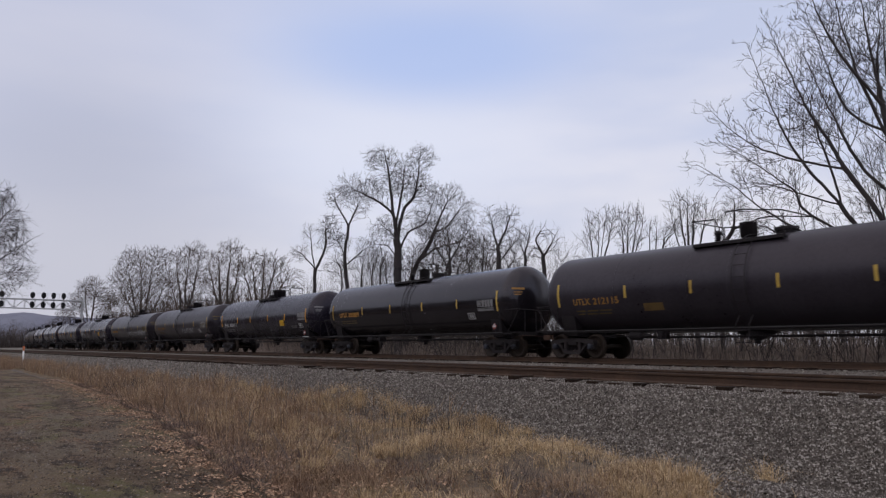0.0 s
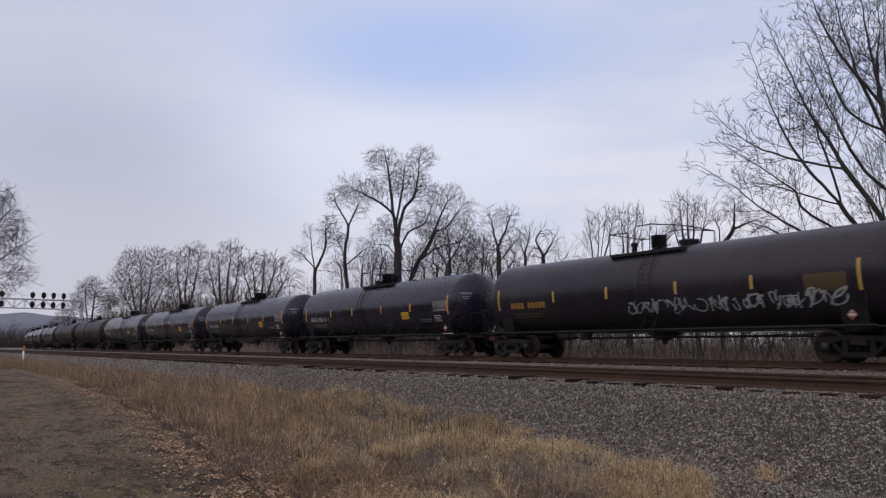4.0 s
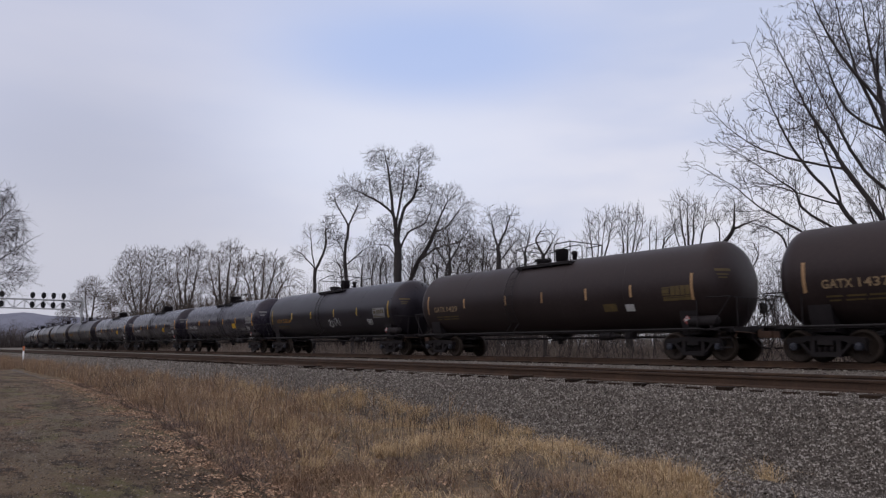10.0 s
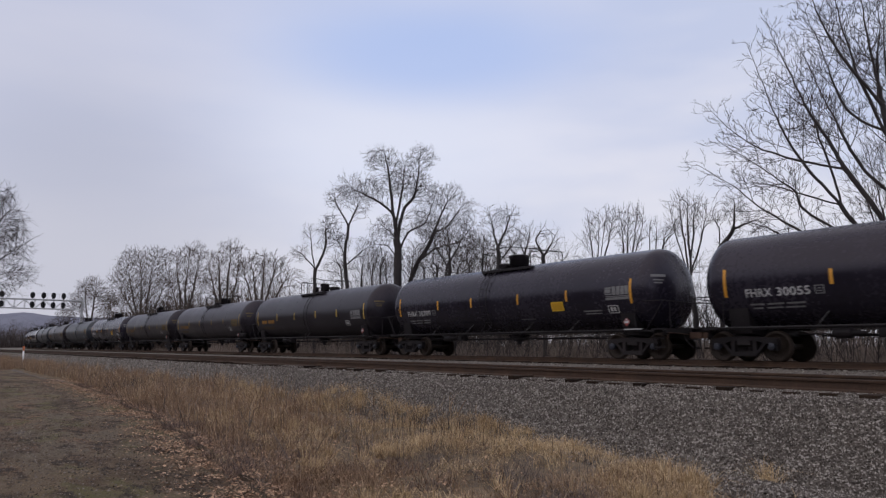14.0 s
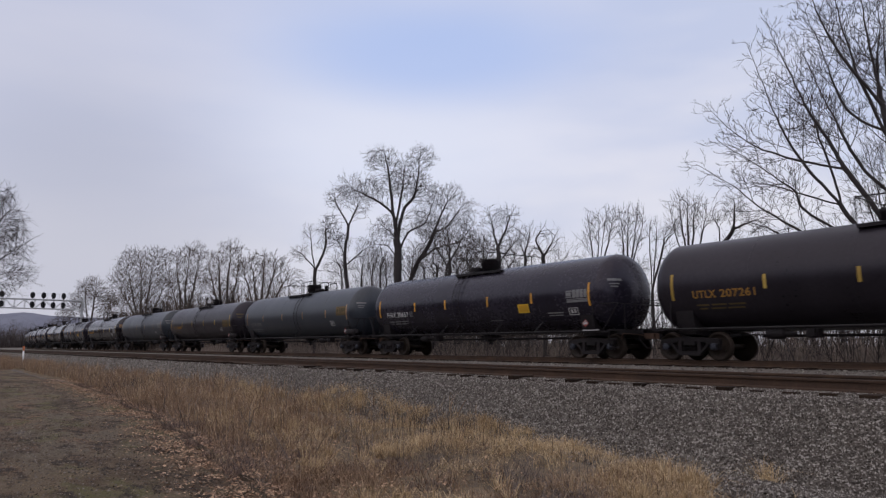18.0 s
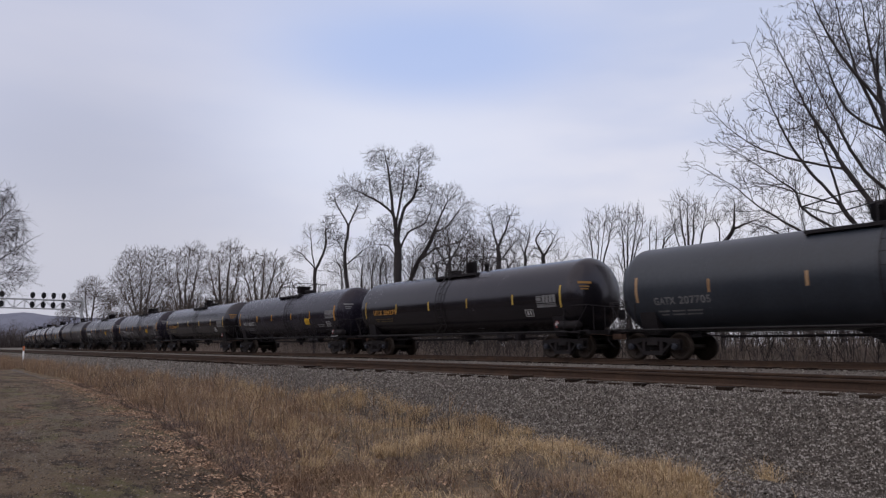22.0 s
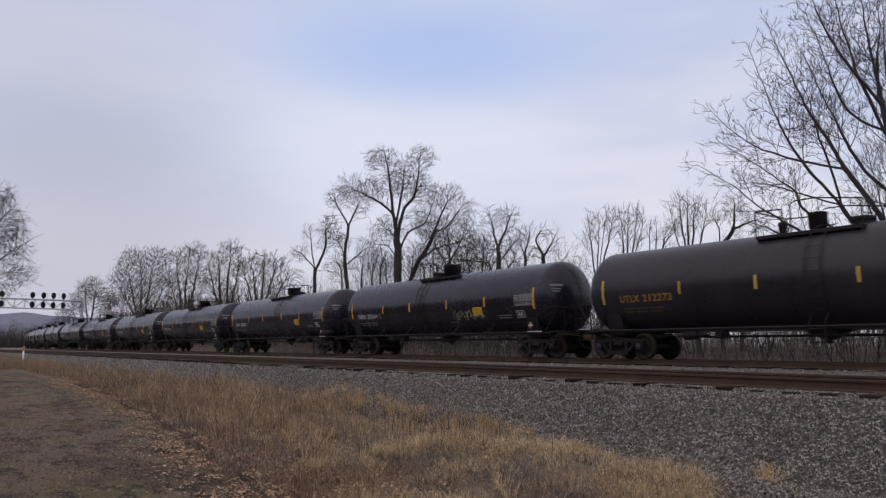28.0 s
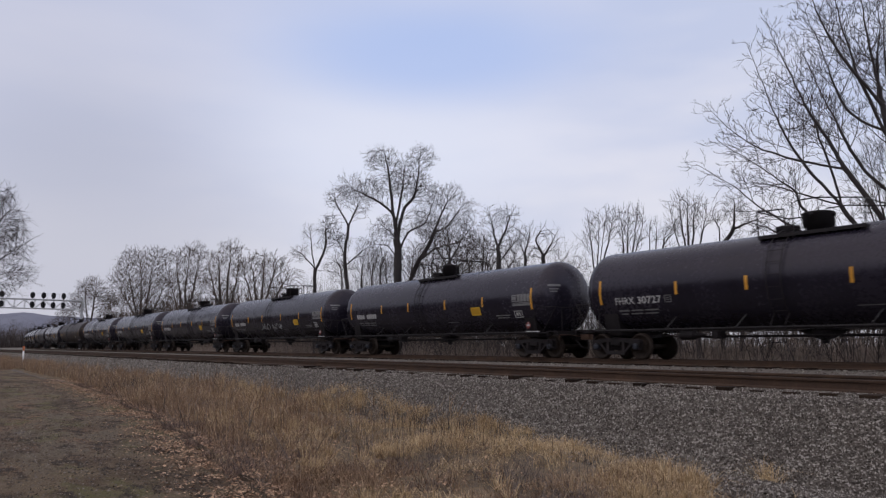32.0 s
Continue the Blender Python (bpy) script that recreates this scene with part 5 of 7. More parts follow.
def build_trees():
    tree(-12.0, 10.5, 0.2, 20.3, 0.34, 11, "tall bare tree with dark ascending limbs",
         ((0, (-0.0, 0.1), (-0.9, 4.5), (-1.6, 6.1)), (-1.5, (-1.6, 6.1), (-3.4, 9.0), (-4.7, 13.4)), (1, (-1.6, 6.3), (-2.7, 11.4), (-3.3, 12.8)), (1.5, (-1.0, 4.4), (-3.2, 6.3), (-3.8, 7.5), (-6.8, 10.3)), (-1, (-0.8, 3.1), (-7.3, 8.6)), (1, (-1.8, 6.3), (-4.7, 7.7), (-5.9, 7.9)), (0, (-0.0, 0.1), (0.3, 6.9), (-0.5, 16.6)), (-1, (0.3, 4.7), (-2.6, 10.3), (-3.9, 14.5)), (1.5, (0.3, 6.5), (-1.0, 8.8), (-3.1, 14.6)), (-1, (-1.2, 7.9), (-3.7, 8.6), (-5.1, 9.4), (-6.6, 11.1)), (0.5, (0.1, 9.1), (-0.9, 10.1), (-1.5, 11.4), (-2.6, 15.9)), (-1.5, (0.0, 10.3), (-1.5, 13.3), (-2.5, 16.9)), (1, (0.2, 2.9), (-1.1, 8.1)), (-1, (0.3, 3.5), (-0.5, 8.4)), (0.5, (-0.5, 1.5), (-1.0, 3.6), (-2.7, 6.0)), (1, (0.3, 6.9), (0.5, 15.8)), (-1, (0.1, 8.8), (-1.0, 13.3), (-1.3, 16.3)), (1, (0.0, 10.6), (0.4, 16.1)), (1, (0.3, 3.5), (3.9, 9.8)), (0, (0.3, 6.1), (2.7, 13.0)),),
         ((-5.8, 10.0, 1.2, 1.1, 1), (-6.1, 7.9, 1.2, 0.9, 1), (-4.7, 11.7, 0.9, 1.2, 1.1), (-3.2, 12.8, 1.1, 1.8, 1.1), (-3.6, 9.4, 1.5, 1.6, 1), (-1.6, 14.0, 1.3, 1.8, 1.1), (-1.5, 10.9, 1.2, 2.0, 0.9), (-2.7, 7.2, 1.6, 1.3, 0.8), (-0.3, 13.7, 1.0, 2.3, 1), (-3.8, 6.6, 1.3, 0.9, 0.9), (-0.5, 7.0, 0.8, 1.4, 0.5), (1.5, 13.2, 1.4, 2.7, 0.3), (2.6, 9.6, 1.4, 2.8, 0.25),),
         step=0.18, kill=0.2, gap=0.225, rise=0.14, crook=0.09, twig=0.0072, sprig=0.24, taper=0.56, boughs=((0.32, 0.34, 0.2, 2.3), (0.18, 0.5, 0.22, 0.9), (0.36, 0.4, 0.2, 0.5)))
    tree(-47.7, 10, -0.3, 56.2, 0.33, 12, "tall bare tree with a twisted dark crown",
         ((0, (0.0, 4.0), (-0.1, 8.6)), (-0.6, (-0.1, 8.6), (-1.1, 15.7), (-1.6, 16.7)), (0.8, (-0.2, 9.9), (-0.8, 11.8), (-3.9, 13.7)), (0.8, (-0.1, 9.3), (0.4, 11.8), (1.3, 13.3), (1.7, 16.7)), (-1, (-0.2, 10.5), (0.5, 15.7)), (1, (-0.2, 7.5), (-0.9, 8.8), (-2.4, 9.1)), (-1, (-0.0, 8.2), (0.8, 9.8), (2.1, 10.7), (2.9, 12.9)), (0, (-0.3, 9.5), (-1.5, 10.5), (-2.4, 10.2)),),
         ((-1.5, 15.9, 1.3, 1.1, 1.2), (1.7, 16.1, 1.2, 1.1, 1.2), (0.1, 14.2, 1.7, 1.6, 1.1), (-3.9, 13.8, 1.2, 1.0, 1), (-2.2, 13.5, 1.3, 1.1, 1), (1.5, 13.6, 1.4, 1.3, 1), (-0.8, 10.2, 1.6, 1.1, 0.7), (-2.1, 8.8, 0.8, 1.0, 0.7), (1.8, 11.0, 1.2, 1.4, 0.7),),
         step=0.2, kill=0.23, gap=0.27, rise=0.05, crook=0.24, twig=0.009, sprig=0.42)
    tree(-54.8, 10, -0.3, 59.8, 0.17, 13, "bare winter tree with crooked limbs beyond the tracks",
         ((0, (-0.0, 4.4), (-0.8, 7.9), (-0.6, 11.4)), (-0.6, (-0.6, 11.4), (-2.0, 14.0)), (0.6, (-0.6, 11.4), (0.5, 14.0)), (0.4, (-0.8, 8.8), (-1.4, 9.9), (-2.1, 10.3)), (-0.5, (-0.2, 6.1), (-0.7, 7.0), (-3.2, 7.4)), (0.5, (-0.7, 7.9), (1.4, 9.8)),),
         ((-1.6, 13.9, 1.1, 1.1, 1.1), (0.3, 13.6, 1.0, 1.4, 1.1), (-1.8, 10.4, 1.1, 0.7, 0.8), (0.9, 9.4, 1.0, 1.1, 0.7), (-2.2, 11.9, 0.6, 0.7, 0.7),),
         step=0.2, kill=0.23, gap=0.27, rise=0.02, crook=0.26, twig=0.009, sprig=0.4)
    tree(-61.9, 10, -0.3, 62.7, 0.17, 14, "bare winter tree with crooked limbs beyond the tracks",
         ((0, (0.0, 4.4), (-0.2, 8.0)), (0.4, (-0.3, 8.0), (-0.8, 12.1)), (-0.4, (-0.2, 8.1), (0.7, 10.2), (0.7, 12.1)), (0.3, (-0.4, 8.1), (-1.4, 9.5), (-2.5, 10.1)), (0, (-0.2, 8.0), (1.0, 8.1), (2.1, 7.5)),),
         ((-0.9, 11.7, 0.6, 1.0, 1.1), (1.0, 12.1, 1.1, 1.2, 1.1), (-1.7, 9.7, 1.0, 0.8, 1), (0.7, 10.5, 0.7, 0.9, 0.7), (2.3, 10.8, 0.8, 0.9, 0.6),),
         step=0.2, kill=0.23, gap=0.27, rise=0.0, crook=0.26, twig=0.009, sprig=0.4)
    tree(-49.6, 12, -0.3, 55.6, 0.2, 15, "bare tree leaning out over its neighbours",
         ((0, (-0.0, 4.2), (0.2, 6.1), (2.0, 9.5)), (0.6, (2.0, 9.5), (3.6, 13.3)), (-0.6, (0.9, 7.8), (2.4, 8.9), (4.4, 9.5), (5.6, 10.9)), (0.5, (2.3, 10.4), (3.4, 11.0), (4.6, 12.5)),),
         ((3.0, 13.2, 1.3, 1.2, 1.1), (3.9, 13.7, 1.0, 0.9, 1), (2.4, 10.7, 1.7, 1.3, 0.9), (5.0, 12.2, 1.0, 1.4, 1), (5.3, 10.0, 1.0, 1.2, 0.8),),
         step=0.2, kill=0.23, gap=0.27, rise=0.03, crook=0.26, twig=0.009, sprig=0.4)
    tree(-45.2, 13, -0.3, 52.3, 0.16, 16, "slender bare tree among the larger ones",
         ((0, (0.0, 4.0), (0.2, 8.6)), (0.4, (0.2, 8.6), (-0.1, 10.9), (0.2, 12.8)), (-0.4, (0.1, 7.7), (1.1, 9.3), (1.7, 11.1)), (0, (-0.1, 6.8), (-1.5, 9.5)),),
         ((0.4, 9.5, 1.5, 1.9, 0.8), (-1.2, 8.6, 1.1, 1.1, 0.7), (2.2, 8.6, 1.0, 1.2, 0.7),),
         step=0.2, kill=0.24, gap=0.28, rise=0.06, twig=0.009, sprig=0.45)
    tree(-36.7, 11, -0.3, 48.1, 0.17, 17, "bare winter tree with crooked limbs beyond the tracks",
         ((0, (-0.0, 4.0), (-0.1, 7.7)), (0.3, (-0.1, 7.7), (-0.7, 10.1)), (-0.4, (-0.1, 7.5), (1.0, 10.1)), (0.3, (0.0, 6.5), (1.4, 8.3)),),
         ((-0.4, 9.5, 0.8, 1.0, 1.1), (0.6, 9.5, 0.8, 1.0, 1), (0.3, 7.9, 1.1, 1.0, 0.9), (-0.9, 7.9, 0.5, 0.7, 0.6), (1.2, 8.1, 0.6, 0.8, 0.8),),
         step=0.2, kill=0.23, gap=0.27, rise=0.02, crook=0.28, twig=0.0085, sprig=0.38)
    tree(-31.5, 10, -0.3, 44.6, 0.13, 18, "bare winter tree with crooked limbs beyond the tracks",
         ((0, (-0.0, 4.0), (-0.0, 6.5)), (0.3, (-0.0, 6.5), (-0.4, 7.4), (0.1, 8.3)), (-0.3, (0.0, 6.3), (0.9, 7.8)),),
         ((0.1, 7.8, 0.6, 0.5, 1.1), (0.6, 7.1, 0.6, 0.7, 1), (-0.4, 6.7, 0.5, 0.6, 0.8),),
         step=0.2, kill=0.23, gap=0.27, rise=0.0, crook=0.24, twig=0.008, sprig=0.36)
    tree(-35.2, 12, -0.3, 46.1, 0.11, 19, "slender bare tree among the larger ones",
         ((0, (0.0, 4.3), (0.0, 7.4)), (0.2, (0.1, 6.8), (-0.3, 8.0)), (-0.2, (0.1, 7.0), (0.4, 8.8)),),
         ((-0.0, 8.0, 0.7, 1.0, 0.9), (0.4, 7.0, 0.6, 0.7, 0.7),),
         step=0.2, kill=0.23, gap=0.27, rise=0.05, twig=0.0085, sprig=0.4)
    tree(-57.7, 14, -0.3, 58.1, 0.09, 20, "slender bare tree among the larger ones",
         ((0, (0.0, 4.6), (-0.2, 7.3), (0.1, 9.0), (-0.3, 9.5)),),
         ((-0.0, 8.2, 0.9, 1.5, 1.0), (0.2, 8.4, 1.0, 1.3, 0.9),),
         step=0.22, kill=0.27, gap=0.31, rise=0.15, twig=0.009, sprig=0.45)
    tree(-50.2, 14, -0.3, 54.4, 0.09, 21, "slender bare tree among the larger ones",
         ((0, (-0.0, 4.3), (0.2, 6.7), (-0.2, 8.2), (0.3, 9.7)),),
         ((-0.0, 8.5, 1.0, 1.4, 1.0), (0.2, 7.7, 1.1, 1.2, 0.9),),
         step=0.22, kill=0.27, gap=0.31, rise=0.15, twig=0.009, sprig=0.45)
    tree(-57.5, 15, -0.3, 57.3, 0.09, 22, "slender bare tree among the larger ones",
         ((0, (0.0, 4.7), (0.1, 7.4), (-0.4, 9.0), (0.1, 9.3)),),
         ((-0.0, 8.0, 0.9, 1.5, 1.0), (0.2, 8.5, 1.0, 1.3, 0.9),),
         step=0.22, kill=0.27, gap=0.31, rise=0.15, twig=0.009, sprig=0.45)
    tree(-46.0, 15, -0.3, 51.3, 0.09, 23, "slender bare tree among the larger ones",
         ((0, (-0.0, 4.1), (-0.2, 6.5), (0.2, 7.9), (-0.1, 9.3)),),
         ((0.0, 8.2, 1.1, 1.3, 1.0), (0.2, 7.4, 1.2, 1.2, 0.9),),
         step=0.22, kill=0.27, gap=0.31, rise=0.15, twig=0.009, sprig=0.45)
    tree(-42.3, 14, -0.3, 49.7, 0.09, 24, "slender bare tree among the larger ones",
         ((0, (-0.0, 3.9), (0.3, 9.7)),),
         ((0.0, 8.6, 1.0, 1.3, 1.0), (0.2, 7.0, 1.0, 1.1, 0.9),),
         step=0.22, kill=0.27, gap=0.31, rise=0.15, twig=0.009, sprig=0.45)
    tree(-60.2, 14, -0.3, 59.2, 0.09, 25, "slender bare tree among the larger ones",
         ((0, (0.0, 4.8), (-0.1, 7.5), (0.2, 9.2), (-0.3, 9.5)),),
         ((-0.0, 8.1, 0.9, 1.6, 1.0), (0.2, 8.6, 1.0, 1.4, 0.9),),
         step=0.22, kill=0.27, gap=0.31, rise=0.15, twig=0.009, sprig=0.45)
    tree(-49.5, 15, -0.3, 53.3, 0.09, 26, "slender bare tree among the larger ones",
         ((0, (-0.0, 4.3), (0.2, 6.8), (-0.2, 8.2), (0.1, 11.2)),),
         ((-0.0, 10.0, 1.0, 1.4, 1.0), (0.2, 7.7, 1.1, 1.2, 0.9),),
         step=0.22, kill=0.27, gap=0.31, rise=0.15, twig=0.009, sprig=0.45)
    tree(-64.7, 14, -0.3, 61.0, 0.09, 27, "slender bare tree among the larger ones",
         ((0, (0.0, 5.0), (0.2, 7.9), (-0.3, 9.6), (0.3, 10.2)),),
         ((-0.1, 8.8, 1.2, 1.7, 1.0), (0.2, 9.0, 1.2, 1.5, 0.9),),
         step=0.22, kill=0.27, gap=0.31, rise=0.15, twig=0.009, sprig=0.45)
    tree(-42.5, 13, -0.3, 50.6, 0.09, 28, "slender bare tree among the larger ones",
         ((0, (0.0, 3.9), (0.1, 6.1), (-0.2, 7.4), (0.2, 9.0)),),
         ((0.0, 7.9, 1.0, 1.2, 1.0), (0.2, 7.0, 1.0, 1.0, 0.9),),
         step=0.22, kill=0.27, gap=0.31, rise=0.15, twig=0.009, sprig=0.45)
    tree(-38.8, 14, -0.3, 47.2, 0.09, 29, "slender bare tree among the larger ones",
         ((0, (0.0, 3.8), (-0.2, 5.9), (0.3, 7.1), (-0.1, 8.2)),),
         ((0.1, 7.2, 0.9, 1.2, 1.0), (0.2, 6.7, 1.0, 1.0, 0.9),),
         step=0.22, kill=0.27, gap=0.31, rise=0.15, twig=0.009, sprig=0.45)
    tree(-50.5, 13, -0.3, 55.4, 0.09, 30, "slender bare tree among the larger ones",
         ((0, (-0.0, 4.3), (0.3, 9.2)),),
         ((-0.0, 8.0, 1.0, 1.4, 1.0), (0.2, 7.7, 1.1, 1.2, 0.9),),
         step=0.22, kill=0.27, gap=0.31, rise=0.15, twig=0.009, sprig=0.45)
    tree(-46.6, 14, -0.3, 52.4, 0.09, 31, "slender bare tree among the larger ones",
         ((0, (-0.0, 4.1), (-0.1, 6.5), (0.2, 7.9), (-0.3, 10.0)),),
         ((-0.0, 8.9, 1.1, 1.3, 1.0), (0.2, 7.4, 1.2, 1.1, 0.9),),
         step=0.22, kill=0.27, gap=0.31, rise=0.15, twig=0.009, sprig=0.45)
    tree(-42.5, 15, -0.3, 49.0, 0.09, 32, "slender bare tree among the larger ones",
         ((0, (0.0, 4.0), (0.3, 6.2), (-0.1, 7.6), (0.2, 8.9)),),
         ((0.1, 7.8, 0.9, 1.3, 1.0), (0.2, 7.1, 1.1, 1.1, 0.9),),
         step=0.22, kill=0.27, gap=0.31, rise=0.15, twig=0.009, sprig=0.45)
    tree(-55.0, 13, -0.3, 57.6, 0.09, 33, "slender bare tree among the larger ones",
         ((0, (-0.0, 4.5), (-0.2, 7.1), (0.1, 8.6), (-0.3, 10.2)),),
         ((-0.1, 8.9, 1.0, 1.5, 1.0), (0.2, 8.1, 1.0, 1.3, 0.9),),
         step=0.22, kill=0.27, gap=0.31, rise=0.15, twig=0.009, sprig=0.45)
    tree(-28.3, 12, -0.3, 39.9, 0.1, 34, "bare tree with several upright stems",
         ((0.3, (0.0, 3.9), (-0.9, 8.3)), (-0.3, (0.0, 3.9), (-0.3, 8.8)), (0.3, (0.0, 3.9), (0.2, 8.6)), (-0.3, (0.0, 3.9), (0.7, 8.9)),),
         ((-0.5, 7.9, 0.6, 1.1, 1), (0.4, 8.1, 0.6, 1.1, 1), (-1.0, 7.1, 0.4, 0.7, 0.7),),
         step=0.17, kill=0.18, gap=0.22, rise=0.2, twig=0.0075, sprig=0.38)
    tree(-25.6, 11, -0.3, 37.9, 0.11, 35, "bare tree with several upright stems",
         ((0.3, (0.0, 3.7), (-0.4, 8.3)), (-0.3, (0.0, 3.7), (0.0, 8.4)), (0.3, (0.0, 3.7), (0.5, 8.6)), (-0.3, (0.0, 3.7), (0.8, 7.7)),),
         ((-0.1, 7.8, 0.6, 0.9, 1), (0.5, 7.7, 0.5, 1.0, 1), (0.1, 6.6, 0.7, 0.7, 0.7),),
         step=0.17, kill=0.18, gap=0.22, rise=0.2, twig=0.0075, sprig=0.38)
    tree(-24.8, 12, -0.3, 36.2, 0.09, 36, "bare tree with several upright stems",
         ((0.3, (0.0, 3.7), (-0.1, 7.6)), (-0.3, (0.0, 3.7), (0.3, 7.7)), (0.3, (0.0, 3.7), (0.8, 7.4)),),
         ((0.1, 7.1, 0.4, 0.8, 1), (0.8, 6.9, 0.4, 0.7, 0.9), (1.2, 7.5, 0.4, 0.5, 0.7),),
         step=0.17, kill=0.18, gap=0.22, rise=0.2, twig=0.0075, sprig=0.38)
    tree(-20.7, 10, -0.3, 33.0, 0.13, 37, "bare tree with several upright stems",
         ((0.3, (0.0, 4.0), (-0.7, 8.4)), (-0.3, (0.0, 4.0), (-0.3, 8.3)), (0.3, (0.0, 4.0), (0.1, 8.3)), (-0.3, (0.0, 4.0), (0.6, 7.6)), (0.3, (0.0, 4.0), (-1.1, 7.3)),),
         ((-0.6, 7.7, 0.6, 0.8, 1.1), (0.1, 7.6, 0.6, 0.8, 1.1), (-1.1, 7.0, 0.4, 0.5, 0.9), (-0.3, 6.6, 0.7, 0.5, 0.8), (0.7, 7.2, 0.4, 0.6, 0.8),),
         step=0.17, kill=0.18, gap=0.22, rise=0.12, twig=0.0075, sprig=0.38)
    tree(-20.8, 12, -0.3, 31.5, 0.12, 38, "bare winter tree with crooked limbs beyond the tracks",
         ((0, (0.0, 4.1), (0.2, 6.9)), (0.3, (0.2, 6.9), (-0.1, 7.7), (0.1, 8.3)), (-0.3, (0.3, 5.8), (0.9, 6.9), (1.0, 8.6)), (0.2, (0.8, 6.9), (2.4, 7.4)),),
         ((0.1, 7.5, 0.5, 0.5, 1), (1.0, 8.0, 0.6, 0.8, 1), (1.8, 7.1, 0.7, 0.5, 0.8), (0.8, 6.6, 0.5, 0.4, 0.7),),
         step=0.17, kill=0.18, gap=0.22, rise=0.0, crook=0.26, twig=0.0075, sprig=0.34)
    tree(-16.7, 14, -0.3, 24.9, 0.13, 39, "bare winter tree with crooked limbs beyond the tracks",
         ((0, (-0.0, 0.9), (-1.2, 5.6)), (0.4, (-1.2, 5.6), (-1.6, 6.5), (-2.9, 7.2)), (-0.4, (-1.1, 5.5), (-1.1, 6.8)), (0.6, (-0.6, 3.6), (-2.0, 4.5)), (-0.5, (-0.4, 3.3), (1.4, 4.4)), (0.4, (-1.0, 4.8), (0.0, 6.1)),),
         ((-2.4, 6.8, 0.7, 0.5, 0.9), (-1.1, 6.5, 0.5, 0.6, 0.8), (-1.7, 4.5, 0.5, 0.6, 0.7), (-0.0, 5.9, 0.7, 0.6, 0.5), (1.1, 4.4, 0.6, 0.5, 0.5), (-1.4, 3.4, 0.7, 0.7, 0.6),),
         step=0.2, kill=0.23, gap=0.27, rise=-0.02, crook=0.24, twig=0.008, sprig=0.36)
    tree(-19.7, 12, -0.3, 30.2, 0.11, 40, "crooked bare tree behind the railway",
         ((0, (0.0, 1.1), (0.2, 4.6)), (0.4, (0.2, 4.3), (-0.3, 5.3), (-0.3, 6.2)), (-0.4, (0.1, 4.0), (0.9, 5.0), (1.1, 6.0)), (0.3, (-0.0, 2.8), (1.5, 3.9)),),
         ((-0.3, 5.7, 0.6, 0.8, 0.9), (0.8, 5.4, 0.7, 0.8, 0.9), (1.0, 3.7, 0.7, 0.7, 0.8), (-0.4, 4.0, 0.6, 0.8, 0.7),),
         step=0.2, kill=0.24, gap=0.28, rise=0.0, crook=0.26, twig=0.008, sprig=0.36)
    tree(-15.5, 13, -0.3, 23.9, 0.11, 41, "crooked bare tree behind the railway",
         ((0, (0.2, 0.8), (0.2, 3.2)), (0.4, (0.1, 3.1), (-0.2, 4.0), (-0.0, 5.0)), (-0.4, (0.1, 2.8), (1.1, 4.5)),),
         ((-0.1, 4.6, 0.6, 0.7, 0.8), (0.9, 4.0, 0.5, 0.7, 0.8), (0.1, 2.9, 0.7, 0.7, 0.7),),
         step=0.2, kill=0.24, gap=0.28, rise=0.0, crook=0.26, twig=0.008, sprig=0.36)
    tree(-23.9, 13, -0.3, 34.4, 0.11, 42, "crooked bare tree behind the railway",
         ((0, (0.0, 1.5), (0.1, 4.3)), (0.4, (0.2, 4.2), (-0.5, 6.3)), (-0.4, (0.2, 3.9), (1.3, 5.7)),),
         ((-0.4, 5.8, 0.7, 0.8, 0.9), (1.0, 5.3, 0.7, 0.7, 0.9), (0.2, 4.0, 0.9, 0.8, 0.7),),
         step=0.2, kill=0.24, gap=0.28, rise=0.0, crook=0.26, twig=0.008, sprig=0.36)
    tree(-28.4, 14, -0.3, 38.3, 0.11, 43, "crooked bare tree behind the railway",
         ((0, (0.1, 1.9), (0.2, 4.7)), (0.3, (0.1, 4.5), (-0.4, 6.5)), (-0.3, (0.1, 4.4), (1.2, 6.1)),),
         ((-0.3, 6.0, 0.7, 0.8, 0.8), (0.9, 5.6, 0.8, 0.8, 0.8), (0.1, 4.2, 1.0, 0.8, 0.7),),
         step=0.2, kill=0.24, gap=0.28, rise=0.0, crook=0.26, twig=0.008, sprig=0.36)
    tree(-33.0, 14, -0.3, 42.6, 0.11, 44, "crooked bare tree behind the railway",
         ((0, (0.0, 2.4), (0.0, 5.0)), (0.3, (0.0, 4.8), (-0.6, 6.6)), (-0.3, (0.0, 4.7), (0.9, 6.7)),),
         ((-0.4, 6.0, 0.7, 0.9, 0.8), (0.8, 6.2, 0.7, 0.9, 0.8), (0.1, 4.5, 0.9, 0.8, 0.7),),
         step=0.2, kill=0.24, gap=0.28, rise=0.0, crook=0.26, twig=0.008, sprig=0.36)
    tree(-186.6, 15, -0.3, 78.8, 0.3, 45, "rounded bare tree in the far group",
         ((1.0, (0.0, 2.5), (-1.9, 14.5)), (-1.0, (0.0, 2.5), (0.5, 14.9)), (1.0, (0.0, 2.5), (-3.0, 11.8)),),
         ((-0.4, 13.9, 3.1, 3.3, 1.5), (-2.7, 11.1, 2.4, 3.0, 1.5), (2.4, 11.3, 2.7, 3.2, 1.5),),
         step=0.36, kill=0.32, gap=0.38, rise=0.1, twig=0.018, sprig=0.58, far=True)
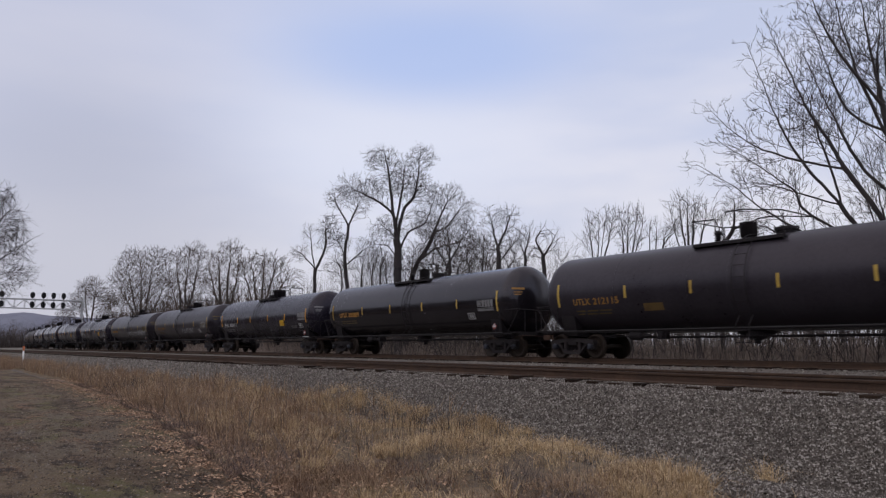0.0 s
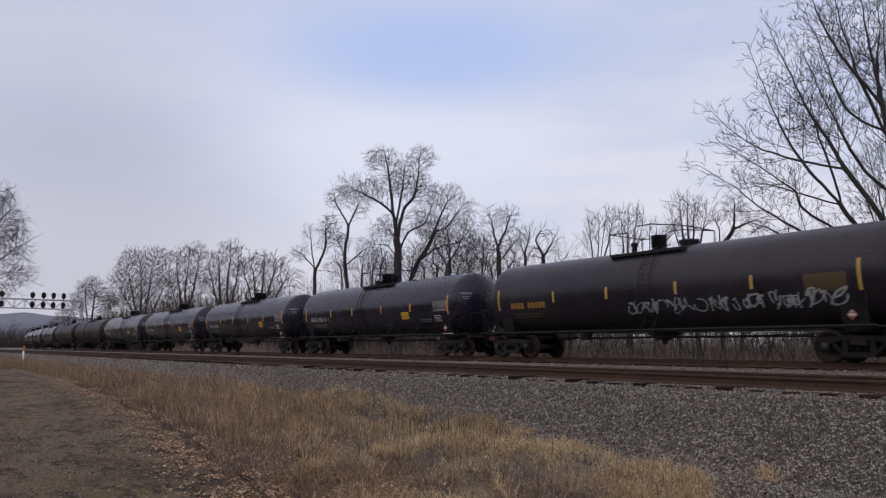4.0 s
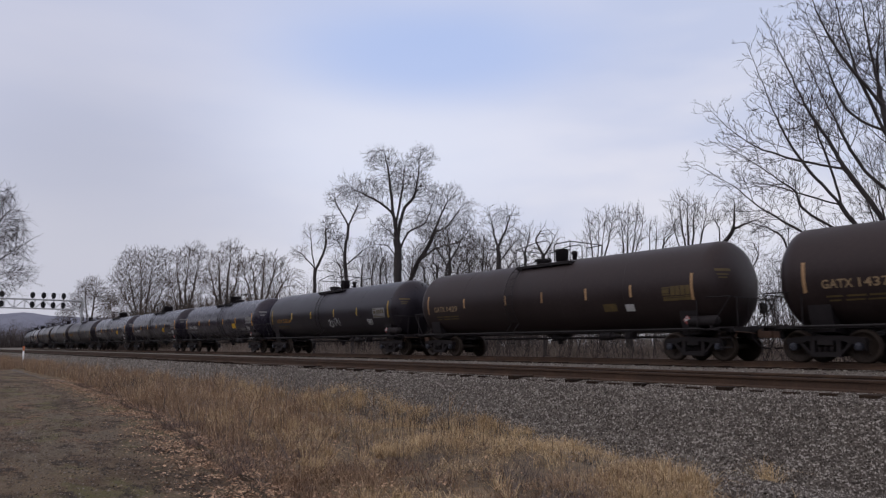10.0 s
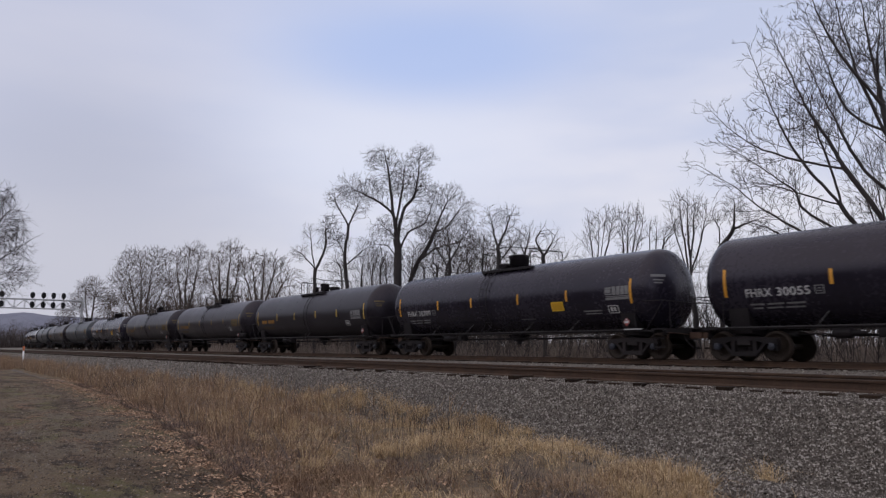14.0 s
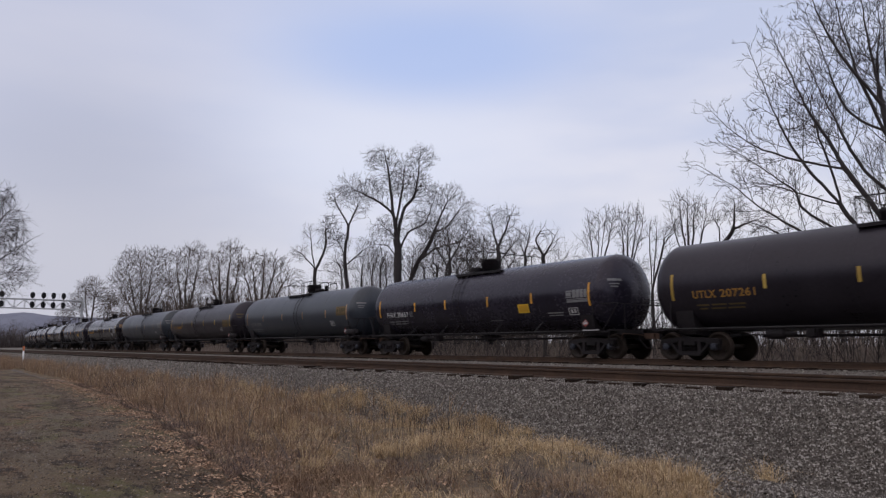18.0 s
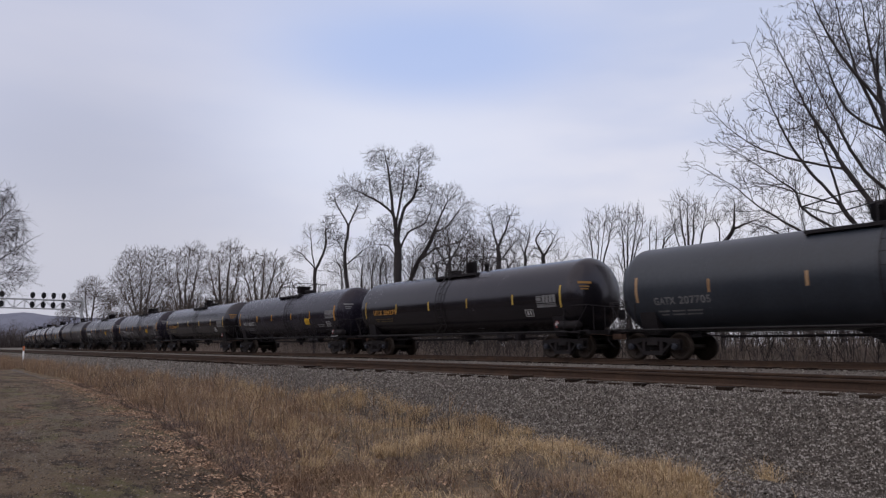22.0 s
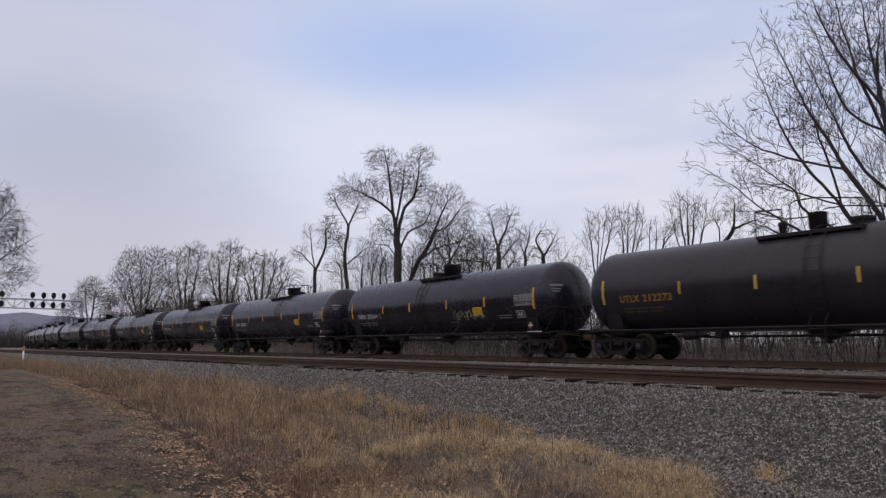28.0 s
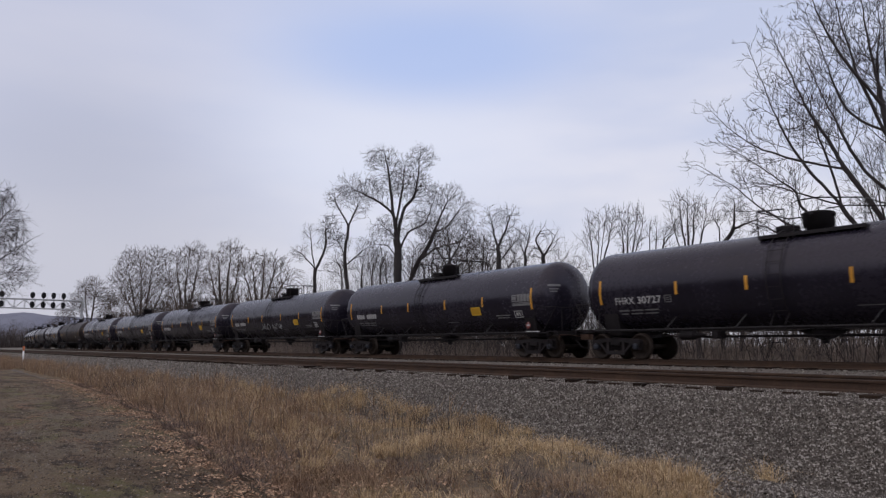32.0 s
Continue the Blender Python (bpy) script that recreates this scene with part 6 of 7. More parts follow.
    tree(-136.5, 14, -0.3, 75.3, 0.42, 46, "rounded bare tree in the far group",
         ((1.0, (0.0, 2.1), (-3.5, 15.3)), (-1.0, (0.0, 2.1), (-1.3, 17.0)), (1.0, (0.0, 2.1), (1.1, 17.1)), (-1.0, (0.0, 2.1), (-1.4, 5.5), (-5.2, 12.2)), (1.0, (0.0, 2.1), (3.3, 13.5)),),
         ((-2.1, 15.9, 2.8, 2.7, 1), (1.2, 16.1, 2.7, 2.7, 1), (-4.3, 12.7, 2.2, 2.7, 1), (-0.5, 11.8, 4.2, 2.9, 0.8), (3.3, 12.5, 1.8, 2.7, 0.8), (-2.7, 9.2, 3.8, 1.8, 1), (2.1, 8.8, 2.9, 1.6, 1),),
         step=0.36, kill=0.32, gap=0.38, rise=0.1, twig=0.018, sprig=0.58, far=True)
    tree(-109.1, 13, -0.3, 72.3, 0.36, 47, "rounded bare tree in the far group",
         ((1.0, (-0.0, 2.7), (-2.1, 13.7)), (-1.0, (-0.0, 2.7), (-0.3, 15.1)), (1.0, (-0.0, 2.7), (1.3, 14.8)), (-1.0, (-0.0, 2.7), (-3.0, 11.1)),),
         ((-1.5, 13.8, 1.6, 1.7, 1), (0.5, 14.7, 1.8, 1.6, 1), (-1.5, 10.8, 2.1, 2.2, 0.9), (1.1, 11.3, 1.9, 2.4, 0.9), (-0.8, 8.2, 2.4, 1.4, 1),),
         step=0.36, kill=0.32, gap=0.38, rise=0.1, twig=0.018, sprig=0.58, far=True)
    tree(-94.4, 13, -0.3, 69.7, 0.38, 48, "rounded bare tree in the far group",
         ((1.0, (0.0, 2.5), (0.5, 14.0)), (-1.0, (0.0, 2.5), (-1.1, 13.1)), (1.0, (0.0, 2.5), (1.8, 12.1)), (-1.0, (0.0, 2.5), (-2.1, 10.8)),),
         ((0.5, 13.6, 1.7, 1.4, 1), (-1.1, 12.0, 1.6, 1.7, 1), (1.5, 11.3, 1.3, 2.0, 0.9), (-1.0, 9.3, 2.1, 2.0, 0.8), (0.2, 8.2, 2.2, 1.2, 0.9),),
         step=0.36, kill=0.32, gap=0.38, rise=0.03, twig=0.018, sprig=0.58, far=True)
    tree(-79.3, 12, -0.3, 66.9, 0.36, 49, "rounded bare tree in the far group",
         ((1.0, (-0.0, 2.6), (-1.4, 10.7)), (-1.0, (-0.0, 2.6), (0.0, 11.4)), (1.0, (-0.0, 2.6), (1.5, 10.8)), (-1.0, (-0.0, 2.6), (2.8, 9.3)), (1.0, (-0.0, 2.6), (-2.4, 9.8)),),
         ((-0.5, 10.3, 1.7, 1.5, 1), (1.5, 9.9, 1.4, 1.6, 1), (-2.4, 9.5, 1.1, 1.6, 0.9), (0.3, 7.9, 2.3, 1.6, 0.8), (3.2, 8.6, 1.2, 1.4, 0.8),),
         step=0.36, kill=0.32, gap=0.38, rise=0.1, twig=0.018, sprig=0.58, far=True)
    tree(-257.3, 22, -0.3, 80.3, 0.25, 50, "rounded bare tree in the far group",
         ((1.0, (0.0, 3.1), (-1.5, 12.1)), (-1.0, (0.0, 3.1), (0.8, 11.3)),),
         ((-0.5, 10.3, 3.0, 3.0, 0.9), (-3.2, 7.6, 2.3, 2.1, 0.8),),
         step=0.36, kill=0.32, gap=0.38, rise=0.1, twig=0.018, sprig=0.58, far=True)
    tree(-111.9, -16.1, -1.12, 87.0, 0.5, 51, "large bare tree reaching over the road",
         ((0, (0.0, 2.5), (-0.0, 6.9), (0.4, 9.8)), (2, (0.3, 9.5), (4.7, 19.3), (7.0, 20.3)), (-2, (0.4, 9.8), (8.2, 16.1)), (1, (0.3, 8.7), (3.4, 10.7), (6.6, 11.5), (8.8, 10.3)), (2, (0.4, 9.8), (1.0, 17.4), (2.6, 22.1), (4.1, 23.9)), (-1, (0.2, 7.6), (2.8, 10.0), (5.4, 9.7), (7.1, 8.6)), (0, (0.4, 9.8), (-2.5, 23.0)), (0, (0.4, 8.4), (-3.6, 14.7), (-6.2, 18.1)),),
         ((4.3, 21.2, 1.7, 2.3, 1), (5.5, 18.2, 2.1, 1.8, 1.2), (5.7, 14.7, 2.3, 1.9, 1.2), (6.3, 11.3, 2.4, 1.5, 1.2), (3.0, 16.0, 2.6, 5.4, 0.5), (5.1, 9.3, 1.6, 0.8, 0.8), (-1.6, 20.1, 3.7, 4.5, 0.3), (-4.8, 14.6, 3.0, 4.4, 0.3),),
         step=0.4, kill=0.34, gap=0.4, rise=-0.03, twig=0.015, sprig=0.9)


build_trees()


def thicket(name, count, area, heights, r, mat, seed, label, splits=4):
    """Thin stems with side twigs, too many to count."""
    rnd = random.Random(seed)
    segs = []
    for k in range(count):
        x, y = rnd.uniform(*area[:2]), rnd.uniform(*area[2:])
        if BEND > x > -300:
            y += (x - BEND) ** 2 / (2 * RADIUS)
        h = rnd.uniform(*heights)
        base = Vector((x, y, GROUND - 0.3 + (1.05 * min(1.0, max(0.0, (y - 6.5) / 4.5)) if y > 4 and x > -300 else 0.0)))
        grow(segs, base, Vector((rnd.gauss(0, 0.2), rnd.gauss(0, 0.2), 1)).normalized(), h, r, 2, 4, rnd, 0.05, 0.35, (0, 0, splits, 3), 40)
    v, f = tubes(np.array([tuple(q[1]) for q in segs]), np.array([tuple(q[2]) for q in segs]), np.array([q[3] for q in segs]), np.array([q[4] for q in segs]), 3)
    thing(name, fast_mesh(name, v, f, mat), mat, label, "brush", kind="stuff")


thicket("brush", 560, (-75, 2, 9, 22), (1.6, 5.2), 0.022, M_TWIG, 71, "tangle of bare brush beyond the tracks", 5)
thicket("low_brush", 600, (-70, 2, 7, 15), (0.8, 2.6), 0.013, M_DULL, 76, "low grey-brown tangle of twigs and stems", 4)
thicket("field_brush", 620, (-150, 14, 34, 60), (1.6, 4.2), 0.07, M_TWIG_FAR, 78, "brown brush across the field behind the trees", 4)
thicket("thin_trees", 230, (-40, -5, 9.5, 18), (3.0, 6.6), 0.034, M_TWIG, 79, "thin crooked bare trees behind the line", 6)
thicket("saplings", 440, (-68, -37, 11, 19), (4.5, 9.0), 0.036, M_TWIG, 75, "tall thin saplings between the trees", 6)
thicket("lineside_shrubs", 80, (-44, -5, 5.2, 9.5), (1.6, 4.2), 0.026, M_BARK, 74, "dark bare shrubs below the bank", 6)
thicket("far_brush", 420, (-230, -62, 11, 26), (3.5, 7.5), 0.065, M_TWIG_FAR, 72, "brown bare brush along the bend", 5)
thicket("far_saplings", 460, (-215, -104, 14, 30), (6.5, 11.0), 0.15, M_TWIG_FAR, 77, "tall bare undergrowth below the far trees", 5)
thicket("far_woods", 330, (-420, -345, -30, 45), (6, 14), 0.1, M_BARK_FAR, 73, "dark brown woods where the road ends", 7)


# ---------------------------------------------------------------- grass and litter
def blades(name, xs, ys, zs, heights, width, mat, seed, label, droop=0.5):
    rng = np.random.default_rng(seed)
    n = len(xs)
    a = rng.random(n) * 6.283
    lean = rng.random(n) * droop
    dx, dy = np.cos(a), np.sin(a)
    b = rng.random(n) * 6.283
    wx, wy = np.cos(b) * width, np.sin(b) * width
    base = np.c_[xs, ys, zs]
    v = np.zeros((n, 5, 3))
    mid = base + np.c_[dx * lean * heights * 0.3, dy * lean * heights * 0.3, heights * 0.55]
    tip = base + np.c_[dx * lean * heights, dy * lean * heights, heights * (1 - 0.35 * lean)]
    side = np.c_[wx, wy, np.zeros(n)]
    v[:, 0], v[:, 1], v[:, 2], v[:, 3], v[:, 4] = base - side, base + side, mid + side * 0.7, mid - side * 0.7, tip
    tri = np.array([(0, 1, 2), (0, 2, 3), (3, 2, 4)])
    f = (tri[None] + 5 * np.arange(n)[:, None, None]).reshape(-1, 3)
    thing(name, fast_mesh(name, v.reshape(-1, 3), f, mat), mat, label, "grass", kind="stuff")


def build_grass():
    rng = np.random.default_rng(5)

    def verge(count, x0, x1, far_power, lo, hi, clump, seed):
        """Points between the foot of the ballast and the road, gathered in clumps, and how far across the verge they lie."""
        u = rng.random(count * 3)
        x = x1 + (x0 - x1) * u ** far_power
        top = foot(x) + np.array([0.4 * wavy(a, 0, 2.5, seed) + 0.35 * wavy(a, 3, 0.7, seed) for a in x]) - 0.25 * np.clip((x + 9.0) / 3.0, 0, 1) * rng.random(len(x))
        bottom = np.array([road_edge(a) for a in x])
        w = lo + (hi - lo) * rng.random(count * 3)
        y = top + (bottom - top) * w
        keep = np.array([wavy(a, b, 0.55, seed + 1.0) * 0.9 + wavy(a, b, 1.9, seed) * 0.9 for a, b in zip(x, y)]) + 0.22 - 0.12 * np.clip((x + 9.0) / 3.0, 0, 1) > clump * rng.random(count * 3)
        x, y, w = x[keep][:count], y[keep][:count], w[keep][:count]
        z = GROUND + np.interp(y, [-14.6, -13.9, -13.2, -12.2], [0.08, 0.06, 0.34, 0.88]) - 0.02
        return x, y, z, w

    def tan_share(x, y, w):
        """Where the pale grass stands: along the ballast and in the hollow near the road's end; the red-brown weeds fill the rest."""
        patch_noise = np.array([wavy(a, b, 1.5, 31.0) + 0.5 * wavy(a, b, 0.5, 33.0) for a, b in zip(x, y)])
        return 1.12 - 1.75 * w + 0.95 * patch_noise + 0.5 * np.clip((x + 12.5) / 3.0, 0, 1) - 0.42 * np.clip((x + 9.5) / 3.0, 0, 1) - 0.5 * np.clip((-14.5 - x) / 5.0, 0, 1) + 0.45 * np.clip(1 - w / 0.3, 0, 1) * np.clip((-10.5 - x) / 2.0, 0, 1) * np.clip((x + 26.0) / 3.0, 0, 1)

    x, y, z, w = verge(62000, -34, -2.4, 1.7, 0.0, 1.0, 0.8, 1.0)
    share = tan_share(x, y, w)
    pale = share > 0.45 + 0.3 * rng.random(len(x))
    tuft = np.clip(np.array([1.0 + 1.1 * wavy(a, b, 0.9, 61.0) + 0.6 * wavy(a, b, 0.35, 63.0) for a, b in zip(x, y)]), 0.4, 1.7)
    crest = np.clip(1.0 - w / 0.35, 0, 1) * np.clip((-10.5 - x) / 3.0, 0, 1)
    blades("dry_grass", x[pale], y[pale], z[pale], ((0.06 + 0.24 * rng.random(len(x)) ** 1.7) * tuft * (1 + 0.75 * crest))[pale], 0.0034, M_GRASS, 81, "tan dry grass at the foot of the ballast", 2.2)
    rest = ~pale
    blades("dead_weeds", x[rest], y[rest], z[rest], ((0.05 + 0.27 * rng.random(len(x)) ** 1.8) * tuft * (1 + 0.5 * np.clip((-11 - x) / 6, 0, 1)))[rest], 0.0034, M_WEED, 82, "reddish brown dead weeds on the verge", 2.3)
    x, y, z, w = verge(15000, -26, -2.4, 1.5, 0.1, 1.04, 0.8, 4.0)
    blades("dead_stems", x, y, z, 0.06 + 0.3 * rng.random(len(x)) ** 1.8, 0.0032, M_DULL, 89, "grey-brown dead stems among the grass", 2.4)
    x, y, z, w = verge(34000, -95, -7, 1.15, 0.05, 1.0, 0.6, 7.0)
    keep = rng.random(len(x)) < np.clip((-8 - x) / 14, 0, 1)
    x, y, z = x[keep], y[keep], z[keep]
    h, pick = 0.14 + 0.66 * rng.random(len(x)) ** 1.3, rng.random(len(x)) + 0.35 * np.array([wavy(a, b, 1.4, 51.0) for a, b in zip(x, y)])
    for name, mat, lo, hi, label in (("tall_weeds", M_WEED, -9, 0.68, "tall reddish brown weeds along the road"), ("tall_straw", M_STRAW, 0.68, 0.84, "tall tan straw among the weeds"),
                                     ("tall_stems", M_DULL, 0.84, 9, "tall grey-brown stems among the weeds")):
        m = (pick >= lo) & (pick < hi)
        blades(name, x[m], y[m], z[m], h[m], 0.007, mat, 83, label, 1.4)
    n = 11000
    x = -55 - 60 * rng.random(n) ** 1.2
    y = -13.4 - 9.0 * rng.random(n)
    blades("road_end_weeds", x, y, np.full(n, GROUND + 0.02), 0.25 + 0.6 * rng.random(n) ** 1.2, 0.012, M_WEED, 94, "reddish weeds closing the far end of the road", 1.2)
    x, y, z, w = verge(64000, -32, -2.4, 1.6, 0.0, 1.08, 1.0, 11.0)
    pale = tan_share(x, y, w) > 0.1 + 0.5 * rng.random(len(x))
    blades("flattened_straw", x[pale], y[pale], z[pale] + 0.03, 0.05 + 0.12 * rng.random(pale.sum()), 0.0036, M_STRAW, 86, "flattened straw and broken stems", 2.6)
    blades("broken_stems", x[~pale], y[~pale], z[~pale] + 0.02, 0.05 + 0.13 * rng.random((~pale).sum()), 0.0036, M_BROKEN, 95, "dark broken stems matted on the verge", 2.4)
    n = 17000
    x = 1 - 120 * rng.random(n) ** 1.3
    y = 3.6 + 8.0 * rng.random(n)
    y = y + np.where(x < BEND, (x - BEND) ** 2 / (2 * RADIUS), 0)
    blades("lineside_weeds", x, y, GROUND - 0.28 + 1.15 * np.clip((y - np.where(x < BEND, (x - BEND) ** 2 / (2 * RADIUS), 0) - 6.5) / 4.5, 0, 1), 0.3 + 0.7 * rng.random(n), 0.011, M_FIELD, 84, "grey-brown weeds beyond the tracks", 1.3)
    n = 42000
    x = 4 - 112 * rng.random(n) ** 1.25
    y = 8.5 + 17.0 * rng.random(n)
    thin = np.array([wavy(a, b, 2.2, 41.0) for a, b in zip(x, y)]) > -0.15 - 0.5 * rng.random(n)
    x, y = x[thin], y[thin]
    blades("field_weeds", x, y, GROUND - 0.28 + 1.15 * np.clip((y - 6.5) / 4.5, 0, 1), 0.5 + 1.5 * rng.random(len(x)) ** 1.5, 0.012, M_FIELD, 91, "tall dead weeds under the trees", 0.9)
    n = 12000
    x = -215 + 132 * rng.random(n)
    y = 15.0 + 13.0 * rng.random(n) + np.where(x < BEND, (x - BEND) ** 2 / (2 * RADIUS), 0)
    blades("undergrowth", x, y, np.full(n, GROUND - 0.2), 4.5 + 7.5 * rng.random(n) ** 1.3, 0.05, M_TWIG_FAR, 92, "brown undergrowth of thin stems below the far trees", 0.5)
    n = 3600
    x, y = -420 + 75 * rng.random(n), -34 + 80 * rng.random(n)
    blades("road_end_woods", x, y, np.full(n, GROUND - 0.2), 5.0 + 7.0 * rng.random(n) ** 1.3, 0.11, M_TWIG, 93, "dark brown stems of the woods at the road's end", 0.4)
    # tufts, some of them out on the stones
    x, y, z, w = verge(420, -22, -2.4, 1.2, 0.0, 0.9, 0.5, 15.0)
    tx = np.concatenate([x, [-4.4, -4.32, -4.5, -4.45]])
    ty = np.concatenate([y, [-13.9, -13.98, -13.84, -14.05]])
    tz = np.concatenate([z, GROUND + np.interp(ty[len(x):], [-14.0, -13.2, -12.2], [0.0, 0.34, 0.84])])
    k = np.repeat(np.arange(len(tx)), 46)
    size = (0.6 + 0.8 * rng.random(len(tx)))[k]
    blades("grass_tufts", tx[k] + rng.normal(0, 0.03, len(k)) * size, ty[k] + rng.normal(0, 0.03, len(k)) * size, tz[k], size * (0.1 + 0.2 * rng.random(len(k))), 0.0032, M_GRASS, 87, "tufts of pale dry grass", 2.2)
    # stems with seed heads
    x, y, z, w = verge(90, -30, -2.4, 1.4, 0.05, 0.95, 0.4, 9.0)
    blades("seed_stalks", x, y, z, np.where(x < -10, 0.55, 0.3) + 0.25 * rng.random(len(x)), 0.004, M_STRAW, 85, "single tall dry stalks", 0.35)
    n = 150
    blades("dark_stalks", -9.6 + rng.normal(0, 1.0, n), -14.6 + rng.normal(0, 0.5, n), np.full(n, GROUND + 0.06), 0.3 + 0.35 * rng.random(n), 0.004, M_TWIG, 90, "thin dark stalks standing in the grass", 0.6)
    # a dark dead clump by the road
    k = 420
    blades("dead_clump", -25.3 + rng.normal(0, 0.55, k), -15.6 + rng.normal(0, 0.28, k), np.full(k, GROUND + 0.03), 0.2 + 0.5 * rng.random(k), 0.009, M_TWIG, 88, "dark clump of dead weeds beside the road", 1.4)
    # leaves and grit
    n = 60000
    x = -3.5 - 34 * rng.random(n) ** 1.5
    y = np.array([road_edge(a) for a in x]) + np.where(rng.random(n) < 0.6, rng.normal(-0.18, 0.42, n), rng.uniform(-1.1, 3.8, n) * rng.random(n) ** 0.6)
    drift = np.array([wavy(p, q, 0.8, 71.0) + 0.6 * wavy(p, q, 0.3, 72.0) for p, q in zip(x, y)]) > -0.25 + 0.6 * (rng.random(n) - 0.5)
    x, y = x[drift], y[drift]
    n = len(x)
    z = GROUND + 0.03 + 0.05 * np.array([wavy(p, q, 1.6) for p, q in zip(x, y)]) + 0.06 * np.array([wavy(p, q, 5.0, 2.0) for p, q in zip(x, y)]) + np.interp(y, [-16, -14.6], [0.0, 0.1]) + 0.03 * rng.random(n)
    s = 0.008 + 0.02 * rng.random(n) ** 1.6
    a = rng.random(n) * 6.283
    t1 = np.c_[np.cos(a), np.sin(a), rng.normal(0, 0.26, n)] * s[:, None]
    t2 = np.c_[-np.sin(a), np.cos(a), rng.normal(0, 0.26, n)] * s[:, None] * 0.65
    c = np.c_[x, y, z + np.where(y > np.array([road_edge(q) for q in x]) - 0.2, 0.075, 0.02)]
    v = np.stack([c - t1, c - t2, c + t1, c + t2], 1).reshape(-1, 3)
    f = np.arange(4 * n).reshape(-1, 4)
    thing("leaf_litter", fast_mesh("leaf_litter", v, f, M_LEAF), M_LEAF, "dead brown leaves along the road's edge", "leaves", kind="stuff")
    # crumbs of leaf, straw and twig trodden into the road, thicker in patches
    n = 60000
    x = -4.5 - 30 * rng.random(n) ** 1.5
    y = -22.8 + 6.4 * rng.random(n)
    keep = (y < np.array([road_edge(q) for q in x]) + 0.2) & (np.array([wavy(p, q, 1.3, 21.0) + 0.6 * wavy(p, q, 0.35, 22.0) for p, q in zip(x, y)]) > 0.35 - 0.9 * rng.random(n))
    x, y = x[keep], y[keep]
    n = len(x)
    z = GROUND + 0.042 + 0.05 * np.array([wavy(p, q, 1.6) for p, q in zip(x, y)]) + 0.06 * np.array([wavy(p, q, 5.0, 2.0) for p, q in zip(x, y)])
    a = rng.random(n) * 6.283
    s = 0.006 + 0.016 * rng.random(n) ** 2
    t1 = np.c_[np.cos(a), np.sin(a), rng.normal(0, 0.35, n)] * s[:, None]
    t2 = np.c_[-np.sin(a), np.cos(a), rng.normal(0, 0.35, n)] * s[:, None] * 0.4
    c = np.c_[x, y, z + 0.004]
    v = np.stack([c - t1, c - t2, c + t1, c + t2], 1).reshape(-1, 3)
    thing("road_litter", fast_mesh("road_litter", v, np.arange(4 * n).reshape(-1, 4), M_CRUMB), M_CRUMB, "crumbs of dead leaf and straw on the road", "litter", kind="stuff")
    n = 20000
    x = -4.5 - 30 * rng.random(n) ** 1.6
    y = -22.5 + 5.6 * rng.random(n)
    keep = y < np.array([road_edge(q) for q in x])
    x, y = x[keep], y[keep]
    n = len(x)
    z = GROUND + 0.035 + 0.05 * np.array([wavy(p, q, 1.6) for p, q in zip(x, y)]) + 0.06 * np.array([wavy(p, q, 5.0, 2.0) for p, q in zip(x, y)])
    s = 0.005 + 0.013 * rng.random(n) ** 2
    base = np.array([(0, 0, 1.0), (1, 0, 0), (0, 1, 0.1), (-1, 0, 0), (0, -1, 0.1)])
    v = (base[None] * (0.7 + 0.6 * rng.random((n, 5, 3))) * s[:, None, None] + np.c_[x, y, z][:, None]).reshape(-1, 3)
    tri = np.array([(0, 1, 2), (0, 2, 3), (0, 3, 4), (0, 4, 1)])
    f = (tri[None] + 5 * np.arange(n)[:, None, None]).reshape(-1, 3)
    thing("road_stones", fast_mesh("road_stones", v, f, M_GRIT), M_GRIT, "small loose stones on the dirt road", "gravel", kind="stuff")


build_grass()


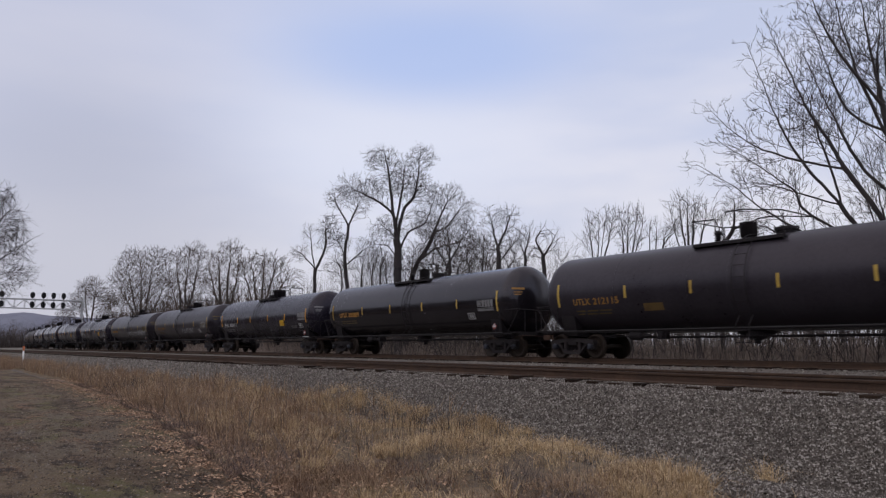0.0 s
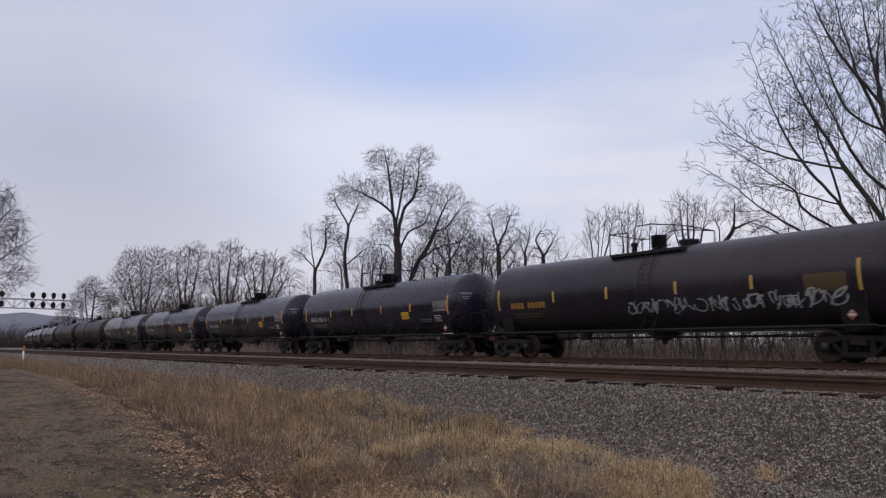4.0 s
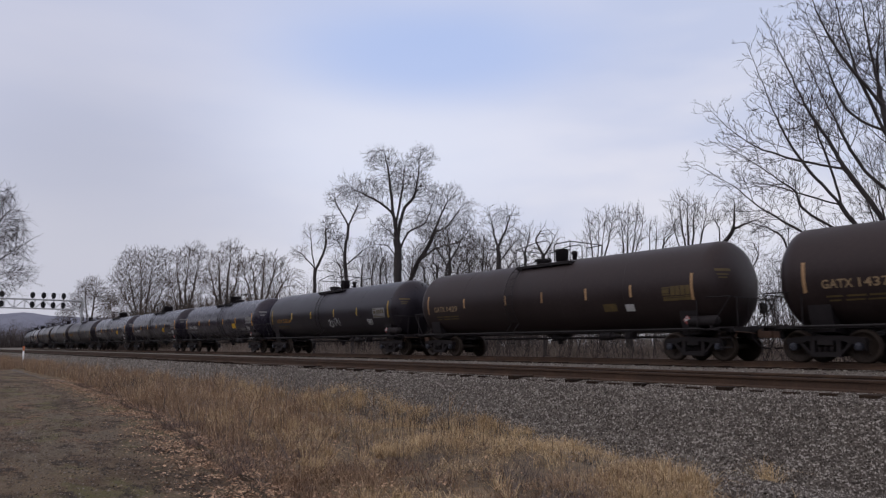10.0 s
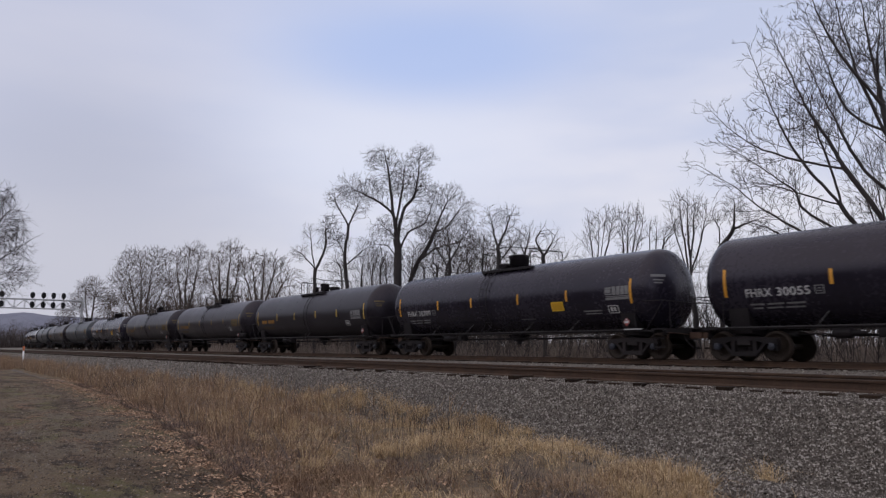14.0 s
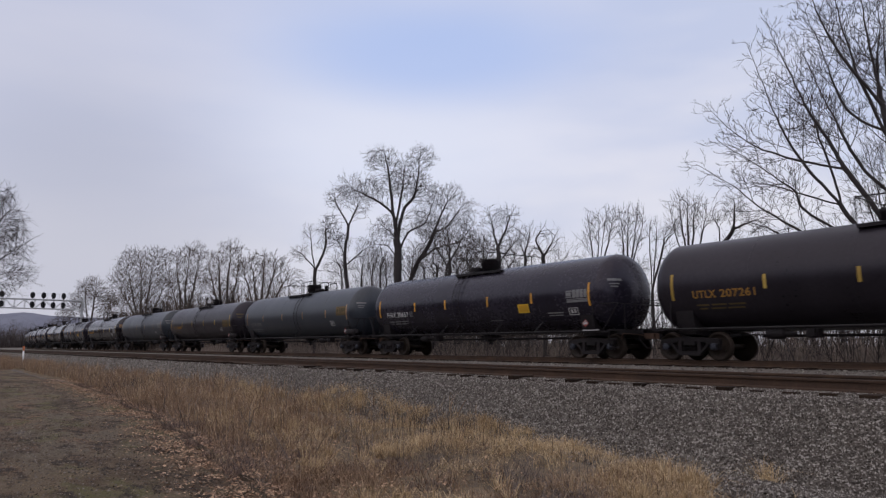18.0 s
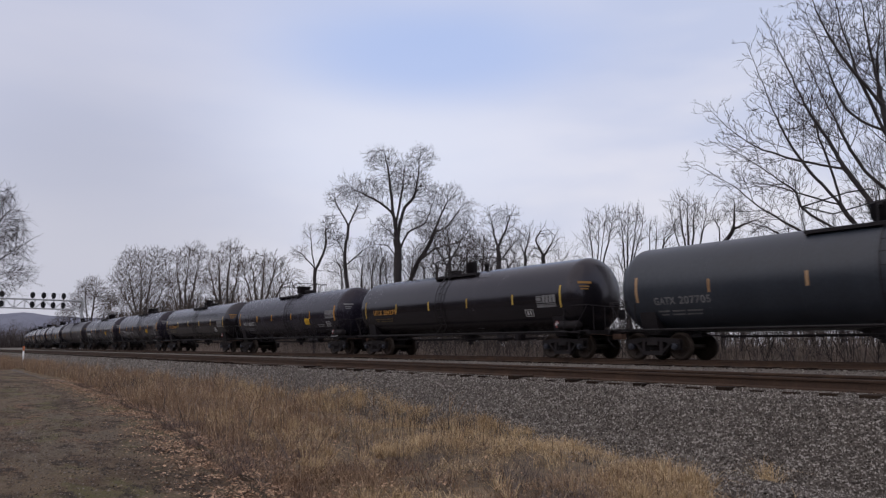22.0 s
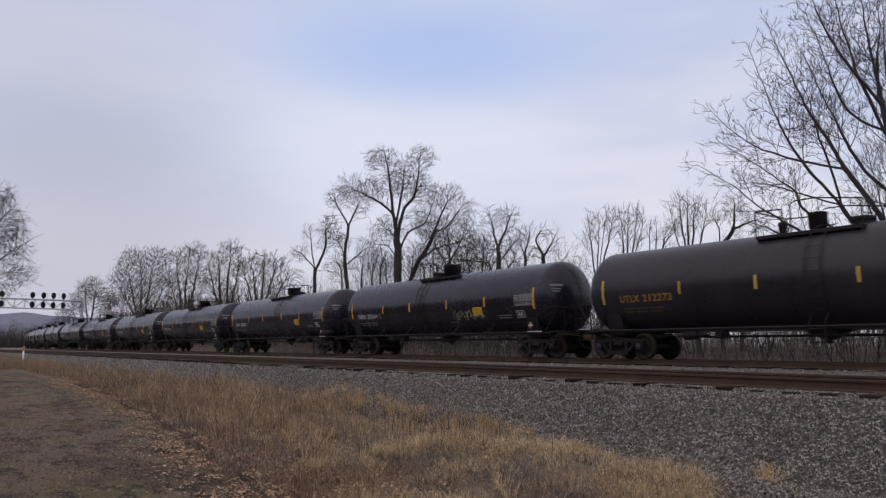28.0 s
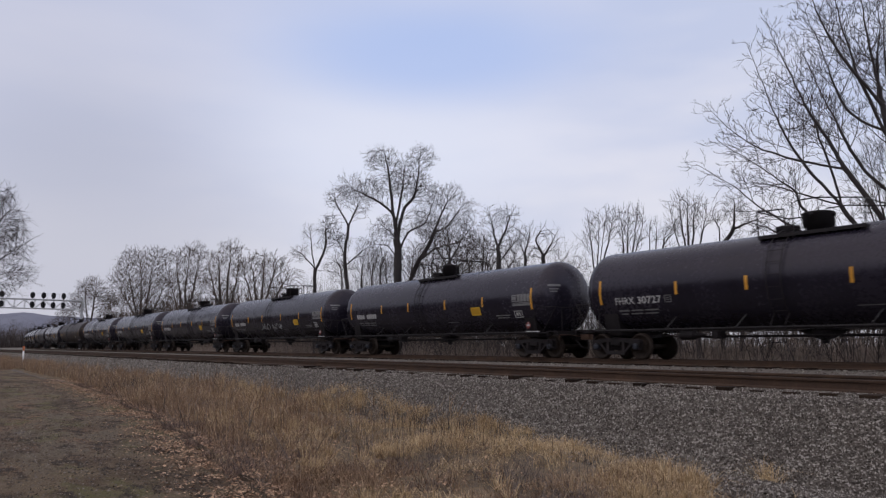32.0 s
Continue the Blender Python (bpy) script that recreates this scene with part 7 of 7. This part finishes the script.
# ---------------------------------------------------------------- signal bridge, post, hills
def build_bridge():
    x = -134.0
    y0, y1 = -17.0, 3.0
    low, high = 6.6, 8.05
    bridge = tagged(new("signal_bridge"), "pale steel lattice signal bridge spanning both tracks", "signal bridge")
    bridge.matrix_basis = pose(x, 0, 0)
    for name, z in (("lower_chord", low), ("upper_chord", high)):
        for dx in (-0.55, 0.55):
            part(name, Shape().box(dx, (y0 + y1) / 2, z, 0.14, y1 - y0, 0.14), M_GALV, bridge)
    n = 14
    for dx in (-0.55, 0.55):
        for k in range(n + 1):
            y = y0 + (y1 - y0) * k / n
            part("lattice_post", Shape().box(dx, y, (low + high) / 2, 0.07, 0.07, high - low), M_GALV, bridge)
            if k < n:
                q = y0 + (y1 - y0) * (k + 1) / n
                part("lattice_brace", Shape().tube([(dx, y, low), (dx, q, high)] if k % 2 else [(dx, y, high), (dx, q, low)], 0.035, 5), M_GALV, bridge)
    for y in (y0, y1):
        leg = Shape()
        for dx in (-0.5, 0.5):
            leg.box(dx, y, 3.4, 0.2, 0.2, 9.4)
        for k in range(7):
            leg.tube([(-0.5, y, -0.9 + 1.2 * k), (0.5, y, 0.3 + 1.2 * k)], 0.03, 5)
        part("leg", leg, M_GALV, bridge)
    deck = part("walkway", Shape().box(0.0, (y0 + y1) / 2, high + 0.1, 0.9, y1 - y0, 0.05), M_GALV, bridge)
    rail = Shape()
    for k in range(12):
        y = y0 + (y1 - y0) * k / 11
        rail.tube([(0.5, y, high), (0.5, y, high + 1.05)], 0.02, 5)
    rail.tube([(0.5, y0, high + 1.05), (0.5, y1, high + 1.05)], 0.02, 5)
    part("handrail", rail, M_GALV, deck)
    mast = Shape()
    mast.box(0.6, y1, 8.1, 0.25, 0.25, 1.2)
    part("mast_head", mast, M_GALV, bridge)
    plate = Shape()
    out = [(0.36 * math.sin(2 * math.pi * k / 20), 0.52 * math.cos(2 * math.pi * k / 20)) for k in range(20)]
    plate.rings([[(0.0, a, b) for a, b in out], [(0.05, a, b) for a, b in out]])
    plate.box(-0.15, 0, 0, 0.26, 0.3, 0.95)
    plate_me = plate.mesh("backboard", M_SIGNAL)
    hood_sh = Shape()
    hood_sh.turned([(0.05, 0.12), (0.32, 0.12)], "x", (0, 0, 0), 14, False)
    hood_me = hood_sh.mesh("hood", M_SIGNAL)
    lens_me = Shape().turned([(0.05, 0.1), (0.07, 0.09), (0.08, 0.02)], "x", (0, 0, 0), 14).mesh("lens", M_LENS)
    for y in (-13.4, -8.9, -4.6, -3.0, -1.55, -0.05):
        for z in (8.75, 7.2):
            head = part("signal_head", plate_me, M_SIGNAL, bridge, "black oval signal head", at=(0.75, y, z))
            for dz in (-0.29, 0.0, 0.29):
                part("hood", hood_me, M_SIGNAL, head, at=(0, 0, dz))
                part("lens", lens_me, M_LENS, head, at=(0, 0, dz))
            part("bracket", Shape().box(-0.1, 0, -0.5, 0.08, 0.08, 0.9 if z > 8 else 0.5), M_GALV, head)


build_bridge()


def build_post(x, y, lean):
    post = tagged(new("marker_post"), "thin white lineside post with an orange top", "post")
    post.matrix_basis = pose(x, y, -1.05, 0, lean, 0)
    part("shaft", Shape().turned([(0, 0.07), (1.15, 0.07)], "z", (0, 0, 0), 12), M_POST, post, "white painted shaft", True)
    part("cap", Shape().turned([(1.15, 0.075), (1.5, 0.075), (1.55, 0.03)], "z", (0, 0, 0), 12), M_ORANGE, post, "orange top", True)


build_post(-68.0, -13.4, -9)
build_post(-90.0, -13.35, -3)


def build_hills():
    sh = Shape()
    rows = []
    for k in range(121):
        a = radians(-40 + 62 * k / 120)      # from straight down the track
        d = 2600
        h = 96 + 22 * noise.noise(Vector((k / 14.0, 0, 5))) + 9 * noise.noise(Vector((k / 4.0, 2, 5)))
        cx, cy = -d * math.cos(a), d * math.sin(a)
        row = []
        for f, up in ((0.88, -2), (0.92, 0.45), (0.96, 0.82), (1.0, 1.0), (1.08, 0.8), (1.2, -0.05)):
            row.append((cx * f, cy * f, h * up - 2))
        rows.append(row)
    sh.rings(rows, caps=False, closed=False)
    thing("hills", sh, M_HILL, "low wooded ridge on the horizon, coloured blue-grey with haze", "hills", kind="structure", smooth=True)


build_hills()


def build_wood_behind():
    """An unseen wooded bank, added to darken the tanks' lower reflections; it closes the place on the far side of the
    road.
    """
    sh = Shape()
    rows = []
    for k in range(90):
        x = -330 + 6.0 * k
        h = 12.5 + 2.5 * noise.noise(Vector((k / 2.3, 0, 9))) + 1.5 * noise.noise(Vector((k * 1.7, 3, 9)))
        rows.append([(x, -46 + wavy(x, 0, 9.0, 4.0) * 2, GROUND - 0.1), (x, -48 + wavy(x, 4, 7.0, 4.0) * 2, h * 0.5), (x, -50 + wavy(x, 8, 7.0, 4.0) * 2, h * 0.85), (x, -53, h), (x, -60, h * 0.8), (x, -66, GROUND - 0.1)])
    sh.rings(rows, caps=False, closed=False)
    thing("wooded_bank", sh, M_BANK, "unseen dark wooded bank, added behind the road for the reflections", "woods", kind="structure")


build_wood_behind()
build_tracks()


# ---------------------------------------------------------------- the run of the train
SLACK_T, SLACK = (4, 6, 7, 8, 9, 10, 11, 12), (0, 0.18, 0.3, -0.2, -0.17, -0.1, -0.2, 0)   # the couplings run in and out a little


def passed(t):
    """How many cars have gone by at t seconds."""
    even = ((((9.17083305e-08 * t - 7.67085871e-06) * t + 2.27440269e-04) * t - 1.93004331e-03) * t + 0.956422410) * t - 5.68918138
    return even + np.interp(t, SLACK_T, SLACK) / PITCH


def centre_of(index, t):
    return -25.0 + 7.24 + PITCH * (passed(t) - index)


def motions():
    for index, car in TRAIN:
        rows = []
        for k in range(33):
            x, y, h = line(centre_of(index, float(k)))
            rows.append((float(k), pose(x, y, 0, 0, 0, h)))
        walk(car, rows)
        near = [k for k in range(961) if -42 < centre_of(index, k / 30) < 6]
        if len(near) < 2:
            continue
        for tr in [c for c in car.children if c.name.startswith("truck")]:
            for ws in [c for c in tr.children if c.name.startswith("wheelset")]:
                x0 = ws.location.x
                rows = []
                start = centre_of(index, near[0] / 30)
                for k in sorted(set([0] + near + [960])):
                    kk = min(max(k, near[0]), near[-1])
                    a = math.degrees((centre_of(index, kk / 30) - start) / WHEEL_R)
                    rows.append((k / 30, pose(x0, 0, WHEEL_R, 0, a % 360, 0)))
                walk(ws, rows)


motions()
